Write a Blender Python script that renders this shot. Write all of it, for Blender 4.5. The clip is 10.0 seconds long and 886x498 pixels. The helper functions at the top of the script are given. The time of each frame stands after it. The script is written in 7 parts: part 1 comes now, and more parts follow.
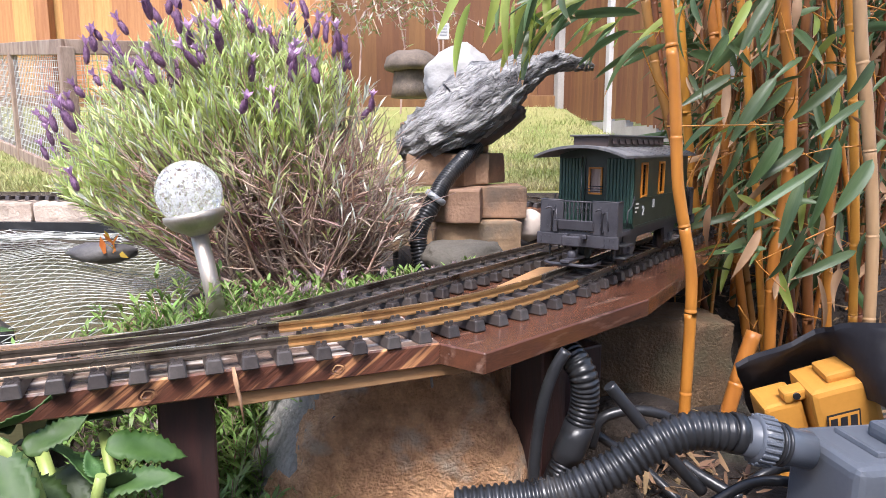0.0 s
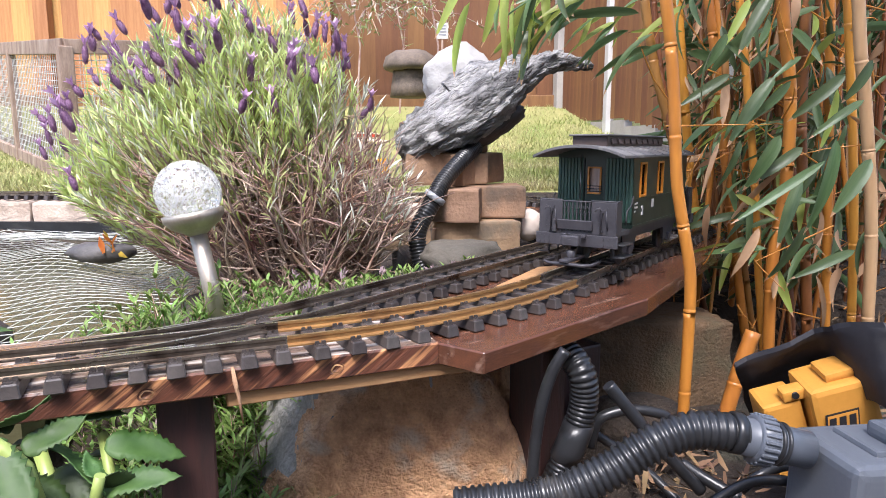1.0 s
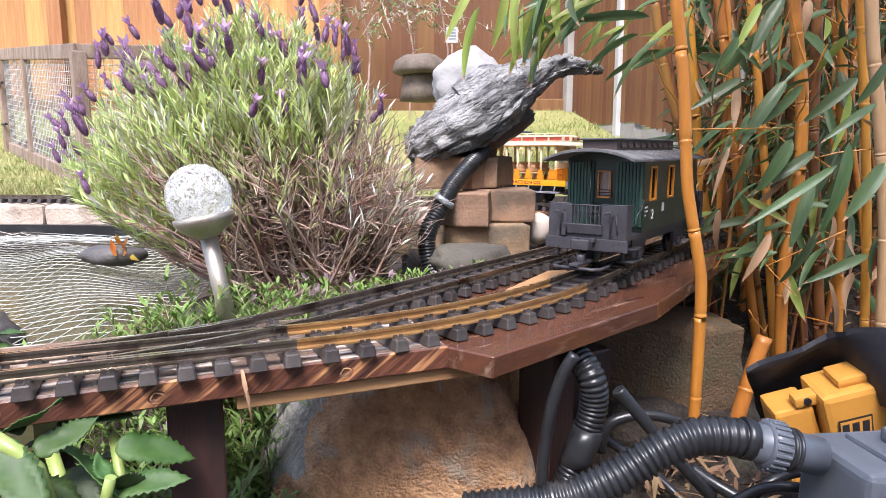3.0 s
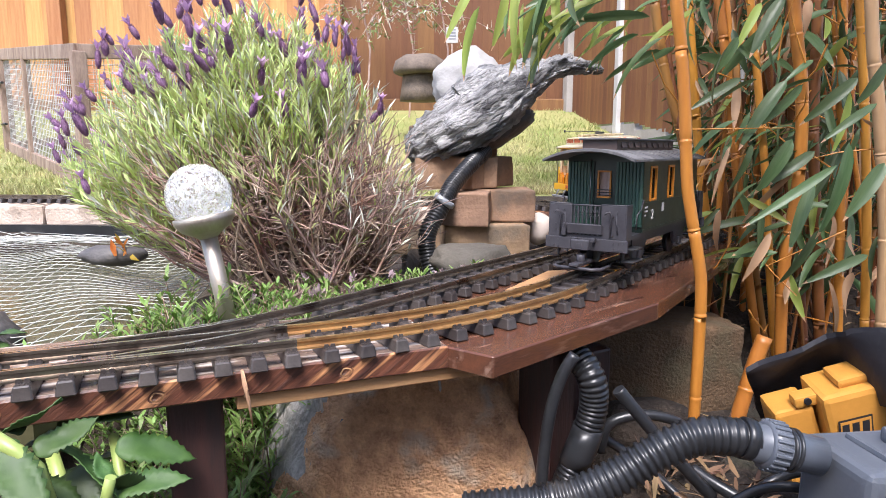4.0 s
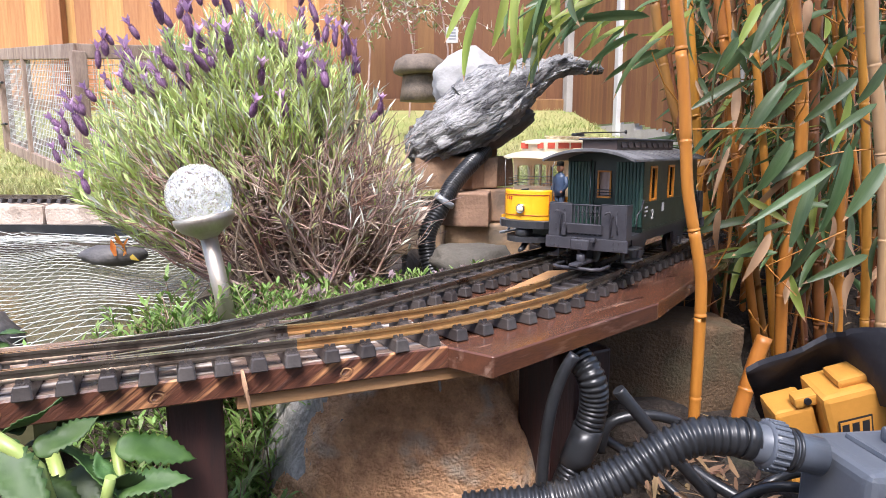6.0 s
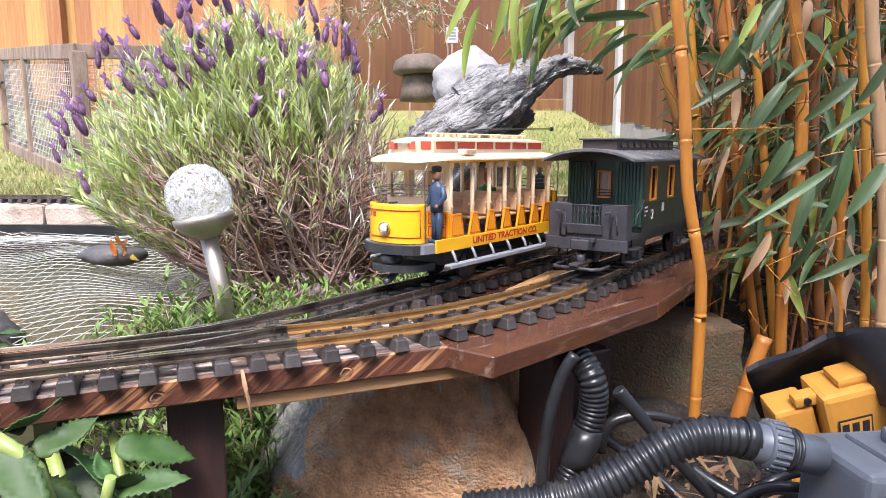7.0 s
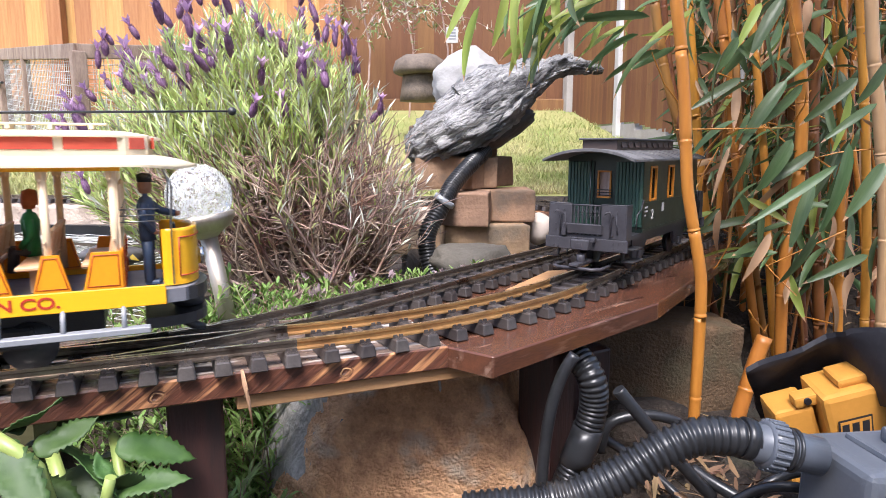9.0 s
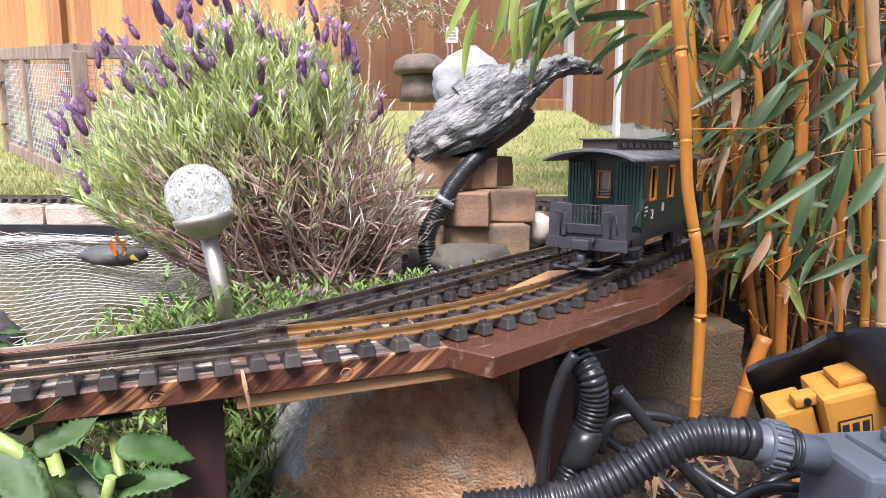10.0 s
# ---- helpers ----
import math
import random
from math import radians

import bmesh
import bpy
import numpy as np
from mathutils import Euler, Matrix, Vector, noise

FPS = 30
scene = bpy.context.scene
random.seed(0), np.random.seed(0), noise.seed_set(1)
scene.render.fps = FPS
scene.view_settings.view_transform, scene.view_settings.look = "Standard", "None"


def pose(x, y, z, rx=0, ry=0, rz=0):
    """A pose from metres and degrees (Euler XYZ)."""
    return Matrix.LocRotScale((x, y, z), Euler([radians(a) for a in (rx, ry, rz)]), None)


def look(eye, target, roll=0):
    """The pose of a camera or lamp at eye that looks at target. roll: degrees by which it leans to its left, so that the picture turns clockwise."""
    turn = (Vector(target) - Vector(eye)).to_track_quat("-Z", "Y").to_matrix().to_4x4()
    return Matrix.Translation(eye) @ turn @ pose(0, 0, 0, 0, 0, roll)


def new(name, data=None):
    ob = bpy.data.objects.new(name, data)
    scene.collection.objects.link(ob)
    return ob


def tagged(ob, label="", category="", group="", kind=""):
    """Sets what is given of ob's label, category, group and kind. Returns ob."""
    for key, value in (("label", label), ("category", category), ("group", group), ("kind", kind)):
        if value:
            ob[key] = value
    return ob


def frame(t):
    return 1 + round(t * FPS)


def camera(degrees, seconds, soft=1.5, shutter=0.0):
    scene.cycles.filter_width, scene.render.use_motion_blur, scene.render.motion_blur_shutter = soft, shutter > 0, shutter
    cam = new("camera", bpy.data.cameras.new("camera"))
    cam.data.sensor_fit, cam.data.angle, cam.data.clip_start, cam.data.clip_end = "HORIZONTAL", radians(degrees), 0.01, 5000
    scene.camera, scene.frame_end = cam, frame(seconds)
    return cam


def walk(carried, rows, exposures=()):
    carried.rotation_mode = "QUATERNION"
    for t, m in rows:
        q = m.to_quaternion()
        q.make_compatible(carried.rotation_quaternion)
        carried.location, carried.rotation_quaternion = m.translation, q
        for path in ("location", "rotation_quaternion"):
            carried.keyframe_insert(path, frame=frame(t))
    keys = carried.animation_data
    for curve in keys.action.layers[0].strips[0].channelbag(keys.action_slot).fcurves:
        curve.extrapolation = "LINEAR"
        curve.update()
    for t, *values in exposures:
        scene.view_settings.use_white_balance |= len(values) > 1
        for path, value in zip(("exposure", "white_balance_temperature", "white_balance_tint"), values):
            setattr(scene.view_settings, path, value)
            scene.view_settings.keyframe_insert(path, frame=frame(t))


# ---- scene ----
cam = camera(67.9, 10.0, soft=0.45, shutter=0.12)

# ---- camera: on a low stand, nudged once ----
EYE = (0.0, 0.0, 0.355)
PITCH = 8.64


def aim(right, down):
    return pose(*EYE, 90 - PITCH - down, 0, -right)


PATH = [
    (0.0, aim(0.74, 0.29)), (0.5, aim(0.78, 0.31)), (1.0, aim(0.82, 0.32)), (1.4, aim(0.76, 0.30)), (1.5, aim(0.70, 0.27)),
    (2.0, aim(0.0, 0.0)), (2.5, aim(0.0, 0.0)), (6.0, aim(0.0, 0.0)), (10.0, aim(0.0, 0.0))]
walk(cam, PATH, exposures=((0.0, 1.61, 6000, 15), (10.0, 1.61, 6000, 15)))

# ---- world and sun: bright, thinly clouded midday ----
SUN_EL, SUN_AZ = 58.0, 192.0
world = bpy.data.worlds.new("sky")
scene.world = world
world.use_nodes = True
wn = world.node_tree
sky = wn.nodes.new("ShaderNodeTexSky")
sky.sky_type, sky.sun_disc = "NISHITA", False
sky.sun_elevation, sky.sun_rotation = radians(SUN_EL), radians(SUN_AZ)
sky.air_density, sky.dust_density = 1.0, 3.0
wn.links.new(sky.outputs[0], wn.nodes["Background"].inputs[0])
wn.nodes["Background"].inputs[1].default_value = 0.125
sun = new("sun", bpy.data.lights.new("sun", "SUN"))
sun.data.energy, sun.data.angle, sun.data.color = 2.3, radians(20), (1.0, 0.955, 0.89)
sun.matrix_world = look((math.sin(radians(SUN_AZ)) * 5, math.cos(radians(SUN_AZ)) * 5, 5 * math.tan(radians(SUN_EL))), (0, 0, 0))


# ---- materials ----
def material(name, color, rough=0.6, metal=0.0, color2=None, scale=20.0, stretch=(1, 1, 1), fine=200.0, bump=0.15, depth=0.002,
             stain=None, stain_scale=4.0, stain_at=0.55, vary=0.0, spec=0.5, trans=0.0, coat=0.0, island=0.0, tilt=None):
    m = bpy.data.materials.new(name)
    m.use_nodes = True
    t = m.node_tree
    L, N = t.links.new, t.nodes.new
    b = t.nodes["Principled BSDF"]
    b.inputs["Roughness"].default_value, b.inputs["Metallic"].default_value = rough, metal
    b.inputs["Specular IOR Level"].default_value = spec
    b.inputs["Coat Weight"].default_value = coat
    co = N("ShaderNodeTexCoord")
    mp = N("ShaderNodeMapping")
    mp.inputs["Scale"].default_value = stretch
    if tilt:
        rot = N("ShaderNodeMapping")
        rot.inputs["Rotation"].default_value = [radians(a) for a in tilt]
        L(co.outputs["Object"], rot.inputs[0])
        L(rot.outputs[0], mp.inputs[0])
    else:
        L(co.outputs["Object"], mp.inputs[0])
    n1, n2 = N("ShaderNodeTexNoise"), N("ShaderNodeTexNoise")
    n1.inputs["Scale"].default_value, n2.inputs["Scale"].default_value = scale, fine
    n1.inputs["Detail"].default_value = n2.inputs["Detail"].default_value = 4
    for n in (n1, n2):
        L(mp.outputs[0], n.inputs["Vector"])
    mix = N("ShaderNodeMixRGB")
    c2 = color2 or tuple(c * 0.6 for c in color)
    mix.inputs[1].default_value, mix.inputs[2].default_value = (*color, 1), (*c2, 1)
    add = N("ShaderNodeMath")
    add.operation = "MULTIPLY_ADD"
    L(n2.outputs[0], add.inputs[0])
    add.inputs[1].default_value = 0.45
    L(n1.outputs[0], add.inputs[2])
    ramp = N("ShaderNodeMapRange")
    ramp.inputs[1].default_value, ramp.inputs[2].default_value = 0.5, 0.95
    L(add.outputs[0], ramp.inputs[0])
    L(ramp.outputs[0], mix.inputs[0])
    out = mix.outputs[0]
    if stain:
        n3, r3, m3 = N("ShaderNodeTexNoise"), N("ShaderNodeMapRange"), N("ShaderNodeMixRGB")
        n3.inputs["Scale"].default_value, n3.inputs["Detail"].default_value = stain_scale, 6
        L(mp.outputs[0], n3.inputs["Vector"])
        r3.inputs[1].default_value, r3.inputs[2].default_value = stain_at, stain_at + 0.12
        L(n3.outputs[0], r3.inputs[0])
        L(r3.outputs[0], m3.inputs[0])
        L(out, m3.inputs[1])
        m3.inputs[2].default_value = (*stain, 1)
        out = m3.outputs[0]
    if vary or island:
        hs = N("ShaderNodeHueSaturation")
        mr = N("ShaderNodeMapRange")
        k = vary or island
        mr.inputs[3].default_value, mr.inputs[4].default_value = 1 - k, 1 + k
        if vary:
            L(N("ShaderNodeObjectInfo").outputs["Random"], mr.inputs[0])
        else:
            L(N("ShaderNodeNewGeometry").outputs["Random Per Island"], mr.inputs[0])
        L(mr.outputs[0], hs.inputs["Value"])
        mh = N("ShaderNodeMapRange")
        mh.inputs[3].default_value, mh.inputs[4].default_value = 0.5 - 0.05 * k, 0.5 + 0.05 * k
        L(mr.outputs[0], mh.inputs[0])
        mh.inputs[1].default_value, mh.inputs[2].default_value = 1 - k, 1 + k
        L(mh.outputs[0], hs.inputs["Hue"])
        L(out, hs.inputs["Color"])
        out = hs.outputs[0]
    L(out, b.inputs["Base Color"])
    rr = N("ShaderNodeMapRange")
    rr.inputs[3].default_value, rr.inputs[4].default_value = max(0.02, rough - 0.12), min(1, rough + 0.12)
    L(n1.outputs[0], rr.inputs[0])
    L(rr.outputs[0], b.inputs["Roughness"])
    if bump:
        bp = N("ShaderNodeBump")
        bp.inputs["Strength"].default_value, bp.inputs["Distance"].default_value = bump, depth
        L(add.outputs[0], bp.inputs["Height"])
        L(bp.outputs[0], b.inputs["Normal"])
    if trans:
        tr, ms = N("ShaderNodeBsdfTranslucent"), N("ShaderNodeMixShader")
        L(out, tr.inputs[0])
        ms.inputs[0].default_value = trans
        L(b.outputs[0], ms.inputs[1])
        L(tr.outputs[0], ms.inputs[2])
        L(ms.outputs[0], t.nodes["Material Output"].inputs[0])
    return m


def glass(name, color=(1, 1, 1), rough=0.02, bump=0.0, scale=60.0):
    m = bpy.data.materials.new(name)
    m.use_nodes = True
    t = m.node_tree
    b = t.nodes["Principled BSDF"]
    b.inputs["Base Color"].default_value = (*color, 1)
    b.inputs["Roughness"].default_value, b.inputs["Transmission Weight"].default_value, b.inputs["IOR"].default_value = rough, 1.0, 1.45
    if bump:
        v = t.nodes.new("ShaderNodeTexVoronoi")
        v.feature = "DISTANCE_TO_EDGE"
        v.inputs["Scale"].default_value = scale
        co, bp = t.nodes.new("ShaderNodeTexCoord"), t.nodes.new("ShaderNodeBump")
        t.links.new(co.outputs["Object"], v.inputs["Vector"])
        bp.inputs["Strength"].default_value, bp.inputs["Distance"].default_value = bump, 0.003
        t.links.new(v.outputs[0], bp.inputs["Height"])
        t.links.new(bp.outputs[0], b.inputs["Normal"])
    return m


# ---- mesh helpers ----
def bx(bm, c, s, rz=0.0, rx=0.0, ry=0.0, bev=0.0, taper=1.0, mi=0, ty=None):
    """A box of size s about c, turned in degrees, with bevelled edges; taper narrows its top."""
    m = pose(*c, rx, ry, rz)
    vs = [bm.verts.new(m @ Vector((x * s[0] / 2 * (taper if z > 0 else 1), y * s[1] / 2 * ((taper if ty is None else ty) if z > 0 else 1), z * s[2] / 2)))
          for z in (-1, 1) for x, y in ((-1, -1), (1, -1), (1, 1), (-1, 1))]
    fs = [bm.faces.new([vs[i] for i in q]) for q in ((3, 2, 1, 0), (4, 5, 6, 7), (0, 1, 5, 4), (1, 2, 6, 5), (2, 3, 7, 6), (3, 0, 4, 7))]
    for f in fs:
        f.material_index = mi
    if bev:
        es = {e for f in fs for e in f.edges}
        bmesh.ops.bevel(bm, geom=list(es), offset=bev, segments=4 if bev > 0.008 else 2 if bev > 0.002 else 1, affect="EDGES", profile=0.6, material=mi)
    return bm


def slab(bm, corners, z0, z1, mi=0):
    """A flat piece with the outline corners, from z0 to z1."""
    lo = [bm.verts.new((x, y, z0)) for x, y in corners]
    hi = [bm.verts.new((x, y, z1)) for x, y in corners]
    n = len(corners)
    bm.faces.new(lo[::-1]), bm.faces.new(hi)
    for i in range(n):
        bm.faces.new((lo[i], lo[(i + 1) % n], hi[(i + 1) % n], hi[i]))
    bmesh.ops.recalc_face_normals(bm, faces=bm.faces)
    return bm


def tube(bm, pts, r, seg=8, cap=True, mi=0, smooth=True):
    """A round bar along pts, of radius r (one, or one a point)."""
    pts = [Vector(p) for p in pts]
    rs = r if isinstance(r, (list, tuple)) else [r] * len(pts)
    rings, up = [], None
    for i, p in enumerate(pts):
        d = (pts[min(i + 1, len(pts) - 1)] - pts[max(i - 1, 0)])
        d = d.normalized() if d.length > 1e-9 else Vector((0, 0, 1))
        if up is None:
            up = d.orthogonal().normalized()
        up = (up - d * up.dot(d)).normalized()
        sd = d.cross(up)
        rings.append([bm.verts.new(p + (up * math.cos(2 * math.pi * k / seg) + sd * math.sin(2 * math.pi * k / seg)) * rs[i]) for k in range(seg)])
    for a, b in zip(rings[:-1], rings[1:]):
        for k in range(seg):
            f = bm.faces.new((a[k], a[(k + 1) % seg], b[(k + 1) % seg], b[k]))
            f.smooth, f.material_index = smooth, mi
    if cap:
        for ring in (rings[0][::-1], rings[-1]):
            bm.faces.new(ring).material_index = mi
    return bm


def lathe(bm, prof, seg=24, m=None, mi=0, smooth=True):
    """Turns the outline prof, pairs of radius and height, round the z axis."""
    m = m or Matrix()
    rings = [[bm.verts.new(m @ Vector((r * math.cos(2 * math.pi * k / seg), r * math.sin(2 * math.pi * k / seg), z))) for k in range(seg)] for r, z in prof]
    for a, b in zip(rings[:-1], rings[1:]):
        for k in range(seg):
            f = bm.faces.new((a[k], a[(k + 1) % seg], b[(k + 1) % seg], b[k]))
            f.smooth, f.material_index = smooth, mi
    if prof[0][0] > 1e-5:
        bm.faces.new(rings[0][::-1]).material_index = mi
    if prof[-1][0] > 1e-5:
        bm.faces.new(rings[-1]).material_index = mi
    return bm


def lump(bm, c, s, sub=4, rough=0.2, freq=2.0, seed=0, cuts=(), rz=0.0):
    """A stone: a ball with flat cuts and uneven skin."""
    made = bmesh.ops.create_icosphere(bm, subdivisions=sub, radius=1.0)["verts"]
    m = pose(*c, 0, 0, rz) @ Matrix.Diagonal((*s, 1))
    o = Vector((seed * 7.3, seed * 3.1, seed * 1.7))
    for v in made:
        p = v.co.copy()
        for n, d in cuts:
            n = Vector(n).normalized()
            over = p.dot(n) - d
            if over > 0:
                p -= n * over * 0.9
        k = 1 + rough * noise.fractal(p * freq + o, 0.9, 2.1, 5) + rough * 0.5 * noise.noise(p * freq * 0.5 + o)
        v.co = m @ (p * k)
    for f in bm.faces:
        f.smooth = True
    return bm


def mesh_of(name, bm, mats):
    me = bpy.data.meshes.new(name)
    bm.to_mesh(me)
    bm.free()
    for m in (mats if isinstance(mats, (list, tuple)) else [mats]):
        me.materials.append(m)
    return me


def part(name, bm, mats, parent=None, label="", m=None):
    ob = new(name, bm if isinstance(bm, bpy.types.Mesh) else mesh_of(name, bm, mats))
    if parent is not None:
        ob.parent = parent
    if m is not None:
        ob.matrix_basis = m
    if label:
        ob["label"] = label
    return ob


def thing(name, label, category, m=None, group="", kind=""):
    ob = new(name)
    ob.empty_display_size = 0.02
    if m is not None:
        ob.matrix_basis = m
    return tagged(ob, label, category, group, kind)


def solo(name, bm, mats, label, category, m=None, group="", kind=""):
    return tagged(part(name, bm, mats, None, "", m), label, category, group, kind)


def writing(body, size, parent, m, mat, name="lettering", thick=0.0004):
    cu = bpy.data.curves.new(name, "FONT")
    cu.body, cu.size, cu.align_x, cu.align_y, cu.extrude = body, size, "CENTER", "CENTER", thick
    cu.offset = size * 0.022
    tmp = bpy.data.objects.new(name, cu)
    scene.collection.objects.link(tmp)
    bpy.context.view_layer.update()
    me = bpy.data.meshes.new_from_object(tmp.evaluated_get(bpy.context.evaluated_depsgraph_get()))
    bpy.data.objects.remove(tmp)
    me.materials.clear()
    me.materials.append(mat)
    ob = new(name, me)
    ob.parent, ob.matrix_basis = parent, m
    return ob


def smooth_step(a, b, x):
    t = min(1, max(0, (x - a) / (b - a)))
    return t * t * (3 - 2 * t)


# ---- the plan of the railway ----
DECK, RAIL = 0.18, 0.20
HEAD_A, HEAD_B = 22.5, 52.5


def along(p, deg, d):
    return (p[0] + d * math.cos(radians(deg)), p[1] + d * math.sin(radians(deg)))


def course(p, deg, legs, step=0.01):
    """A centre line from p, heading deg: legs of (length, radius or 0), radius > 0 turns left. Rows of x, y, heading."""
    out, (x, y), h = [(p[0], p[1], deg)], p, deg
    for length, rad in legs:
        n = max(1, round(length / step))
        for _ in range(n):
            dh = math.degrees(length / n / rad) if rad else 0.0
            x, y = along((x, y), h + dh / 2, length / n)
            h += dh
            out.append((x, y, h))
    return out


# front line: straight, then a left curve to the coach; branch line: leaves it by a left curve, then runs straight and loops round
FRONT = course(along((-0.2536, 0.4958), HEAD_A, -0.42), HEAD_A, [(0.42 + 0.134, 0), (0.6425 * radians(32), 0.6425), (0.75, 0)])
SPLIT = along((-0.2147, 0.512), HEAD_A, -0.161)
BRANCH = course(SPLIT, HEAD_A, [(0.6 * radians(30), 0.6), (0.66, 0), (0.42 * radians(123.5), 0.42), (1.75, 0)])
LEAD = course(along(SPLIT, HEAD_A, -1.0), HEAD_A, [(1.0, 0)])


def branch_z(s):
    """The loop at the back lies a little higher."""
    return RAIL + 0.022 * smooth_step(0.75, 1.7, s)
# ---- materials of the railway ----
M_TIE = material("tie_plastic", (0.040, 0.033, 0.031), 0.38, color2=(0.075, 0.063, 0.058), scale=60, fine=500, bump=0.4, depth=0.001,
                 stain=(0.11, 0.095, 0.085), stain_scale=45, stain_at=0.6, vary=0.25)
M_RAIL = material("tarnished_rail", (0.30, 0.255, 0.21), 0.30, 0.85, color2=(0.16, 0.125, 0.10), scale=30, fine=300, bump=0.1, stain=(0.07, 0.05, 0.04), stain_scale=25)
M_BRASS = material("new_brass_rail", (0.56, 0.33, 0.13), 0.38, 0.7, color2=(0.40, 0.22, 0.09), scale=25, fine=300, bump=0.1, stain=(0.30, 0.16, 0.07), stain_scale=18)
M_DECK = material("wet_stained_timber", (0.150, 0.055, 0.030), 0.38, color2=(0.038, 0.015, 0.011), scale=9, stretch=(1.3, 6, 24), fine=40, bump=0.7, depth=0.002, tilt=(0, 38, 0),
                  stain=(0.62, 0.30, 0.13), stain_scale=4.6, stain_at=0.535)
M_TOP = material("worn_deck_top", (0.120, 0.046, 0.024), 0.24, color2=(0.060, 0.026, 0.017), scale=8, stretch=(1, 6, 6), fine=120, bump=0.35, depth=0.001,
                 stain=(0.20, 0.115, 0.08), stain_scale=9, stain_at=0.56)
# the pale stain paints the whitish sheen of the wet board into its colour
M_SHEEN = material("grey_board_top_painted_sheen", (0.22, 0.155, 0.12), 0.24, color2=(0.075, 0.048, 0.038), scale=10, stretch=(1, 7, 7), fine=90, bump=0.4, depth=0.001,
                  stain=(0.52, 0.46, 0.41), stain_scale=12, stain_at=0.52)
M_PINE = material("pale_pine", (0.44, 0.25, 0.115), 0.6, color2=(0.33, 0.17, 0.07), scale=10, stretch=(1, 10, 10), fine=90, bump=0.25, depth=0.001)
# near-black: the colour takes in the shade under the deck
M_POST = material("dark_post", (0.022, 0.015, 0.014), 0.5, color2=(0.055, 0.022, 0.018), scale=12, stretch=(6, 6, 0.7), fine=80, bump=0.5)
M_STEEL = material("screw_steel", (0.35, 0.34, 0.33), 0.35, 0.9, scale=80, bump=0.1)
M_BLACK = material("black_plastic", (0.022, 0.022, 0.025), 0.42, color2=(0.04, 0.04, 0.043), scale=50, fine=400, bump=0.15)

M_HEAD = material("polished_rail_head", (0.62, 0.58, 0.54), 0.26, 0.95, color2=(0.48, 0.44, 0.40), scale=40, fine=400, bump=0.05)
M_BHEAD = material("polished_brass_head", (0.74, 0.52, 0.28), 0.28, 0.9, color2=(0.6, 0.4, 0.2), scale=40, fine=400, bump=0.05)
TIE_STEP = 0.0292


def rail_bm(rows, off, z_of, i0, i1, trim=0.0):
    """A rail with foot, web and head along part of a centre line, off metres to its left."""
    prof = [(-0.0036, -0.0088), (0.0036, -0.0088), (0.0036, -0.0074), (0.0008, -0.0062), (0.0008, -0.0032), (0.0018, -0.0024), (0.0018, 0.0),
            (-0.0018, 0.0), (-0.0018, -0.0024), (-0.0008, -0.0032), (-0.0008, -0.0062), (-0.0036, -0.0074)]
    bm = bmesh.new()
    rings = []
    for i in range(i0, i1 + 1):
        x, y, h = rows[i]
        rings.append([bm.verts.new((*along((x, y), h + 90, off + a), z_of(i * 0.01) + b)) for a, b in prof])
    n = len(prof)
    for a, b in zip(rings[:-1], rings[1:]):
        for k in range(n):
            bm.faces.new((a[k], a[(k + 1) % n], b[(k + 1) % n], b[k])).material_index = 1 if k == 6 else 0
    bm.faces.new(rings[0][::-1]), bm.faces.new(rings[-1])
    bmesh.ops.recalc_face_normals(bm, faces=bm.faces)
    return bm


def tie_mesh(length, chairs):
    bm = bmesh.new()
    bx(bm, (0, 0, -0.0146), (0.0142, length, 0.0110), bev=0.0011, taper=0.78, ty=0.945)
    for y in (-length / 2 + 0.008, length / 2 - 0.008):
        for k in range(4):
            bx(bm, (-0.0036 + 0.0024 * k, y, -0.0090), (0.0008, 0.0070, 0.0006))
    for y in chairs:
        for x in (-0.0055, 0.0055):
            for d in (-0.0045, 0.0045):
                bx(bm, (x * 0.5, y + d, -0.0078), (0.0045, 0.0022, 0.0034), taper=0.7)
        bx(bm, (0, y, -0.0089), (0.0085, 0.0105, 0.0016), taper=0.9)
    return mesh_of("tie", bm, M_TIE)


TIE = tie_mesh(0.0765, (-0.0235, 0.0235))


def ties(parent, rows, s0, s1, z_of, mesh=None, step=TIE_STEP):
    s = s0
    while s < s1:
        i = min(len(rows) - 2, int(s / 0.01))
        f = s / 0.01 - i
        x, y, h = [rows[i][k] + (rows[i + 1][k] - rows[i][k]) * f for k in range(3)]
        part("tie", mesh or TIE, None, parent, m=pose(x, y, z_of(s), 0, 0, h))
        s += step


def flat(s):
    return RAIL


# the points: front line straight on, branch curving off
points = thing("railway_points", "dark tarnished model railway points with plastic ties on deck", "model track")
for off in (-0.0235, 0.0235):
    part("rail", rail_bm(FRONT, off, flat, 0, 55), [M_RAIL, M_HEAD], points)
    part("rail", rail_bm(BRANCH, off, flat, 0, 38), [M_RAIL, M_HEAD], points)
    part("rail", rail_bm(LEAD, off, flat, 10, 71), [M_RAIL, M_HEAD], points)
part("check_rail", rail_bm(BRANCH, 0.0185, flat, 16, 24), [M_RAIL, M_HEAD], points)
part("check_rail", rail_bm(FRONT, -0.0185, flat, 40, 48), [M_RAIL, M_HEAD], points)
s = 0.0376
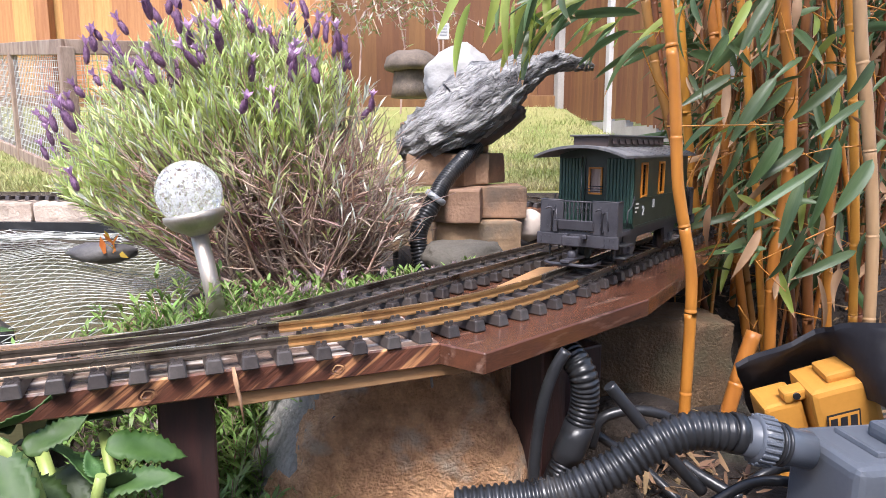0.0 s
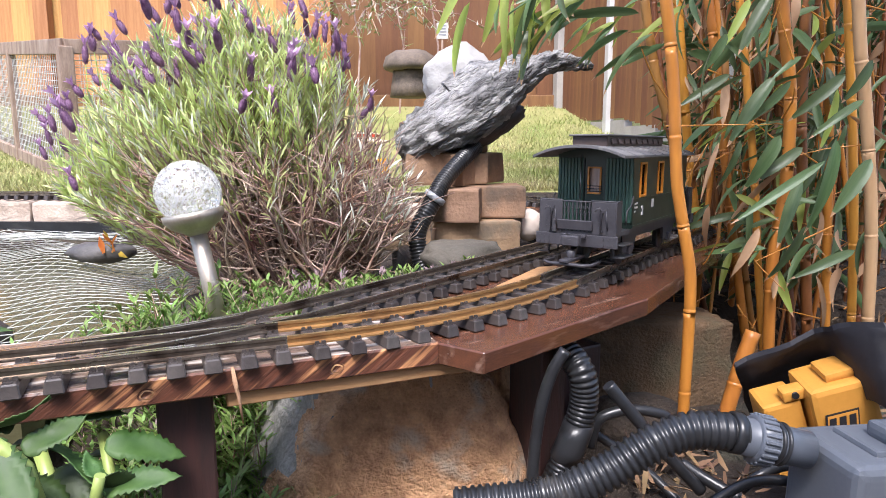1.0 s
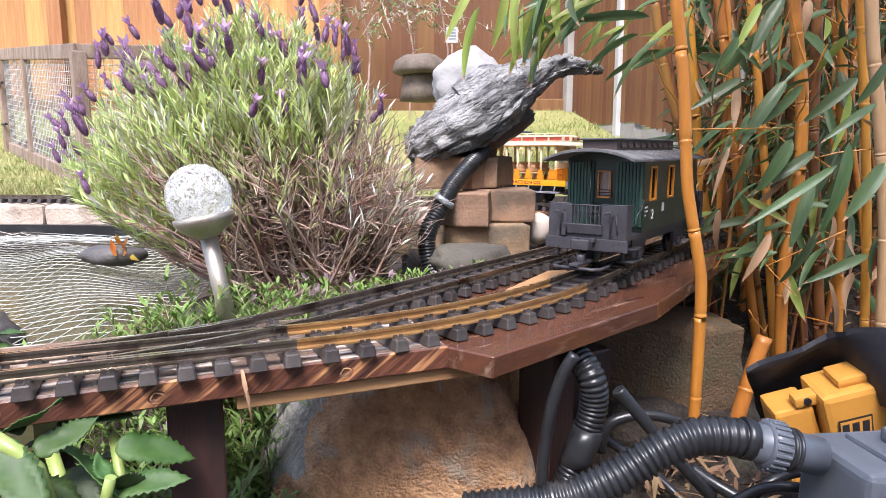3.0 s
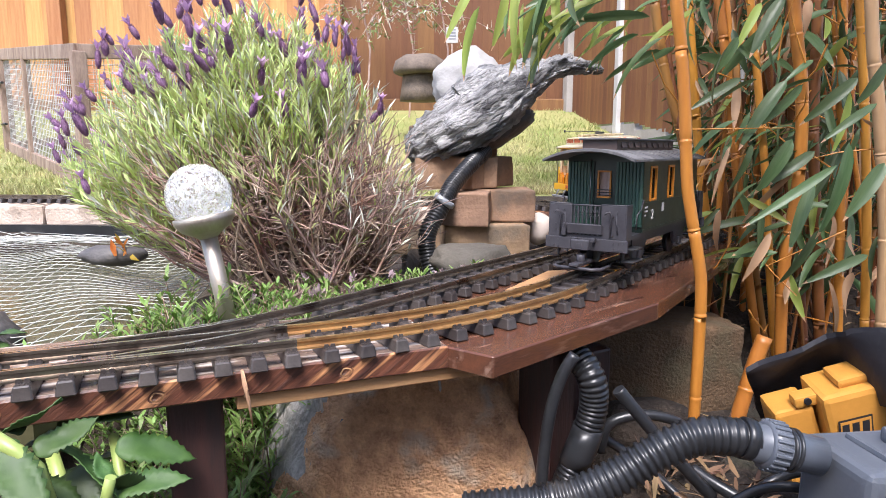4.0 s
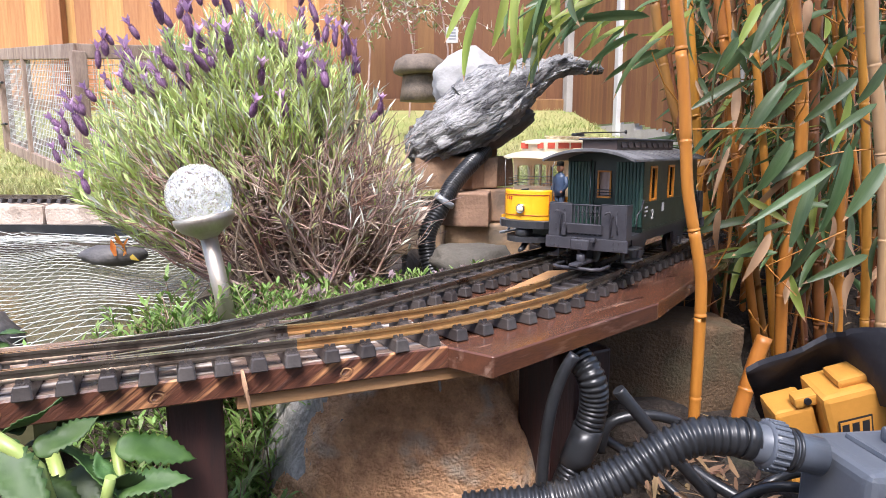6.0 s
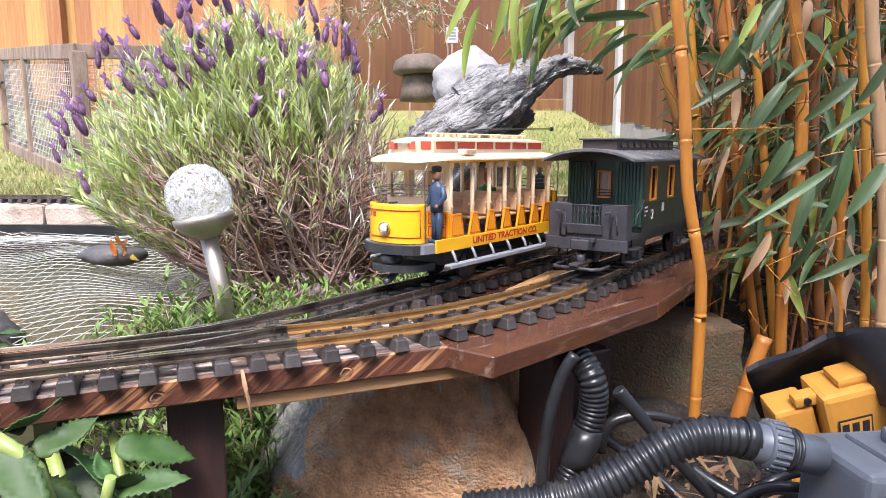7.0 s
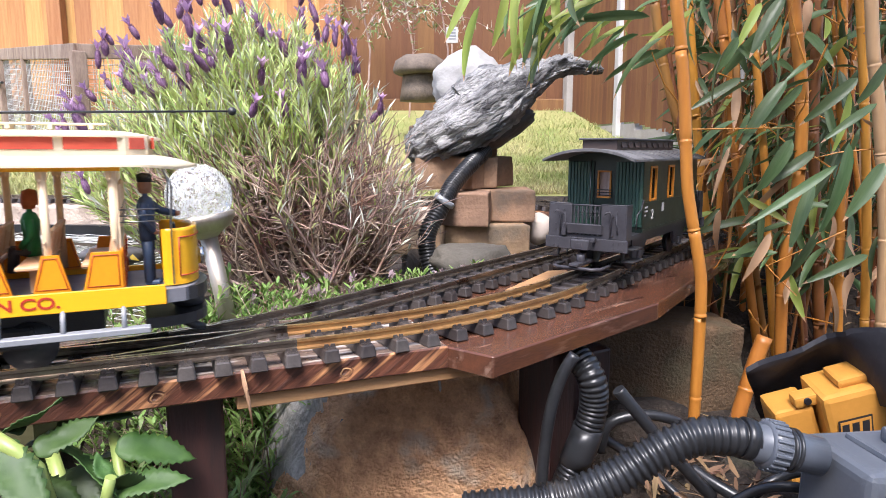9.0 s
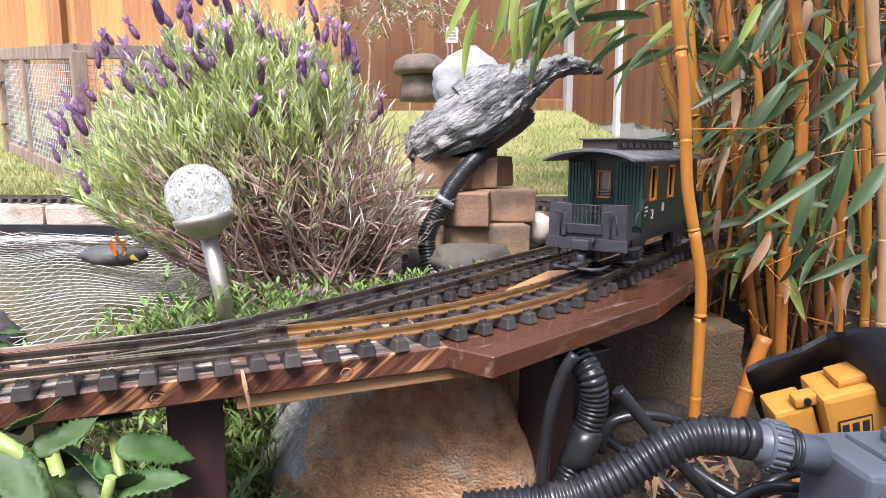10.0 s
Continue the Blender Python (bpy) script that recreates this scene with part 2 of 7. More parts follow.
while s < 0.56:
    i = int(s / 0.01)
    x, y, h = FRONT[i]
    best = min(((math.hypot(bxx - x, byy - y), k) for k, (bxx, byy, _) in enumerate(BRANCH)), default=(9, 0))
    d = best[0] if best[0] < 0.2 and BRANCH[best[1]][0] > x - 0.2 and s > 0.26 else 0.0
    if d < 0.088:
        c = along((*along((x, y), h, s - i * 0.01),)[:2], h + 90, d / 2)
        me = tie_mesh(0.0765 + d, (-0.0235 - d / 2, 0.0235 - d / 2) + ((d / 2 - 0.0235, d / 2 + 0.0235) if d > 0.03 else ()))
        part("tie", me, None, points, m=pose(*c, RAIL, 0, 0, h))
    else:
        part("tie", TIE, None, points, m=pose(*along((x, y), h, s - i * 0.01), RAIL, 0, 0, h))
    s += 0.0267

curve = thing("curved_track", "curved model track with clean golden brass rails", "model track", group="track sections")
for off in (-0.0235, 0.0235):
    part("rail", rail_bm(FRONT, off, flat, 55, 91), [M_BRASS, M_BHEAD], curve, "bare brass rail")
ties(curve, FRONT, 0.5755, 0.905, flat, step=0.030)
siding = thing("straight_track", "dull straight model track carrying the green coach", "model track", group="track sections")
for off in (-0.0235, 0.0235):
    part("rail", rail_bm(FRONT, off, flat, 91, len(FRONT) - 1), [M_RAIL, M_HEAD], siding)
ties(siding, FRONT, 0.915, 1.62, flat)
loop = thing("loop_track", "dark model railway track looping round the pond", "model track", group="track sections")
for off in (-0.0235, 0.0235):
    part("rail", rail_bm(BRANCH, off, branch_z, 38, len(BRANCH) - 1), [M_RAIL, M_HEAD], loop)
ties(loop, BRANCH, 0.33, 3.4, branch_z)


# ---- timber deck ----
def plank(name, corners, z0, z1, mats, label, side=0, top=1, bev=0.0015):
    bm = bmesh.new()
    slab(bm, corners, z0, z1)
    for f in bm.faces:
        f.material_index = top if f.normal.z > 0.9 else side
    bmesh.ops.bevel(bm, geom=bm.edges[:], offset=bev, segments=1, affect="EDGES")
    a, b = Vector(corners[0]), Vector(corners[1])
    turn = math.degrees(math.atan2(b.y - a.y, b.x - a.x))
    inv = pose(a.x, a.y, z1, 0, 0, turn).inverted()
    bm.transform(inv)
    return solo(name, bm, mats, label, "timber board", inv.inverted())


PA, PB = along((-0.31, 0.4395), HEAD_A, -0.45), (0.0055, 0.571)
front_board = plank("deck_board", [PA, PB, along(PB, HEAD_A + 90, 0.15), along(PA, HEAD_A + 90, 0.15)], DECK - 0.021, DECK, [M_DECK, M_SHEEN],
      "rough-sawn dark brown deck board under the points")
PC = (0.043, 0.542)
plank("deck_board", [PC, along(PC, 44.0, 0.285), along(along(PC, 44.0, 0.285), 56.5, 0.60), along(along(PC, 44.0, 0.72), 140, 0.16), along((0.0, 0.574), 50, 0.6), (0.0, 0.574)], DECK - 0.021, DECK - 0.0005,
      [M_TOP, M_TOP], "reddish brown worn deck board under the brass curve")
PD = (-0.10, 0.617)
plank("deck_board", [(0.003, 0.5765), along((0.003, 0.5765), 50.2, 0.86), along(along(PD, HEAD_B, 0.9), HEAD_B + 90, 0.055), along(PD, HEAD_B + 90, 0.055), along(PD, 202.5, 0.03)],
      DECK - 0.021, DECK - 0.0015, [M_DECK, M_TOP], "dark worn deck board under the branch track")
wedge = plank("pine_strip", [(0.0762, 0.797), (0.1318, 0.8315), (0.1857, 0.893), (0.1765, 0.9317), (0.1505, 0.9272)], DECK - 0.0014, DECK + 0.003, [M_PINE, M_PINE], "pale new pine strip lying between the tracks", bev=0.0008)
PE = along(along((-0.167, 0.5), HEAD_A, 0.003), HEAD_A + 90, 0.006)
plank("pine_batten", [PE, along(PE, HEAD_A, 0.215), along(along(PE, HEAD_A, 0.215), HEAD_A + 90, 0.03), along(PE, HEAD_A + 90, 0.03)], DECK - 0.034, DECK - 0.0214,
      [M_PINE, M_PINE], "pale pine batten screwed under the deck board", bev=0.001)
for c, w, turn in (((-0.212, 0.535), 0.044, 22.5), ((0.115, 0.70), 0.045, 44), ((0.055, 0.735), 0.035, 44)):
    bm = bmesh.new()
    bx(bm, (0, 0, 0), (w, w, 0.46), bev=0.002)
    solo("support_post", bm, M_POST, "dark wooden post holding up the deck", "post", pose(*c, -0.0715, 0, 0, turn), group="deck posts")
for s, z in ((0.098, 0.0105), (0.352, 0.0115), (0.205, 0.012)):
    # knots stand a little proud of the sawn edge
    bm = bmesh.new()
    rings = [[bm.verts.new((r * 1.25 * math.cos(a) + 0.0006 * math.sin(3 * a), -h, r * math.sin(a))) for a in [2 * math.pi * k / 18 for k in range(18)]] for r, h in ((0.0056, -0.001), (0.0052, 0.0004), (0.0040, 0.0001), (0.0030, 0.0007), (0.0012, 0.0002))]
    for a, b in zip(rings[:-1], rings[1:]):
        for k in range(18):
            bm.faces.new((a[k], a[(k + 1) % 18], b[(k + 1) % 18], b[k])).material_index = 1 if a is rings[2] else 0
    bm.faces.new(rings[-1])
    part("knot", bm, [M_DECK, M_PINE], front_board, "ringed knot in the sawn edge", m=pose(0.45 + s - 0.105, 0, -z))
for x, y in ((-0.0040, 0.585), (-0.1047, 0.535)):
    bm = bmesh.new()
    tube(bm, [(0, 0, 0.0), (0.0, 0, -0.003), (0.001, 0, -0.010), (0.0015, 0, -0.015), (0.0015, 0, -0.017)], [0.0013, 0.0013, 0.0013, 0.0013, 0.0004], 8)
    solo("screw", bm, M_STEEL, "grey steel screw poking down through the deck", "screw", pose(x, y, DECK - 0.031), group="deck screws")
# ---- paints ----
M_YEL = material("yellow_enamel", (0.92, 0.47, 0.012), 0.32, color2=(0.90, 0.43, 0.010), scale=15, fine=300, bump=0.03, coat=0.3)
M_ORA = material("orange_enamel", (0.88, 0.335, 0.010), 0.35, color2=(0.83, 0.29, 0.010), scale=15, fine=300, bump=0.03)
M_CRM = material("cream_plastic", (0.84, 0.71, 0.49), 0.42, color2=(0.78, 0.65, 0.44), scale=12, fine=300, bump=0.04)
M_ROOF = material("translucent_cream_roof", (0.90, 0.82, 0.64), 0.42, color2=(0.86, 0.77, 0.58), scale=12, fine=300, bump=0.04, trans=0.40)
M_STILE = material("tan_cream_post", (0.88, 0.67, 0.44), 0.42, color2=(0.82, 0.60, 0.38), scale=12, fine=300, bump=0.04)
M_TAN = material("tan_plastic", (0.55, 0.38, 0.22), 0.5, color2=(0.46, 0.31, 0.18), scale=20, fine=250, bump=0.08)
M_SEAT = material("brown_bench", (0.68, 0.42, 0.235), 0.5, color2=(0.57, 0.34, 0.19), scale=30, stretch=(1, 4, 1), fine=200, bump=0.1)
M_RED = material("red_stripe", (0.50, 0.045, 0.018), 0.45, color2=(0.36, 0.04, 0.018), scale=20, bump=0.03)
M_REDW = material("red_clerestory_pane", (0.55, 0.10, 0.06), 0.25, color2=(0.45, 0.07, 0.045), scale=30, bump=0.03)
M_GREYP = material("grey_plastic", (0.28, 0.29, 0.31), 0.45, color2=(0.22, 0.23, 0.25), scale=30, bump=0.08)
M_FLOOR = material("tram_floor", (0.20, 0.20, 0.22), 0.5, color2=(0.15, 0.15, 0.17), scale=30, bump=0.1)
M_CHROME = material("bright_rim", (0.75, 0.74, 0.70), 0.2, 1.0, scale=40, bump=0.02)
M_PANE = glass("cab_pane", (0.9, 0.95, 0.95), 0.02)

HW = 0.0495


def end_outline(n, hx, hy, bulge):
    """A rounded end, as points from right to left."""
    return [(hx + bulge * math.cos(a) ** 0.7 if math.cos(a) > 0 else hx, hy * math.sin(a)) for a in [math.pi * (k / (n - 1) - 0.5) for k in range(n)]]


def bonnet(bm, hx, hy, z0, rise, bulge, thick, camber=0.45):
    """A tram roof: cambered across, rounded and drooping at both ends."""
    nx, ny = 24, 12
    grid = []
    for i in range(nx + 1):
        row = []
        for j in range(ny + 1):
            u, v = -1 + 2 * i / nx, -1 + 2 * j / ny
            x = hx * u
            w = hy * (1 - max(0, abs(u) - (1 - bulge)) ** 2 / bulge ** 2 * 0.45)
            e = max(0, abs(u) - (1 - bulge)) / bulge
            z = z0 + rise * (1 - abs(v) ** 2.4) * (1 - 0.75 * e ** 2) - 0.003 * e ** 2
            xx = x - math.copysign(0.35 * bulge * hx * v * v * e, u)
            row.append((xx, w * v, z))
        grid.append(row)
    top = [[bm.verts.new(p) for p in row] for row in grid]
    bot = [[bm.verts.new((p[0], p[1], p[2] - thick)) for p in row] for row in grid]
    for i in range(nx):
        for j in range(ny):
            for g, o in ((top, 1), (bot, -1)):
                f = bm.faces.new((g[i][j], g[i + 1][j], g[i + 1][j + 1], g[i][j + 1])[::o])
                f.smooth = True
    for i in range(nx):
        for j in (0, ny):
            bm.faces.new((top[i][j], top[i + 1][j], bot[i + 1][j], bot[i][j]))
    for j in range(ny):
        for i in (0, nx):
            bm.faces.new((top[i][j], top[i][j + 1], bot[i][j + 1], bot[i][j]))
    bmesh.ops.recalc_face_normals(bm, faces=bm.faces)
    return bm


def wheel_mesh(r=0.0155, w=0.006):
    bm = bmesh.new()
    lathe(bm, [(0.002, -0.004), (r * 0.75, -0.003), (r * 0.8, -0.0035), (r, -0.0035), (r, 0.002), (r + 0.0025, 0.0025), (r + 0.0025, 0.004), (0.002, 0.004)], 20, pose(0, 0, 0, 90))
    return mesh_of("wheel", bm, M_BLACK)


def bulkhead(bm, x, hw, z0, z1, t, openings, mi=0):
    """A cross wall at x with window openings (y0, y1, za, zb) cut right through."""
    ys = sorted({-hw, hw, *[o[0] for o in openings], *[o[1] for o in openings]})
    for a, b in zip(ys[:-1], ys[1:]):
        hit = [o for o in openings if o[0] <= a + 1e-6 and o[1] >= b - 1e-6]
        spans = [(z0, z1)] if not hit else [(z0, hit[0][2]), (hit[0][3], z1)]
        for za, zb in spans:
            bx(bm, (x, (a + b) / 2, (za + zb) / 2), (t, b - a, zb - za), mi=mi)
    return bm


def build_tram():
    e = thing("streetcar", "yellow and cream open model streetcar with cross benches", "model tram")
    bm = bmesh.new()
    bx(bm, (0, 0, 0.048), (0.286, 2 * HW - 0.004, 0.010), bev=0.0006)
    out = end_outline(9, 0.143, HW - 0.002, 0.026)
    for sgn in (1, -1):
        slab(bm, [(sgn * x, sgn * y) for x, y in out], 0.043, 0.053)
    part("floor", bm, M_FLOOR, e, "grey floor with black end platforms")
    for sgn in (1, -1):
        bm = bmesh.new()
        bx(bm, (0, sgn * (HW - 0.001), 0.050), (0.2855, 0.0026, 0.0145), bev=0.0005)
        sill = part("sill", bm, M_YEL, e, "yellow side sill with red lettering")
        # lettering reads outwards
        turn = pose(0, sgn * (HW + 0.0004), 0.0502, 90, 0, 180 if sgn > 0 else 0)
        writing("UNITED TRACTION CO.", 0.0122, sill, turn @ Matrix.Diagonal((1.13, 0.92, 1, 1)), M_RED)
    # underframe, wheels, step boards
    bm = bmesh.new()
    bx(bm, (0, 0, 0.032), (0.20, 0.05, 0.022), bev=0.002)
    bx(bm, (0, 0, 0.022), (0.11, 0.062, 0.016), bev=0.002)
    part("underframe", bm, M_BLACK, e)
    wm = wheel_mesh()
    for x in (-0.052, 0.052):
        for y in (-0.0225, 0.0225):
            part("wheel", wm, None, e, m=pose(x, y, 0.0155, 0, 0, 0 if y < 0 else 180))
    for sgn in (1, -1):
        bm = bmesh.new()
        bx(bm, (0, sgn * 0.056, 0.0285), (0.262, 0.009, 0.0026), bev=0.0006)
        bx(bm, (0, sgn * 0.0600, 0.0275), (0.262, 0.0016, 0.0044), bev=0.0005)
        step = part("step_board", bm, M_GREYP, e, "grey running board")
        for k in range(7):
            x = -0.114 + 0.038 * k
            bm = bmesh.new()
            tube(bm, [(x, sgn * 0.048, 0.044), (x, sgn * 0.052, 0.038), (x, sgn * 0.056, 0.029)], 0.0018, 6)
            part("bracket", bm, M_GREYP, step)
    # ends: dash, headlight, bumper, rails, controller
    for sgn in (1, -1):
        end = Matrix.Rotation(0 if sgn > 0 else math.pi, 4, "Z")
        o = end_outline(15, 0.145, 0.037, 0.024)
        bm = bmesh.new()
        outer = [[bm.verts.new((x, y, z)) for x, y in o] for z in (0.054, 0.058, 0.094, 0.0965)]
        inner = [[bm.verts.new((x - 0.003, y * 0.95, z)) for x, y in o] for z in (0.054, 0.058, 0.094, 0.0965)]
        for g in (outer, inner):
            for r0, r1 in zip(g[:-1], g[1:]):
                for k in range(14):
                    bm.faces.new((r0[k], r0[k + 1], r1[k + 1], r1[k])).smooth = True
        for k in range(14):
            bm.faces.new((outer[3][k], outer[3][k + 1], inner[3][k + 1], inner[3][k]))
        for k in (0, 14):
            for i in range(3):
                bm.faces.new((outer[i][k], outer[i + 1][k], inner[i + 1][k], inner[i][k]))
        bmesh.ops.recalc_face_normals(bm, faces=bm.faces)
        dash = part("dash", bm, M_YEL, e, "curved yellow end dash with thin red lining", m=end)
        for za, zb, ins in ((0.0895, 0.0901, 0), (0.0605, 0.0611, 0)):
            bm = bmesh.new()
            pts = end_outline(15, 0.1455, 0.0372, 0.0242)[1:-1]
            tube(bm, [(x, y, (za + zb) / 2) for x, y in pts], 0.0005, 5)
            part("lining", bm, M_RED, dash, m=None)
        bm = bmesh.new()
        for kk in (1, 13):
            x, y = end_outline(15, 0.1455, 0.0372, 0.0242)[kk]
            tube(bm, [(x, y, 0.0608), (x, y, 0.0898)], 0.0005, 5)
        part("lining", bm, M_RED, dash)
        bm = bmesh.new()
        lathe(bm, [(0.0055, 0), (0.0068, 0.001), (0.0072, 0.004), (0.0062, 0.0055), (0.0055, 0.005), (0.0, 0.0035)], 20, pose(0.1685, 0, 0.070, 0, 90, 0))
        lamp = part("headlight", bm, M_CHROME, dash, "round bright headlight")
        bm = bmesh.new()
        lathe(bm, [(0.0055, 0), (0.0048, 0.0018), (0.002, 0.0028), (0.0, 0.003)], 16, pose(0.1722, 0, 0.070, 0, 90, 0))
        part("lens", bm, M_CRM, dash)
        if sgn > 0:
            bm = bmesh.new()
            for k in range(3):
                bx(bm, (0.1672 - 0.0019 * k, -0.0175 - 0.0040 * k, 0.0848), (0.0012, 0.0026, 0.0052), rz=-24)
            part("number_bars", bm, M_RED, dash)
        bm = bmesh.new()
        slab(bm, [(x * 1.0 + 0.003, y * 1.03) for x, y in end_outline(11, 0.140, 0.0425, 0.032)], 0.0425, 0.0525)
        part("platform_edge", bm, M_BLACK, e, m=end)
        bm = bmesh.new()
        slab(bm, [(x, y) for x, y in end_outline(13, 0.128, 0.036, 0.046)], 0.022, 0.030)
        lathe(bm, [(0.011, 0.031), (0.0125, 0.032), (0.0125, 0.0395), (0.011, 0.0405), (0.008, 0.0405), (0.008, 0.034)], 18, pose(0.160, 0, 0))
        tube(bm, [(0.148, 0, 0.024), (0.165, 0, 0.012), (0.172, 0, 0.010)], [0.005, 0.004, 0.003], 8)
        part("bumper", bm, M_BLACK, e, "black bumper and coupling loop", m=end)
        bm = bmesh.new()
        for z in (0.103, 0.1075, 0.112):
            pts = [(0.114, -0.040, z)] + [(x - 0.001, y, z) for x, y in end_outline(13, 0.143, 0.0375, 0.022)[:10]]
            tube(bm, pts[:1] + pts[1:2], 0.0006, 5)
        for z in (0.104, 0.109, 0.114):
            tube(bm, [(0.1175, -0.043, z), (0.1175, 0.043, z)], 0.0006, 5)
        part("window_bars", bm, M_STEEL, e, m=end)
        bm = bmesh.new()
        bx(bm, (0.152, -0.010, 0.072), (0.010, 0.012, 0.036), bev=0.002)
        tube(bm, [(0.152, -0.010, 0.09), (0.152, -0.010, 0.096), (0.152, 0.002, 0.097)], 0.0012, 6)
        part("controller", bm, M_BLACK, e, m=end)
        for y in (-0.039, 0.039):
            bm = bmesh.new()
            tube(bm, [(0.149, y, 0.055), (0.149, y, 0.10), (0.151, y, 0.128), (0.146, y * 1.05, 0.141)], 0.0007, 6)
            part("grab_rail", bm, M_STEEL, e, m=end)
        # end wall with three windows
        bm = bmesh.new()
        wins = [(-0.039, -0.0165, 0.100, 0.130), (-0.0110, 0.0110, 0.100, 0.132), (0.0165, 0.039, 0.100, 0.130)]
        bulkhead(bm, 0.114, 0.046, 0.084, 0.141, 0.003, wins)
        for y0, y1, za, zb in wins:
            for yy in (y0, y1):
                bx(bm, (0.1165, yy, (za + zb) / 2), (0.0022, 0.0018, zb - za), bev=0.0004)
            n = 7
            for k in range(n):
                a0, a1 = math.pi * k / n, math.pi * (k + 1) / n
                c, w, hgt = (y0 + y1) / 2, (y1 - y0) / 2, 0.004
                q = [(c + w * math.cos(a0), zb - 0.004 + hgt * math.sin(a0)), (c + w * math.cos(a1), zb - 0.004 + hgt * math.sin(a1))]
                vs = [bm.verts.new((0.1155, q[0][0], q[0][1])), bm.verts.new((0.1155, q[1][0], q[1][1])), bm.verts.new((0.1155, q[1][0], zb + 0.0005)), bm.verts.new((0.1155, q[0][0], zb + 0.0005))]
                bm.faces.new(vs)
        wall = part("end_wall", bm, M_STILE, e, "cream end wall with arched windows", m=end)
        bm = bmesh.new()
        for y0, y1, za, zb in wins:
            bx(bm, (0.1135, (y0 + y1) / 2, (za + zb) / 2), (0.0008, y1 - y0, zb - za))
        part("pane", bm, M_PANE, wall)
        bm = bmesh.new()
        bx(bm, (0.1145, 0, 0.070), (0.004, 0.092, 0.032), bev=0.0006)
        low = part("end_panel", bm, M_ORA, e, "orange lower end panel with red lining", m=end)
        bm = bmesh.new()
        for sy in (-1, 1):
            for za, zb in ((0.0575, 0.0685), (0.0715, 0.0835)):
                for z in (za, zb):
                    bx(bm, (0.1168, sy * 0.030, z), (0.0008, 0.024, 0.0008))
                for y in (0.018, 0.042):
                    bx(bm, (0.1168, sy * y, (za + zb) / 2), (0.0008, 0.0008, zb - za))
        part("lining", bm, M_RED, low)
    # posts with flared orange feet, benches
    POSTS = (-0.112, -0.070, -0.035, 0.0, 0.035, 0.070, 0.112)
    post_bm = bmesh.new()
    tube(post_bm, [(0, 0, 0.060), (0, 0, 0.1405)], 0.0027, 8)
    bx(post_bm, (0, 0, 0.137), (0.0062, 0.0045, 0.006), taper=1.15)
    for z in (0.134, 0.092):
        for y in (-0.0035, 0.0035):
            bx(post_bm, (0.0012, y, z), (0.0018, 0.0022, 0.0022), bev=0.0004)
    post_me = mesh_of("post", post_bm, M_STILE)
    foot_bm = bmesh.new()
    vs = [[foot_bm.verts.new((x, y, z)) for x, z in ((-0.0125, 0.0575), (0.0102, 0.0575), (0.0040, 0.083), (-0.0065, 0.083))] for y in (-0.0014, 0.0014)]
    foot_bm.faces.new(vs[0]), foot_bm.faces.new(vs[1][::-1])
    for k in range(4):
        foot_bm.faces.new((vs[0][k], vs[0][(k + 1) % 4], vs[1][(k + 1) % 4], vs[1][k]))
    bmesh.ops.recalc_face_normals(foot_bm, faces=foot_bm.faces)
    foot_me = mesh_of("post_foot", foot_bm, M_ORA)
    edge_bm = bmesh.new()
    for y in (-0.0016, 0.0016):
        tube(edge_bm, [(-0.0108, y, 0.0595), (0.0085, y, 0.0595), (0.0029, y, 0.081), (-0.0053, y, 0.081), (-0.0108, y, 0.0595)], 0.0004, 4)
    edge_me = mesh_of("lining", edge_bm, M_RED)
    for sgn in (1, -1):
        for k, x in enumerate(POSTS):
            p = part("post", post_me, None, e, m=pose(x, sgn * (HW - 0.0045), 0, 0, 0, 0 if sgn > 0 else 180))
            if k == 6 or k == 0:
                continue
            f = part("post_foot", foot_me, None, e, m=pose(x, sgn * (HW - 0.002), 0))
            part("lining", edge_me, None, f)
        for s2 in (-1, 1):
            bm = bmesh.new()
            vs = [[bm.verts.new((s2 * x, sgn * y, z)) for x, z in ((0.115, 0.0575), (0.090, 0.0575), (0.096, 0.0835), (0.115, 0.0835))] for y in (HW - 0.0034, HW - 0.0006)]
            bm.faces.new(vs[0]), bm.faces.new(vs[1][::-1])
            for q in range(4):
                bm.faces.new((vs[0][q], vs[0][(q + 1) % 4], vs[1][(q + 1) % 4], vs[1][q]))
            bmesh.ops.recalc_face_normals(bm, faces=bm.faces)
            corner = bm
            panel = part("corner_panel", corner, M_ORA, e)
            bm = bmesh.new()
            tube(bm, [(s2 * x, sgn * (HW - 0.0004), z) for x, z in ((0.113, 0.0595), (0.0925, 0.0595), (0.0975, 0.0815), (0.113, 0.0815), (0.113, 0.0595))], 0.0004, 4)
            part("lining", bm, M_RED, panel)
        bm = bmesh.new()
        bx(bm, (0, sgn * (HW - 0.003), 0.1425), (0.236, 0.003, 0.005))
        part("header", bm, M_YEL, e, "yellow strip under the eave")
    for x, face in ((-0.101, 1), (-0.061, 1), (-0.026, 1), (0.009, 1), (0.044, 1), (0.099, -1)):
        bm = bmesh.new()
        bx(bm, (x - face * 0.009, 0, 0.0885), (0.0018, 0.084, 0.021), ry=-face * 12, bev=0.0005)
        for y in (-0.0395, -0.014, 0.014, 0.0395):
            bx(bm, (x - face * 0.009, y, 0.0885), (0.0034, 0.0034, 0.0215), ry=-face * 12, bev=0.0004)
        for o, z in ((-0.0112, 0.0980), (-0.0071, 0.0790)):
            bx(bm, (x + face * o, 0, z), (0.0034, 0.084, 0.0034), ry=-face * 12, bev=0.0004)
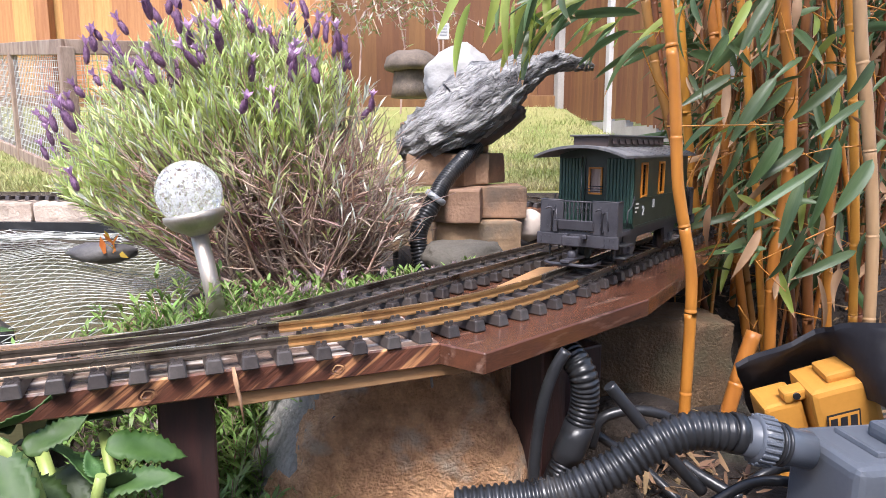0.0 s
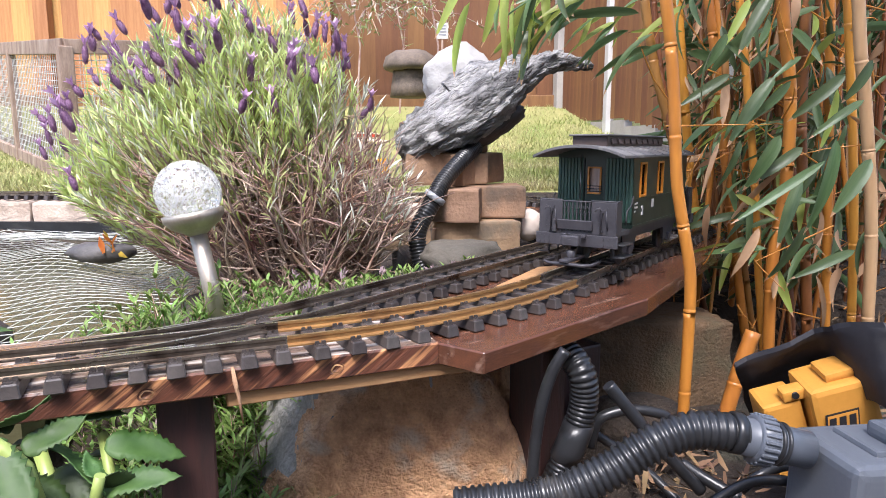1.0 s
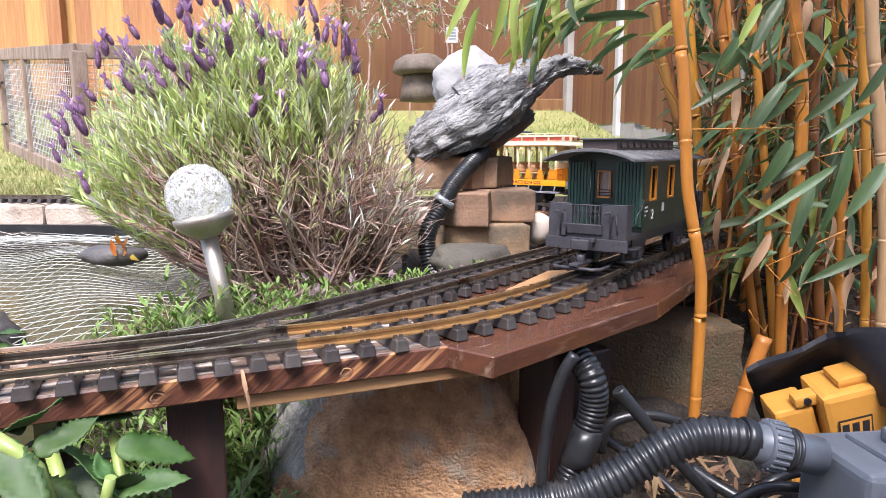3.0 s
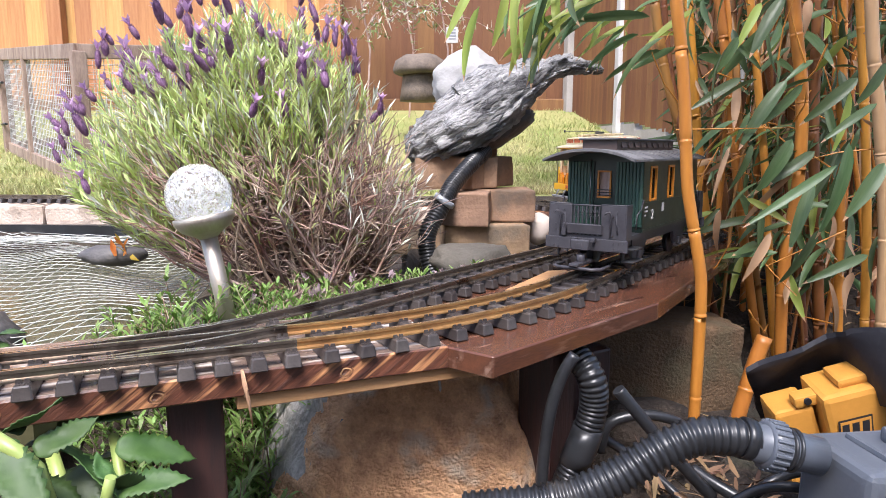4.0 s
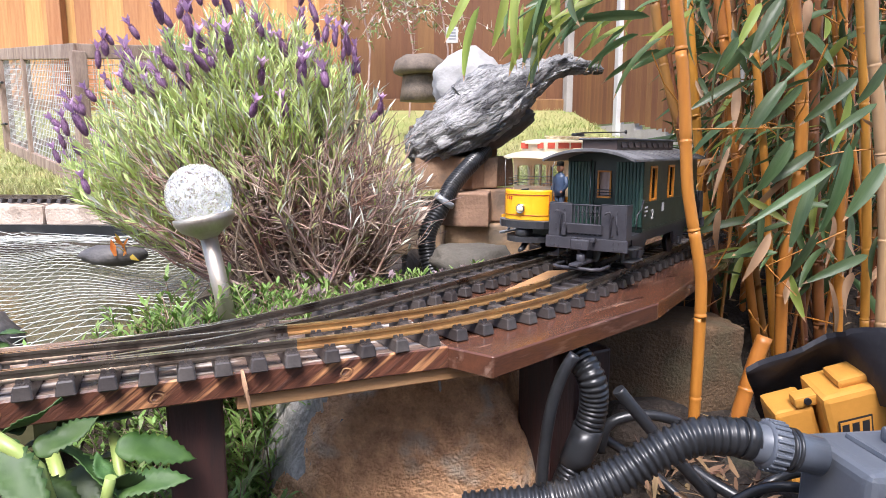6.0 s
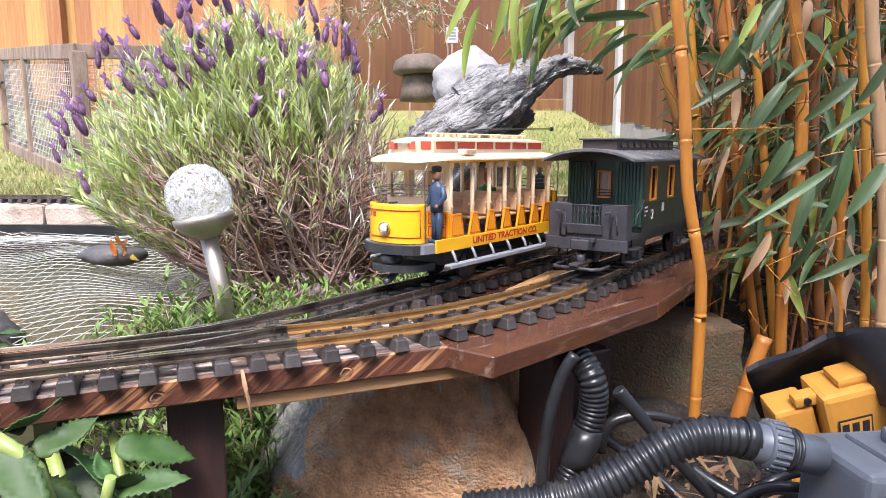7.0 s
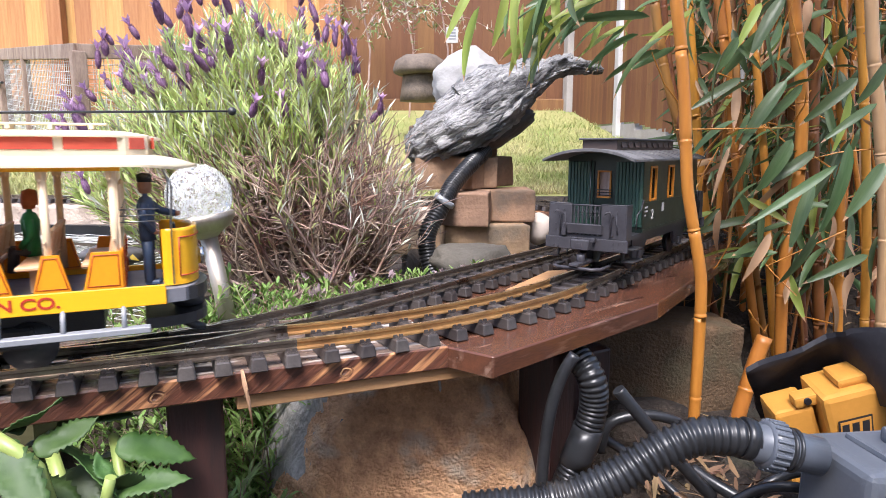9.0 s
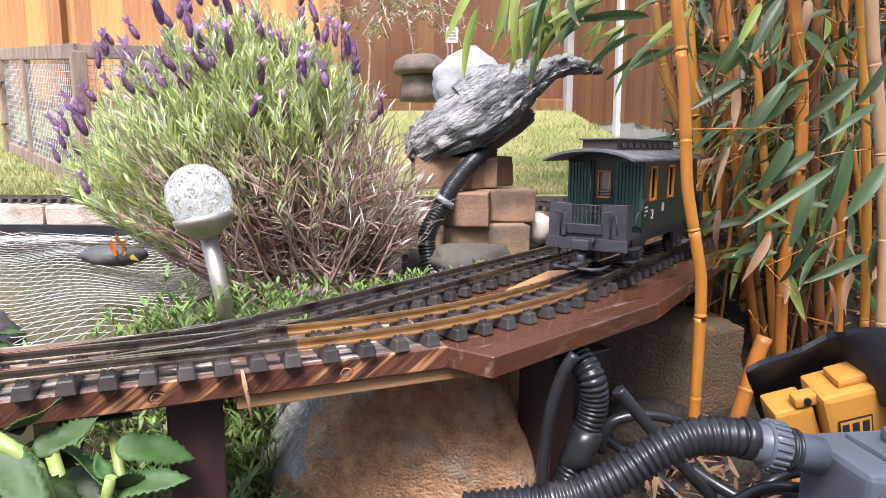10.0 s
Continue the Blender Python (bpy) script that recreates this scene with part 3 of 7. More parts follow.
        for y in (-0.027, 0, 0.027):
            for j in range(5):
                bx(bm, (x - face * 0.0086, y - 0.006 + 0.003 * j, 0.0885), (0.0028, 0.0012, 0.010), ry=-face * 12)
        bench = part("bench", bm, M_SEAT, e, "brown slatted cross bench")
        bm = bmesh.new()
        bx(bm, (x + face * 0.002, 0, 0.0735), (0.020, 0.084, 0.003), bev=0.0008)
        for y in (-0.03, 0.03):
            bx(bm, (x, y, 0.064), (0.010, 0.002, 0.018))
        part("seat", bm, M_SEAT, bench)
    # roof, clerestory, roof boards, sign, trolley pole
    bm = bmesh.new()
    bonnet(bm, 0.172, 0.0555, 0.1445, 0.0075, 0.28, 0.0018)
    part("roof", bm, M_ROOF, e, "cream roof with rounded ends")
    bm = bmesh.new()
    bx(bm, (0, 0, 0.1565), (0.246, 0.058, 0.018), bev=0.0006)
    for sgn in (1, -1):
        slab(bm, [(sgn * x, sgn * y) for x, y in ((0.122, -0.029), (0.137, -0.020), (0.141, 0), (0.137, 0.020), (0.122, 0.029))], 0.148, 0.1645)
    cl = part("clerestory", bm, M_ROOF, e, "raised cream clerestory with red panes")
    bm = bmesh.new()
    bonnet(bm, 0.147, 0.0325, 0.1652, 0.0035, 0.25, 0.0016)
    part("top_roof", bm, M_ROOF, cl)
    pane_bm = bmesh.new()
    bx(pane_bm, (0, 0, 0), (0.034, 0.0012, 0.0085), bev=0.0003)
    pane_me = mesh_of("red_pane", pane_bm, M_REDW)
    for sgn in (1, -1):
        for k in range(6):
            part("red_pane", pane_me, None, cl, m=pose(-0.1 + 0.04 * k, sgn * 0.0292, 0.1590))
        for k in (-1, 1):
            part("red_pane", pane_me, None, cl, m=pose(k * 0.1298, sgn * 0.0247, 0.1590, 0, 0, -k * sgn * 31) @ Matrix.Diagonal((0.34, 1, 1, 1)))
            part("red_pane", pane_me, None, cl, m=pose(k * 0.1394, sgn * 0.010, 0.1590, 0, 0, 90 - k * sgn * 12 + 0) @ Matrix.Diagonal((0.5, 1, 1, 1)))
    bm = bmesh.new()
    for y in (-0.006, 0.006):
        bx(bm, (-0.01, y, 0.1730), (0.20, 0.006, 0.0016), bev=0.0004)
    for k in range(8):
        bx(bm, (-0.1 + 0.026 * k, 0, 0.1708), (0.003, 0.020, 0.0032))
    part("roof_walk", bm, M_CRM, e, "cream planked roof walk")
    bm = bmesh.new()
    bx(bm, (0.078, 0.044, 0.1520), (0.024, 0.010, 0.0062), bev=0.0006)
    bx(bm, (0.078, 0.0492, 0.1522), (0.017, 0.001, 0.0034), mi=1)
    part("roof_sign", bm, [M_CRM, M_TAN], e)
    bm = bmesh.new()
    bx(bm, (-0.005, 0, 0.1765), (0.030, 0.010, 0.005), bev=0.0015)
    tube(bm, [(0.0, 0, 0.178), (-0.02, 0, 0.180), (-0.20, 0, 0.185)], [0.0016, 0.0012, 0.0008], 6)
    lathe(bm, [(0.0, -0.002), (0.0034, -0.0015), (0.0034, 0.0015), (0.0, 0.002)], 12, pose(-0.201, 0, 0.185, 90))
    part("trolley_pole", bm, M_BLACK, e, "black trolley pole with wheel")
    return e


def figure(name, label, coat, trousers, skin, cap, seated=False, arm=None):
    """A toy figure, feet at the origin, facing +x."""
    bm = bmesh.new()
    zt = 0.0
    if not seated:
        for y in (-0.0042, 0.0042):
            tube(bm, [(0, y, 0.002), (0, y, 0.02), (0, y * 0.9, 0.037)], [0.0034, 0.0036, 0.0046], 10, mi=1)
            bx(bm, (0.0025, y, 0.0018), (0.011, 0.0052, 0.0036), bev=0.001, mi=1)
        zt = 0.034
    else:
        for y in (-0.0042, 0.0042):
            tube(bm, [(0, y, 0.003), (0.012, y, 0.004), (0.014, y, -0.012)], [0.0048, 0.0042, 0.0034], 10, mi=1)
    lathe(bm, [(0.0, zt), (0.0078, zt), (0.0082, zt + 0.010), (0.0072, zt + 0.016), (0.0090, zt + 0.026), (0.0060, zt + 0.0315), (0.0028, zt + 0.033), (0.0026, zt + 0.036)], 14,
          Matrix.Diagonal((0.75, 1.12, 1, 1)))
    for sgn in (-1, 1):
        if arm and sgn == arm:
            q = [(0, sgn * 0.0098, zt + 0.028), (0.009, sgn * 0.010, zt + 0.021), (0.020, sgn * 0.006, zt + 0.019)]
        else:
            q = [(0, sgn * 0.0098, zt + 0.028), (-0.001, sgn * 0.0122, zt + 0.016), (0.006, sgn * 0.0095, zt + 0.007)]
        tube(bm, q, [0.0034, 0.0030, 0.0024], 8)
        tube(bm, [q[2], (q[2][0] + 0.003, q[2][1], q[2][2])], [0.0022, 0.0016], 8, mi=2)
    lathe(bm, [(0.0, zt + 0.034), (0.0042, zt + 0.0355), (0.0052, zt + 0.040), (0.0048, zt + 0.045), (0.003, zt + 0.0475), (0.0, zt + 0.048)], 14, mi=2)
    if cap:
        lathe(bm, [(0.0050, zt + 0.0435), (0.0054, zt + 0.0445), (0.0056, zt + 0.0485), (0.0040, zt + 0.0498), (0.0, zt + 0.0502)], 14, mi=3)
        bx(bm, (0.0055, 0, zt + 0.0438), (0.005, 0.008, 0.0007), ry=12, mi=3)
    else:
        lathe(bm, [(0.0054, zt + 0.038), (0.0062, zt + 0.043), (0.0052, zt + 0.0485), (0.0, zt + 0.0505)], 14, Matrix.Translation((-0.001, 0, 0)), mi=3)
    return solo(name, bm, [coat, trousers, skin, cap or M_HAIR], label, "toy figure")


M_NAVY = material("navy_coat", (0.030, 0.050, 0.090), 0.45, color2=(0.045, 0.07, 0.13), scale=60, bump=0.1)
M_SKIN = material("painted_skin", (0.45, 0.22, 0.13), 0.5, scale=60, bump=0.05)
M_HAIR = material("orange_hair", (0.42, 0.11, 0.03), 0.5, scale=80, bump=0.1)
M_GRN = material("green_dress", (0.02, 0.24, 0.07), 0.5, scale=50, bump=0.1)
M_CAP = material("black_cap", (0.015, 0.014, 0.015), 0.4, scale=50, bump=0.05)

tram = build_tram()
driver = figure("driver_figure", "navy-uniformed toy driver standing on the front platform", M_NAVY, M_NAVY, M_SKIN, M_CAP)
guard = figure("guard_figure", "navy-uniformed toy guard on the rear platform", M_NAVY, M_NAVY, M_SKIN, M_CAP, arm=1)
rider = figure("passenger_figure", "seated toy passenger in green with orange hair", M_GRN, M_BLACK, M_HAIR, None, seated=True)
ON_TRAM = ((driver, pose(0.130, 0.040, 0.0532, 0, 0, -15)), (guard, pose(-0.133, 0.020, 0.0532, 0, 0, 172)), (rider, pose(-0.053, -0.016, 0.0755)))

# ---- green coach ----
M_CG = material("coach_green", (0.034, 0.082, 0.058), 0.42, color2=(0.026, 0.064, 0.046), scale=25, fine=200, bump=0.05, stain=(0.04, 0.075, 0.055), stain_scale=20)
M_CD = material("coach_dark_green", (0.014, 0.028, 0.020), 0.35, color2=(0.012, 0.022, 0.017), scale=25, fine=200, bump=0.05)
M_CR = material("coach_roof", (0.085, 0.082, 0.085), 0.55, color2=(0.13, 0.125, 0.125), scale=22, stretch=(1, 3, 1), fine=160, bump=0.2, stain=(0.20, 0.19, 0.18), stain_scale=14, stain_at=0.6)
M_CB = material("coach_black", (0.040, 0.038, 0.044), 0.42, color2=(0.064, 0.061, 0.068), scale=40, fine=300, bump=0.12, spec=0.3)
M_WOOD = material("varnished_frame", (0.62, 0.24, 0.03), 0.35, color2=(0.5, 0.18, 0.02), scale=30, bump=0.05)
M_CURT = material("pale_curtain", (0.62, 0.50, 0.44), 0.8, color2=(0.45, 0.33, 0.28), scale=40, stretch=(1, 4, 0.6), bump=0.3)
M_BRN = material("clerestory_brown", (0.075, 0.05, 0.042), 0.5, color2=(0.06, 0.04, 0.035), scale=30, bump=0.1)
M_WHT = material("white_marking", (0.62, 0.62, 0.60), 0.5, scale=60, bump=0.05)


def build_coach():
    """Front end at x = 0, running to +x, rail top at z = 0."""
    e = thing("passenger_coach", "dark green two-axle model passenger coach with grey roof", "model coach")
    hw, b0, b1, z0, z1 = 0.051, 0.056, 0.300, 0.050, 0.144
    door = (-0.0135, 0.0135, 0.050, 0.140)
    win = (-0.0075, 0.0075, 0.094, 0.126)
    for x in (b1 - 0.0015, b0 + 0.0015):
        bm = bmesh.new()
        bulkhead(bm, x, hw, z0, z1, 0.003, [door])
        body = part("end_wall", bm, M_CD, e, "dark green end wall")
    slat_bm = bmesh.new()
    bx(slat_bm, (0, 0, 0), (0.0022, 0.0042, 0.082), bev=0.0007)
    slat_me = mesh_of("board", slat_bm, M_CG)
    for k in range(8):
        for sgn in (-1, 1):
            part("board", slat_me, None, body, m=pose(b0 - 0.0006, sgn * (0.0170 + 0.0045 * k), 0.098))
    for sgn in (-1, 1):
        # side wall with four windows
        bm = bmesh.new()
        wins = [(0.082 + 0.074 * k, 0.104 + 0.074 * k, 0.090, 0.132) for k in range(3)]
        ys = sorted({b0, b1, *[w[0] for w in wins], *[w[1] for w in wins]})
        for a, b in zip(ys[:-1], ys[1:]):
            hit = [w for w in wins if w[0] <= a + 1e-6 and w[1] >= b - 1e-6]
            for za, zb in ([(z0, z1)] if not hit else [(z0, hit[0][2]), (hit[0][3], z1)]):
                bx(bm, ((a + b) / 2, sgn * (hw - 0.0015), (za + zb) / 2), (b - a, 0.003, zb - za))
        wall = part("side_wall", bm, M_CD, e, "plain dark green side wall")
        for a, b, za, zb in wins:
            bm = bmesh.new()
            for z in (za, zb):
                bx(bm, ((a + b) / 2, sgn * hw, z), (b - a + 0.003, 0.0035, 0.003), bev=0.0005)
            for x in (a, b):
                bx(bm, (x, sgn * hw, (za + zb) / 2), (0.003, 0.0035, zb - za), bev=0.0005)
            fr = part("window_frame", bm, M_WOOD, wall, "varnished orange window frame")
            bm = bmesh.new()
            bx(bm, ((a + b) / 2, sgn * (hw - 0.003), (za + zb) / 2), (b - a, 0.0008, zb - za))
            part("pane", bm, M_PANE, wall)
            bm = bmesh.new()
            bx(bm, ((a + b) / 2, sgn * (hw - 0.006), zb - 0.008), (b - a, 0.001, 0.016))
            part("curtain", bm, M_CURT, wall)
        bm = bmesh.new()
        bx(bm, ((b0 + b1) / 2, sgn * (hw + 0.0004), 0.0865), (b1 - b0, 0.0016, 0.0022))
        bx(bm, ((b0 + b1) / 2, sgn * (hw + 0.0004), 0.0525), (b1 - b0, 0.0016, 0.003))
        part("moulding", bm, M_CD, wall)
        m = pose(0.094, sgn * (hw + 0.0006), 0.0705, 90, 0, 0 if sgn < 0 else 180)
        writing("2", 0.017, wall, m, M_WHT, "class_number")
        bm = bmesh.new()
        for k in range(2):
            bx(bm, (0.134 + 0.005 * k, sgn * (hw + 0.0006), 0.078), (0.0032, 0.0008, 0.011))
        for k in range(5):
            bx(bm, (0.066 + 0.006 * (k % 2), sgn * (hw + 0.0006), 0.0815 - 0.005 * (k // 2)), (0.004, 0.0008, 0.0022))
        part("marking_bars", bm, M_WHT, wall)
    # end door with curtained window and guard bars
    bm = bmesh.new()
    bulkhead(bm, b0 + 0.0015, 0.0132, 0.050, 0.140, 0.003, [win])
    back = bmesh.new()
    bulkhead(back, b1 - 0.0015, 0.0132, 0.050, 0.140, 0.003, [win])
    part("door", back, M_CD, e, "dark green end door")
    bx(bm, (b0 - 0.0006, -0.0148, 0.095), (0.002, 0.0016, 0.090)), bx(bm, (b0 - 0.0006, 0.0148, 0.095), (0.002, 0.0016, 0.090))
    dr = part("door", bm, M_CD, e, "dark green end door with curtained window")
    bm = bmesh.new()
    for y in (-0.0082, 0.0082):
        bx(bm, (b0 - 0.0008, y, 0.110), (0.0022, 0.0022, 0.0345))
    for z in (0.0935, 0.1265):
        bx(bm, (b0 - 0.0008, 0, z), (0.0022, 0.0186, 0.0022))
    part("window_frame", bm, M_WOOD, dr, "varnished orange window frame")
    bm = bmesh.new()
    bx(bm, (b0 + 0.004, 0, 0.110), (0.001, 0.018, 0.034))
    part("curtain", bm, M_CURT, dr)
    bm = bmesh.new()
    for z in (0.096, 0.0995, 0.103):
        tube(bm, [(b0 - 0.0035, -0.0105, z), (b0 - 0.0035, 0.0105, z)], 0.0006, 6)
    part("guard_bars", bm, M_CB, dr)
    bm = bmesh.new()
    tube(bm, [(b0 - 0.004, 0.0175, 0.142), (b0 - 0.005, 0.0175, 0.066)], 0.0008, 6)
    part("brake_rod", bm, M_STEEL, e)
    # roof and clerestory
    bm = bmesh.new()
    n = 14
    rows = []
    for x, t in ((-0.004, 0), (0.31, 0)):
        pts = []
        for k in range(n + 1):
            v = -1 + 2 * k / n
            pts.append((x, 0.0595 * v, 0.1425 + 0.0125 * (1 - abs(v) ** 2.2)))
        rows.append(([bm.verts.new(p) for p in pts], [bm.verts.new((p[0], p[1], p[2] - 0.0028)) for p in pts]))
    for k in range(n):
        f = bm.faces.new((rows[0][0][k], rows[1][0][k], rows[1][0][k + 1], rows[0][0][k + 1]))
        f.smooth = True
        bm.faces.new((rows[0][1][k], rows[0][1][k + 1], rows[1][1][k + 1], rows[1][1][k]))
        for r in rows:
            bm.faces.new((r[0][k], r[0][k + 1], r[1][k + 1], r[1][k]))
    for k in (0, n):
        bm.faces.new((rows[0][0][k], rows[1][0][k], rows[1][1][k], rows[0][1][k]))
    bmesh.ops.recalc_face_normals(bm, faces=bm.faces)
    roof = part("roof", bm, M_CR, e, "weathered grey curved roof")
    bm = bmesh.new()
    for k in range(9):
        x = 0.0 + 0.038 * k
        tube(bm, [(x, 0.0597 * v, 0.1427 + 0.0125 * (1 - abs(v) ** 2.2)) for v in [-1 + 2 * j / 14 for j in range(15)]], 0.0007, 5)
    part("roof_seam", bm, M_CR, roof)
    for x in (-0.0042,):
        bm = bmesh.new()
        for k in range(n):
            v0, v1 = -1 + 2 * k / n, -1 + 2 * (k + 1) / n
            if abs(v0 + v1) / 2 > 0.9:
                continue
            q = [bm.verts.new((b0 - 0.001, 0.0595 * v, z)) for v, z in ((v0, 0.139), (v1, 0.139), (v1, 0.1425 + 0.0125 * (1 - abs(v1) ** 2.2) - 0.003), (v0, 0.1425 + 0.0125 * (1 - abs(v0) ** 2.2) - 0.003))]
            bm.faces.new(q)
        part("gable", bm, M_CD, roof)
    bm = bmesh.new()
    bx(bm, (0.150, 0, 0.1585), (0.230, 0.046, 0.016), bev=0.0006)
    cl = part("clerestory", bm, M_BRN, e, "brown clerestory with small vents")
    bm = bmesh.new()
    bx(bm, (0.150, 0, 0.1675), (0.240, 0.053, 0.0024), bev=0.0008)
    part("clerestory_roof", bm, M_CR, cl)
    vent_bm = bmesh.new()
    bx(vent_bm, (0, 0, 0), (0.015, 0.002, 0.0075), bev=0.0006)
    vent_me = mesh_of("vent", vent_bm, M_BRN)
    for sgn in (-1, 1):
        for k in range(9):
            part("vent", vent_me, None, cl, m=pose(0.055 + 0.024 * k, sgn * 0.0238, 0.1600, sgn * 18))
    # end platforms: solid balcony with lattice gate, headstock, coupler, steps, pipes
    for end in (pose(0, 0, 0), pose(0.348, 0, 0, 0, 0, 180)):
        bm = bmesh.new()
        bx(bm, (0.026, 0, 0.0475), (0.050, 0.102, 0.005))
        part("platform", bm, M_CB, e, m=end)
        for sgn in (-1, 1):
            bm = bmesh.new()
            bx(bm, (0.002, sgn * 0.0345, 0.0665), (0.0026, 0.031, 0.041), bev=0.0006)
            bx(bm, (0.011, sgn * 0.0500, 0.0665), (0.019, 0.0022, 0.041), bev=0.0006)
            tube(bm, [(0.002, sgn * 0.019, 0.0875), (0.002, sgn * 0.048, 0.0875), (0.004, sgn * 0.0505, 0.0875), (0.020, sgn * 0.0505, 0.0875)], 0.0013, 6)
            for z in (0.055, 0.062, 0.080):
                bx(bm, (0.0, sgn * 0.030, z), (0.0014, 0.0014, 0.0014)), bx(bm, (0.0, sgn * 0.040, z), (0.0014, 0.0014, 0.0014))
            balc = part("balcony_panel", bm, M_CB, e, "black balcony front", m=end)
        bm = bmesh.new()
        for k in range(7):
            bx(bm, (0.002, -0.0165 + 0.0055 * k, 0.067), (0.0014, 0.0016, 0.040))
        for k in range(6):
            y = -0.01375 + 0.0055 * k
            tube(bm, [(0.0008, y - 0.0027, 0.076), (0.0008, y, 0.0815), (0.0008, y + 0.0027, 0.076), (0.0008, y, 0.0705), (0.0008, y - 0.0027, 0.076)], 0.0005, 4)
        tube(bm, [(0.002, -0.019, 0.0865), (0.002, 0.019, 0.0865)], 0.0011, 6)
        part("lattice_gate", bm, M_CB, balc)
        for sgn in (-1, 1):
            bm = bmesh.new()
            y = sgn * 0.033
            tube(bm, [(-0.0025, y, 0.050), (-0.0025, y, 0.076), (-0.004, y + 0.001, 0.079), (-0.006, y + 0.004, 0.079), (-0.006, y + 0.0065, 0.0765)], 0.0011, 6)
            tube(bm, [(-0.0045, y - 0.007, 0.077), (-0.0055, y - 0.008, 0.064), (-0.0035, y - 0.009, 0.053)], 0.0008, 6)
            for z in (0.0515, 0.0745):
                bx(bm, (-0.001, y, z), (0.004, 0.0045, 0.0016))
            part("brake_pipe", bm, M_CB, balc)
        bm = bmesh.new()
        bx(bm, (-0.0015, 0.004, 0.0575), (0.003, 0.052, 0.0125), rx=0, ry=-8, bev=0.0008)
        bx(bm, (-0.0015, 0.028, 0.0525), (0.003, 0.006, 0.010), bev=0.0008)
        part("fall_plate", bm, M_CB, e, m=end)
        bm = bmesh.new()
        bx(bm, (0.001, 0, 0.0385), (0.004, 0.108, 0.015), bev=0.0006)
        for y in (-0.048, -0.042, 0.042, 0.048, -0.036, 0.036):
            for z in (0.0345, 0.0415):
                bx(bm, (-0.0014, y, z), (0.0014, 0.002, 0.002))
        for y in (-0.012, 0.012):
            bx(bm, (-0.003, y, 0.044), (0.006, 0.005, 0.005), bev=0.0008)
        part("headstock", bm, M_CB, e, m=end)
        bm = bmesh.new()
        bx(bm, (-0.008, 0, 0.0395), (0.018, 0.011, 0.009), bev=0.001)
        bx(bm, (-0.017, 0, 0.0395), (0.005, 0.024, 0.013), bev=0.0015)
        bx(bm, (-0.0196, 0, 0.0395), (0.001, 0.008, 0.004))
        lathe(bm, [(0.0055, 0.014), (0.0055, 0.026), (0.0035, 0.0275)], 12, pose(-0.012, 0, 0))
        bx(bm, (-0.010, 0, 0.0165), (0.050, 0.012, 0.004), bev=0.001)
        tube(bm, [(0.004, -0.030, 0.0125), (-0.024, -0.030, 0.0125), (-0.030, -0.022, 0.0125), (-0.030, 0.022, 0.0125), (-0.024, 0.030, 0.0125), (0.004, 0.030, 0.0125)], 0.0022, 6)
        part("coupler", bm, M_CB, e, "black hook and loop coupler", m=end)
        for sgn in (-1, 1):
            bm = bmesh.new()
            for x, z, w in ((0.030, 0.0335, 0.030), (0.030, 0.0185, 0.034)):
                bx(bm, (x, sgn * 0.050, z), (w, 0.016, 0.002), bev=0.0004)
            for x in (0.0165, 0.0435):
                bx(bm, (x, sgn * 0.0435, 0.030), (0.0016, 0.002, 0.030))
            part("footstep", bm, M_BLACK, e, "dark footsteps", m=end)
        for sgn in (-1, 1):
            bm = bmesh.new()
            tube(bm, [(0.030, sgn * 0.0525, 0.056), (0.030, sgn * 0.0535, 0.075), (0.044, sgn * 0.0535, 0.080), (0.052, sgn * 0.0535, 0.092)], 0.0009, 6)
            part("handrail", bm, M_CB, e, m=end)
    bm = bmesh.new()
    for sgn in (-1, 1):
        bx(bm, (0.174, sgn * 0.036, 0.040), (0.345, 0.006, 0.012))
        for x in (0.085, 0.263):
            bx(bm, (x, sgn * 0.036, 0.025), (0.040, 0.004, 0.020), taper=1.4)
            bx(bm, (x, sgn * 0.039, 0.018), (0.012, 0.005, 0.012), bev=0.001)
    bx(bm, (0.174, 0, 0.0475), (0.252, 0.098, 0.005))
    part("underframe", bm, M_CB, e)
    wm = wheel_mesh()
    for x in (0.085, 0.263):
        for y in (-0.0225, 0.0225):
            part("wheel", wm, None, e, m=pose(x, y, 0.0155, 0, 0, 0 if y < 0 else 180))
    return e


coach = build_coach()
CX, CY, CH = FRONT[96]
coach.matrix_basis = pose(CX, CY, RAIL, 0, 0, CH)


# ---- garden materials ----
M_GRASS = material("lawn_soil", (0.20, 0.22, 0.06), 0.9, color2=(0.30, 0.27, 0.11), scale=6, fine=120, bump=0.8, depth=0.02, stain=(0.16, 0.20, 0.045), stain_scale=3)
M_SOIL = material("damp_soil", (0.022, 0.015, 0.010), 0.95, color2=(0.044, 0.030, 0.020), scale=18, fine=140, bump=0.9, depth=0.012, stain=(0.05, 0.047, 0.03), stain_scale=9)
M_BLADE = material("grass_blade", (0.21, 0.27, 0.065), 0.6, color2=(0.44, 0.39, 0.20), scale=5, fine=30, bump=0, trans=0.3, island=0.35)
M_FENCE = material("orange_fence_board", (0.52, 0.265, 0.092), 0.7, color2=(0.36, 0.165, 0.052), scale=7, stretch=(9, 9, 0.5), fine=60, bump=0.7, depth=0.003,
                   stain=(0.40, 0.18, 0.06), stain_scale=3, stain_at=0.57, vary=0.26)
# red-brown of the side fence; also stands for shade on the back fence
M_FENCE2 = material("red_brown_and_shaded_fence_board", (0.180, 0.078, 0.026), 0.7, color2=(0.120, 0.048, 0.018), scale=5, stretch=(7, 7, 0.6), fine=50, bump=0.35, depth=0.003, vary=0.18)
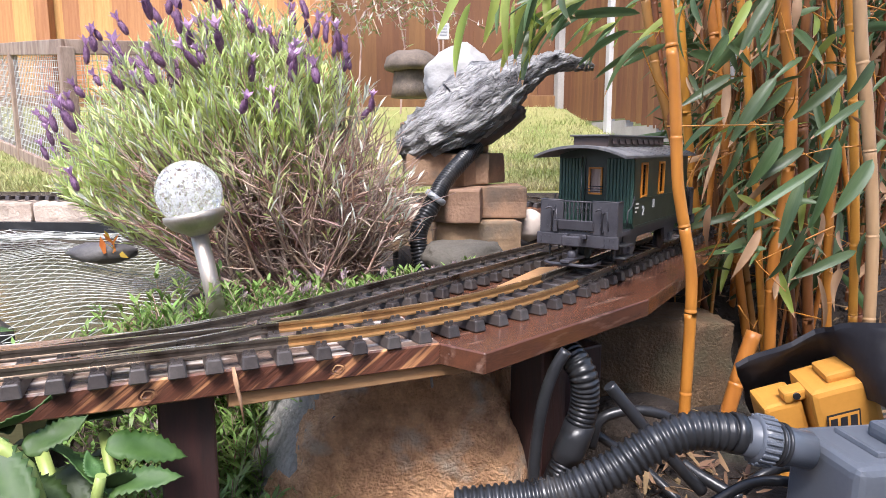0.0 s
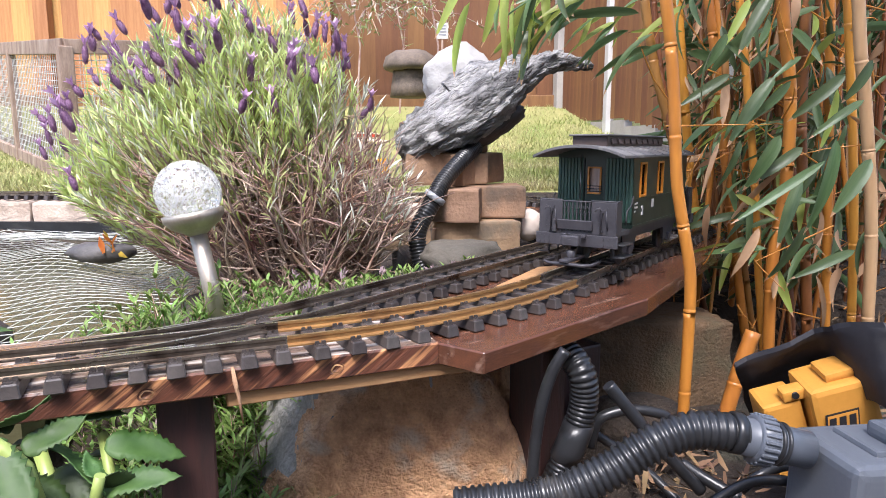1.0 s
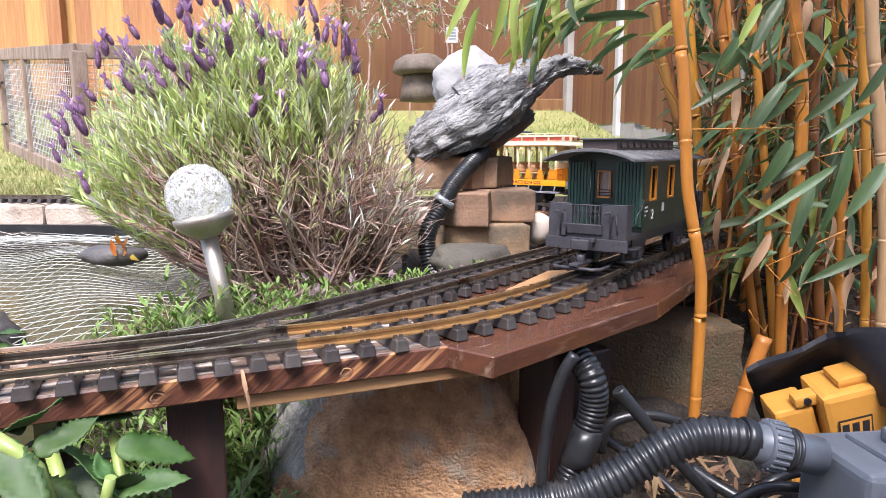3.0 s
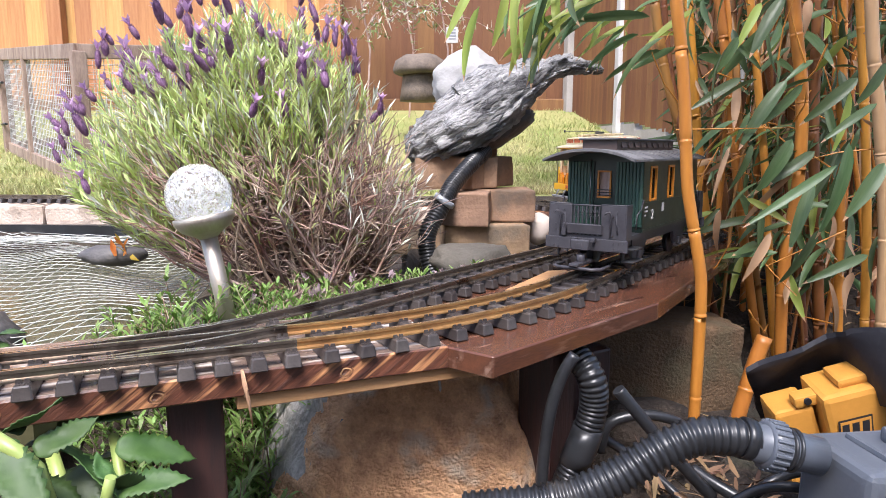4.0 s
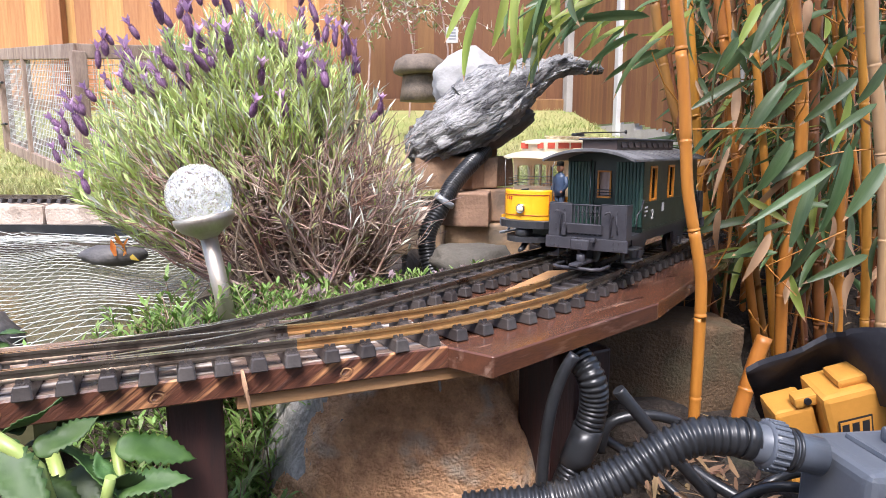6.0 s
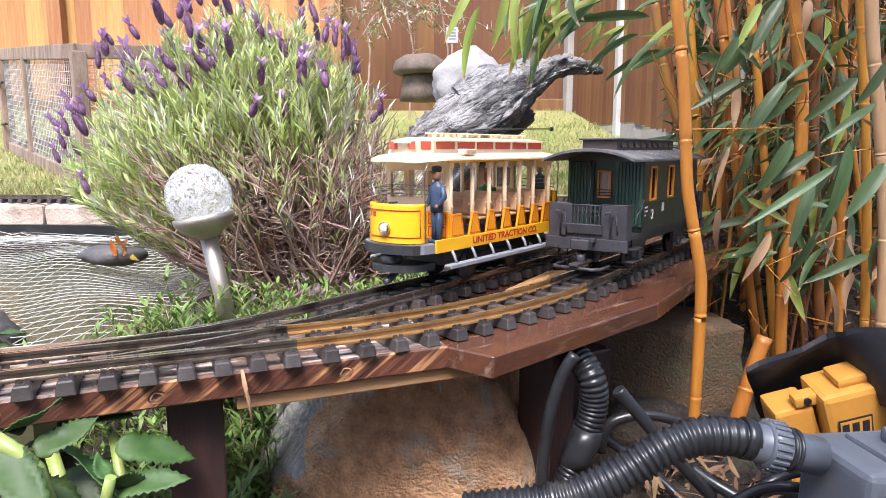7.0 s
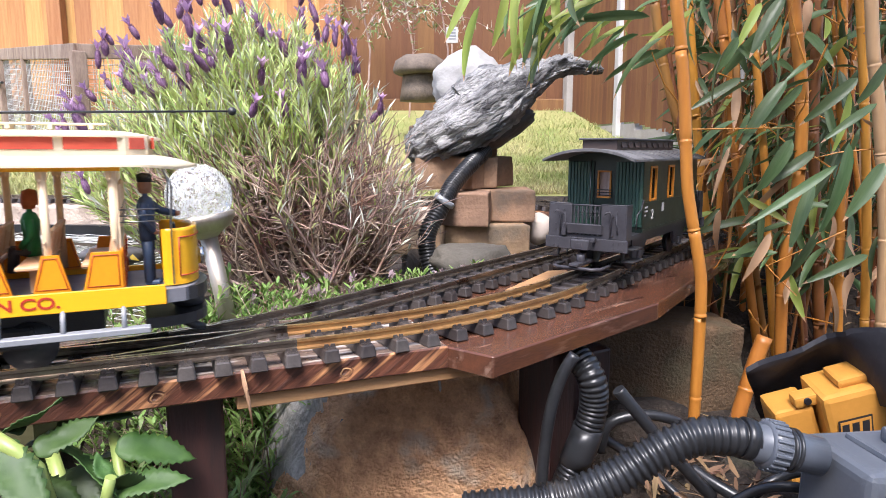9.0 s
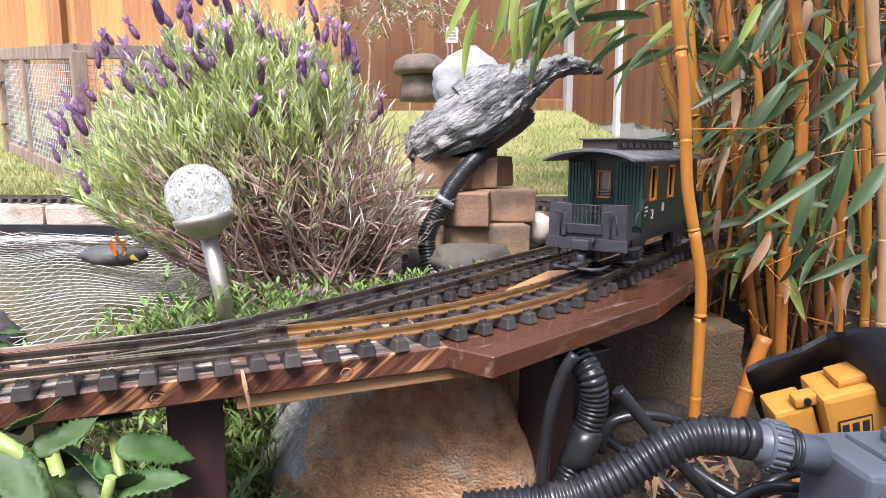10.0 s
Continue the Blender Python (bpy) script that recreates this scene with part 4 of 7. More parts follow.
M_CONC = material("pale_concrete", (0.38, 0.35, 0.32), 0.85, color2=(0.28, 0.26, 0.24), scale=12, fine=150, bump=0.4, depth=0.003)
M_WHITE = material("white_paint", (0.54, 0.53, 0.52), 0.5, color2=(0.44, 0.43, 0.42), scale=10, fine=90, bump=0.1)
M_HUTCH = material("weathered_hutch_timber", (0.34, 0.25, 0.19), 0.75, color2=(0.15, 0.095, 0.068), scale=7, stretch=(4, 4, 1), fine=70, bump=0.5, depth=0.003, stain=(0.34, 0.27, 0.21), stain_scale=5)
M_WIRE = material("galvanised_wire", (0.78, 0.78, 0.77), 0.5, 0.2, scale=30, bump=0.05)
M_NET = material("pale_pond_net", (0.66, 0.66, 0.62), 0.6, color2=(0.50, 0.50, 0.46), scale=20, bump=0.05)
M_SLAB = material("pale_edging_stone", (0.56, 0.46, 0.38), 0.9, color2=(0.42, 0.32, 0.25), scale=16, fine=120, bump=0.9, depth=0.008, stain=(0.30, 0.24, 0.19), stain_scale=9)
# the near-black stain paints shaded crevices and pits into the grey wood
M_GREY = material("weathered_driftwood", (0.46, 0.45, 0.44), 0.85, color2=(0.14, 0.136, 0.138), scale=14, stretch=(0.8, 3.0, 3.0), fine=75, bump=1.0, depth=0.022,
                  stain=(0.05, 0.047, 0.05), stain_scale=9, stain_at=0.53)
M_PALE = material("pale_boulder", (0.32, 0.31, 0.30), 0.85, color2=(0.36, 0.35, 0.34), scale=14, fine=110, bump=0.6, depth=0.006)
M_SAND = material("sandstone_boulder", (0.66, 0.38, 0.195), 0.85, color2=(0.32, 0.165, 0.082), scale=60, fine=320, bump=1.0, depth=0.012,
                  stain=(0.42, 0.34, 0.25), stain_scale=18, stain_at=0.57)
M_BRICK = material("buff_brick", (0.34, 0.215, 0.13), 0.9, color2=(0.24, 0.15, 0.095), scale=20, fine=160, bump=0.7, depth=0.004, stain=(0.15, 0.115, 0.085), stain_scale=12, vary=0.2)
M_DSTONE = material("dark_wet_stone", (0.06, 0.055, 0.055), 0.6, color2=(0.10, 0.092, 0.088), scale=14, fine=110, bump=0.7, depth=0.005)
M_LAV = material("lavender_leaf", (0.52, 0.62, 0.18), 0.45, color2=(0.66, 0.72, 0.36), scale=8, fine=60, bump=0, trans=0.48, island=0.4)
M_LAVG = material("silvery_leaf", (0.64, 0.65, 0.57), 0.6, color2=(0.50, 0.52, 0.42), scale=8, fine=60, bump=0, trans=0.25, island=0.3)
M_TWIG = material("woody_twig", (0.24, 0.105, 0.074), 0.8, color2=(0.52, 0.41, 0.35), scale=20, fine=90, bump=0.3, island=0.5)
M_FLOW = material("purple_flower", (0.135, 0.050, 0.125), 0.6, color2=(0.40, 0.23, 0.39), scale=60, fine=200, bump=0, trans=0.25, island=0.4)
M_BRACT = material("mauve_bract", (0.60, 0.36, 0.60), 0.6, color2=(0.66, 0.46, 0.66), scale=40, fine=120, bump=0, trans=0.35, island=0.25)
M_HERB = material("low_herb_leaf", (0.13, 0.22, 0.045), 0.55, color2=(0.22, 0.31, 0.08), scale=10, fine=60, bump=0, trans=0.3, island=0.35)
M_PINKT = material("dusty_pink_tip", (0.46, 0.33, 0.36), 0.7, scale=20, bump=0, trans=0.3, island=0.3)
M_BALL = glass("crackled_glass", (1.0, 1.0, 1.0), 0.08, bump=0.9, scale=95)
M_FROST = material("frosted_inner", (0.60, 0.61, 0.62), 0.4, color2=(0.36, 0.37, 0.38), scale=110, fine=240, bump=0.9, depth=0.004)
M_INOX = material("brushed_steel", (0.50, 0.44, 0.37), 0.46, 0.8, color2=(0.38, 0.33, 0.28), scale=30, stretch=(1, 1, 0.2), fine=250, bump=0.1)
M_HOSE = material("black_hose", (0.012, 0.012, 0.013), 0.32, color2=(0.024, 0.025, 0.028), scale=30, fine=200, bump=0.15, stain=(0.05, 0.047, 0.045), stain_scale=16, stain_at=0.62)


def ground_z(x, y):
    lawn = 0.215 + 0.115 * max(0, y - 2.02) + 0.055 * max(0, y - 2.6) ** 2 * (1 if y < 4.6 else 0) + (0.055 * 4.0 + 0.22 * (y - 4.6) if y >= 4.6 else 0)
    mid = 0.085 + 0.03 * noise.noise(Vector((x * 3, y * 3, 0)))
    mid -= 0.20 * smooth_step(-0.42, -0.62, x) * smooth_step(0.72, 0.85, y) * (1 - smooth_step(1.68, 1.80, y))
    front = -0.055 - 0.085 * smooth_step(0.05, -0.25, x) + 0.012 * noise.noise(Vector((x * 9, y * 9, 3)))
    k = smooth_step(0.66, 0.86, y) * (1 - smooth_step(0.07, 0.17, x - 0.75 * (y - 0.9)) * (1 - smooth_step(1.12, 1.3, y)))
    z = front * (1 - k) + mid * k
    k = smooth_step(1.72, 2.02, y)
    return z * (1 - k) + lawn * k


def build_ground():
    bm = bmesh.new()
    xs = sorted([-40, -20, -10, -6, -4.5, -3.4, -2.6] + [-2.0 + 0.05 * k for k in range(81)] + [2.6, 3.4, 4.5, 6, 10, 20, 40])
    ys = sorted([-40, -15, -5, -2, -0.8] + [-0.3 + 0.05 * k for k in range(60)] + [2.8, 3.0, 3.3, 3.7, 4.2, 4.6, 6, 10, 20, 40, 80])
    g = [[bm.verts.new((x, y, ground_z(x, min(y, 6.0)))) for x in xs] for y in ys]
    for j in range(len(ys) - 1):
        for i in range(len(xs) - 1):
            f = bm.faces.new((g[j][i], g[j][i + 1], g[j + 1][i + 1], g[j + 1][i]))
            f.smooth = True
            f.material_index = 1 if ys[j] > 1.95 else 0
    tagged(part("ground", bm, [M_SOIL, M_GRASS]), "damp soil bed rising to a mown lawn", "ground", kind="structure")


build_ground()


def blade(bm, p, d, side, length, width, bend=0.0, mi=0, n=2):
    """A narrow folded leaf from p along d."""
    d, side = d.normalized(), side.normalized()
    up = d.cross(side)
    left, mid, right = [], [], []
    for k in range(n + 1):
        t = k / n
        w = width * (math.sin(math.pi * (0.12 + 0.88 * t)) ** 0.8 if t < 1 else 0.03)
        c = p + d * length * t + up * bend * length * t * t
        left.append(bm.verts.new(c - side * w / 2 + up * w * 0.15))
        mid.append(bm.verts.new(c))
        right.append(bm.verts.new(c + side * w / 2 + up * w * 0.15))
    for k in range(n):
        for a, b in ((left, mid), (mid, right)):
            f = bm.faces.new((a[k], b[k], b[k + 1], a[k + 1]))
            f.smooth, f.material_index = True, mi


def strip(bm, p, d, side, length, width, mi=0):
    """The cheapest leaf: one bent strip of four triangles."""
    a, b = p - side * width * 0.25, p + side * width * 0.25
    m = p + d * length * 0.55 + d.cross(side) * length * 0.06
    c, e = m - side * width / 2, m + side * width / 2
    va, vb, vc, ve, vt = [bm.verts.new(q) for q in (a, b, c, e, p + d * length)]
    for f in (bm.faces.new((va, vb, ve, vc)), bm.faces.new((vc, ve, vt))):
        f.material_index = mi


def rand_dir(up=0.0):
    v = Vector((random.gauss(0, 1), random.gauss(0, 1), random.gauss(0, 1) + up))
    return v.normalized()


# ---- lawn blades, only where the lawn shows ----
def build_lawn():
    bm = bmesh.new()
    rnd = random.Random(5)
    for k in range(26000):
        y = 2.03 + 2.1 * rnd.random() ** 1.6
        x = rnd.uniform(-0.72, 0.34) * y if rnd.random() < 0.35 else (rnd.uniform(0.0, 0.3) * y if rnd.random() < 0.7 else rnd.uniform(-0.72, -0.45) * y)
        z = ground_z(x, y)
        a = rnd.uniform(0, 6.28)
        h = rnd.uniform(0.012, 0.032)
        s = Vector((math.cos(a), math.sin(a), 0)) * 0.0024
        t = Vector((rnd.gauss(0, 0.5), rnd.gauss(0, 0.5), 1)) * h
        p = Vector((x, y, z - 0.002))
        bm.faces.new([bm.verts.new(q) for q in (p - s, p + s, p + t)])
    tagged(part("grass", bm, M_BLADE), "short yellow-green lawn grass", "grass", kind="stuff")


build_lawn()

# ---- fences ----
FY, FZ = 4.2, 0.62


def feather_mesh(name, w, h, mat):
    bm = bmesh.new()
    vs = [[bm.verts.new((x, y, z)) for x, y in ((-w / 2, 0.0), (w / 2, 0.013), (w / 2, 0.024), (-w / 2, 0.010))] for z in (0, h)]
    for k in range(4):
        bm.faces.new((vs[0][k], vs[0][(k + 1) % 4], vs[1][(k + 1) % 4], vs[1][k]))
    bm.faces.new(vs[0][::-1]), bm.faces.new(vs[1])
    bmesh.ops.recalc_face_normals(bm, faces=bm.faces)
    return mesh_of(name, bm, mat)


def build_fences():
    back = tagged(thing("fence_back", "orange-stained featheredge timber fence behind the lawn, shade coloured into its right boards", "fence"), kind="structure")
    me = feather_mesh("board", 0.112, 1.8, M_FENCE)
    k = 0
    x = -3.4
    # boards right of the post: the shade there is put into their colour
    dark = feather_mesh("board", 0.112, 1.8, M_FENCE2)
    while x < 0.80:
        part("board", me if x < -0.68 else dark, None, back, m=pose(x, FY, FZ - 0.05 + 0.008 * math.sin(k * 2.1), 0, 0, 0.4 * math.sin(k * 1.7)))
        x += 0.1
        k += 1
    for x in (-2.35, -0.66):
        bm = bmesh.new()
        bx(bm, (0, 0, 0.9), (0.085, 0.07, 1.9), bev=0.006)
        part("post", bm, M_FENCE, back, m=pose(x, FY - 0.03, FZ - 0.05))
    bm = bmesh.new()
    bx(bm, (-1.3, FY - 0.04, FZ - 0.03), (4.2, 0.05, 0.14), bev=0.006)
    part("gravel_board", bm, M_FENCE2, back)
    side = tagged(thing("fence_side", "red-brown slatted fence panels between pale concrete posts", "fence"), kind="structure")
    c = Vector((0.80, 4.15, 0))
    e = Vector((1.25, 1.55, 0))
    d = (e - c).normalized()
    turn = math.degrees(math.atan2(d.y, d.x))
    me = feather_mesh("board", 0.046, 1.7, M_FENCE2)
    n = int((e - c).length / 0.056)
    for k in range(n):
        p = c + d * 0.056 * (k + 0.5)
        part("board", me, None, side, m=pose(p.x, p.y, ground_z(p.x, min(p.y, 3.3)) + 0.10, 0, 0, turn + 180))
    bm = bmesh.new()
    for k in range(int((e - c).length / 0.3)):
        p = c + d * (0.3 * k + 0.15)
        bx(bm, (p.x, p.y, ground_z(p.x, min(p.y, 3.3)) - 0.04), (0.3, 0.04, 0.26), rz=turn)
    part("concrete_gravel_board", bm, M_CONC, side, "pale concrete base")
    for t, w, mat in ((0.0, 0.075, M_CONC), (0.70, 0.045, M_WHITE), (1.75, 0.075, M_CONC)):
        p = c + d * t
        bm = bmesh.new()
        bx(bm, (0, 0, 0.9), (w, w, 2.2), bev=0.006)
        part("post", bm, mat, side, m=pose(p.x - 0.02, p.y - 0.02, ground_z(p.x, min(p.y, 3.4)) - 0.1, 0, 0, turn))


build_fences()


# ---- wire-mesh animal run on the lawn ----
def build_run():
    e = thing("animal_run", "weathered timber animal run with wire mesh panels on the lawn", "animal run")
    a, b = Vector((-1.145, 2.13)), Vector((-1.98, 3.05))
    u = (b - a).normalized()
    v = Vector((u.y, -u.x)) if u.y * 1 - 0 > 0 else Vector((-u.y, u.x))
    L, W, H = (b - a).length, 0.62, 0.43

    def at2(s, t):
        q = a + u * s + v * t
        return q.x, q.y

    def zz(s, t):
        return ground_z(*at2(s, t))
    for s, t, w in ((0, 0, 0.042), (L * 0.62, 0, 0.03), (L, 0, 0.045), (0, W, 0.042), (L, W, 0.042)):
        x, y = at2(s, t)
        z = zz(s, t)
        bm = bmesh.new()
        bx(bm, (0, 0, H / 2 - 0.02), (w, w, H + 0.04), bev=0.004)
        part("post", bm, M_HUTCH, e, m=pose(x, y, z, 0, 0, math.degrees(math.atan2(u.y, u.x))))

    def bar(s0, t0, s1, t1, h, w=0.022, hh=0.045):
        p, q = Vector((*at2(s0, t0), zz(s0, t0) + h)), Vector((*at2(s1, t1), zz(s1, t1) + h))
        m = (p + q) / 2
        d = q - p
        bm = bmesh.new()
        bx(bm, (0, 0, 0), (d.length, w, hh), bev=0.003)
        part("rail", bm, M_HUTCH, e, m=Matrix.Translation(m) @ d.to_track_quat("X", "Z").to_matrix().to_4x4())
    for h, hh in ((0.02, 0.045), (H, 0.048)):
        bar(0, 0, L, 0, h, hh=hh)
        bar(0, 0, 0, W, h)
        bar(L, 0, L, W, h)
        bar(0, W, L, W, h)

    def mesh_panel(s0, t0, s1, t1):
        bm = bmesh.new()
        n = max(4, int(math.hypot(s1 - s0, t1 - t0) / 0.024))
        for k in range(1, n):
            f = k / n
            s, t = s0 + (s1 - s0) * f, t0 + (t1 - t0) * f
            x, y = at2(s, t)
            tube(bm, [(x, y, zz(s, t) + 0.03), (x, y, zz(s, t) + H - 0.02)], 0.0014, 3, cap=False)
        for k in range(1, 18):
            h = 0.02 + (H - 0.04) * k / 18
            tube(bm, [(*at2(s0, t0), zz(s0, t0) + h), (*at2(s1, t1), zz(s1, t1) + h)], 0.0014, 3, cap=False)
        part("wire_mesh", bm, M_WIRE, e, "grey welded wire mesh")
    mesh_panel(0, 0, L, 0)
    mesh_panel(0, 0, 0, W)
    mesh_panel(L, 0, L, W)
    mesh_panel(0, W, L, W)
    for h in (0.30, 0.12):
        bm = bmesh.new()
        x, y = at2(L * 0.985, -0.028)
        tube(bm, [(x, y, zz(L, 0) + h), (x + 0.03, y - 0.02, zz(L, 0) + h + 0.002), (x + 0.05, y - 0.045, zz(L, 0) + h)], 0.006, 6)
        part("hinge", bm, M_HOSE, e, "rusty black hinge")


build_run()


# ---- pond with net ----
def build_pond():
    m = bpy.data.materials.new("murky_water")
    m.use_nodes = True
    b = m.node_tree.nodes["Principled BSDF"]
    b.inputs["Base Color"].default_value = (0.075, 0.07, 0.035, 1)
    b.inputs["Roughness"].default_value = 0.16
    b.inputs["Specular IOR Level"].default_value = 0.22
    n, bp = m.node_tree.nodes.new("ShaderNodeTexNoise"), m.node_tree.nodes.new("ShaderNodeBump")
    n.inputs["Scale"].default_value = 14
    bp.inputs["Strength"].default_value, bp.inputs["Distance"].default_value = 0.12, 0.01
    m.node_tree.links.new(n.outputs[0], bp.inputs["Height"])
    m.node_tree.links.new(bp.outputs[0], b.inputs["Normal"])
    bm = bmesh.new()
    slab(bm, [(-2.0, 0.70), (-0.46, 0.70), (-0.40, 1.0), (-0.45, 1.79), (-2.0, 1.79)], 0.0, 0.072)
    tagged(part("water", bm, m), "murky green-brown garden pond water", "pond", kind="structure")
    bm = bmesh.new()
    ph = random.Random(3).random()

    def net(x, y):
        return 0.098 + 0.010 * math.sin(x * 9 + ph) * math.sin(y * 7 + 1) + 0.007 * math.sin(x * 21 + y * 13) + 0.010 * smooth_step(-0.6, -0.42, x)

    def warp(i, j):
        x = -1.75 + 0.033 * i + 0.012 * math.sin(j * 0.33 + i * 0.11)
        y = 0.72 + 0.032 * j + 0.012 * math.sin(i * 0.27 + j * 0.1)
        return (x, y, net(x, y))
    for i in range(41):
        tube(bm, [warp(i, j) for j in range(33)], 0.0010, 3, cap=False)
    for j in range(33):
        tube(bm, [warp(i, j) for i in range(41)], 0.0010, 3, cap=False)
    r = random.Random(8)
    for k in range(26):
        x, y = r.uniform(-1.3, -0.98), r.uniform(1.60, 1.75)
        pts = [(x + 0.09 * q * r.uniform(0.5, 1.2), y + r.uniform(-0.03, 0.03), 0.115 + 0.02 * r.random()) for q in range(5)]
        tube(bm, pts, 0.0012, 3, cap=False)
    tagged(part("pond_net", bm, M_NET), "pale grey knotted net stretched over the pond", "pond net")
    bm = bmesh.new()
    lump(bm, (0, 0, 0), (0.055, 0.045, 0.045), 3, 0.2, 2, 4)
    solo("dark_stone", bm, M_DSTONE, "dark wet stone at the pond edge", "stone", pose(-0.645, 0.885, 0.095), group="pond stones")
    bm = bmesh.new()
    lump(bm, (0, 0, 0), (0.07, 0.035, 0.022), 3, 0.15, 2, 9)
    solo("dark_stone", bm, M_DSTONE, "flat black stone lying on the net", "stone", pose(*(-0.6855, 1.3500, 0.1368)), group="pond stones")
    bm = bmesh.new()
    p = Vector((-0.6524, 1.3200, 0.1498))
    for q in range(9):
        blade(bm, p + rand_dir() * 0.015, rand_dir(0.4), rand_dir(), random.uniform(0.02, 0.04), random.uniform(0.008, 0.013), 0.3, mi=q % 2)
    solo("fallen_leaves", bm, [material("orange_leaf", (0.62, 0.16, 0.04), 0.6, color2=(0.7, 0.3, 0.05), trans=0.3), material("yellow_leaf", (0.66, 0.46, 0.05), 0.6, trans=0.3)],
         "orange and yellow dead leaves on the net", "leaves", kind="stuff")
    # stone edging below the far track
    for k in range(9):
        x = -1.62 + 0.2 * k
        bm = bmesh.new()
        bx(bm, (0, 0, 0), (0.195, 0.16, 0.062), bev=0.008)
        bmesh.ops.subdivide_edges(bm, edges=bm.edges, cuts=2, use_grid_fill=True)
        for v in bm.verts:
            v.co += Vector((noise.noise(v.co * 25 + Vector((k, 0, 0))), noise.noise(v.co * 25 + Vector((k, 7, 0))), noise.noise(v.co * 25 + Vector((k, 0, 9))))) * 0.006
        solo("edging_stone", bm, M_SLAB, "pale buff rough edging stone under the far track", "edging stone", pose(x, 1.852 - 0.07 * (x + 0.02), 0.168, 0, 0, -4 + 3 * math.sin(k * 3)), group="pond edging stones")
    bm = bmesh.new()
    bx(bm, (0, 0, 0), (2.0, 0.10, 0.10))
    solo("pond_liner", bm, M_HOSE, "black rubber pond liner edge", "liner", pose(-0.85, 1.86, 0.095, 0, 0, -4))
    bm = bmesh.new()
    bx(bm, (-0.02, 1.845, 0.185), (0.62, 0.13, 0.03), rz=-4)
    bx(bm, (0.26, 1.62, 0.186), (0.13, 0.48, 0.028), rz=8)
    solo("far_deck_board", bm, M_DECK, "dark weathered board carrying the loop track", "timber board")


build_pond()

# ---- driftwood feature on its brick pile ----
BRICK_ME = []
for k in range(3):
    bm = bmesh.new()
    bx(bm, (0, 0, 0), (0.165, 0.098, 0.063), bev=0.004)
    bmesh.ops.subdivide_edges(bm, edges=bm.edges, cuts=1, use_grid_fill=True)
    for v in bm.verts:
        v.co += Vector((noise.noise(v.co * 30 + Vector((k * 3, 0, 0))), noise.noise(v.co * 30 + Vector((0, 5, k))), noise.noise(v.co * 30 + Vector((k, 0, 9))))) * 0.004
    BRICK_ME.append(mesh_of("brick", bm, M_BRICK))


def bricks():
    pile = thing("brick_pile", "dry-stacked pile of buff stone bricks", "brick pile")
    rows = [((0.0811, 1.3000, 0.1723), 6, 0), ((-0.0525, 1.4400, 0.1425), -30, 1), ((0.0474, 1.3100, 0.2256), 82, 1), ((0.0977, 1.3500, 0.2228), 4, 2), ((0.0210, 1.3600, 0.2791), 8, 0), ((0.0638, 1.3800, 0.2791), 55, 1), ((0.0191, 1.4000, 0.3303), 20, 2)]
    z = [0.178, 0.160, 0.243, 0.243, 0.308, 0.308, 0.372]
    for (p, turn, k), zz in zip(rows, z):
        part("brick", BRICK_ME[k], None, pile, m=pose(p[0], p[1], zz, 0, 0, turn))
    return pile


bricks()


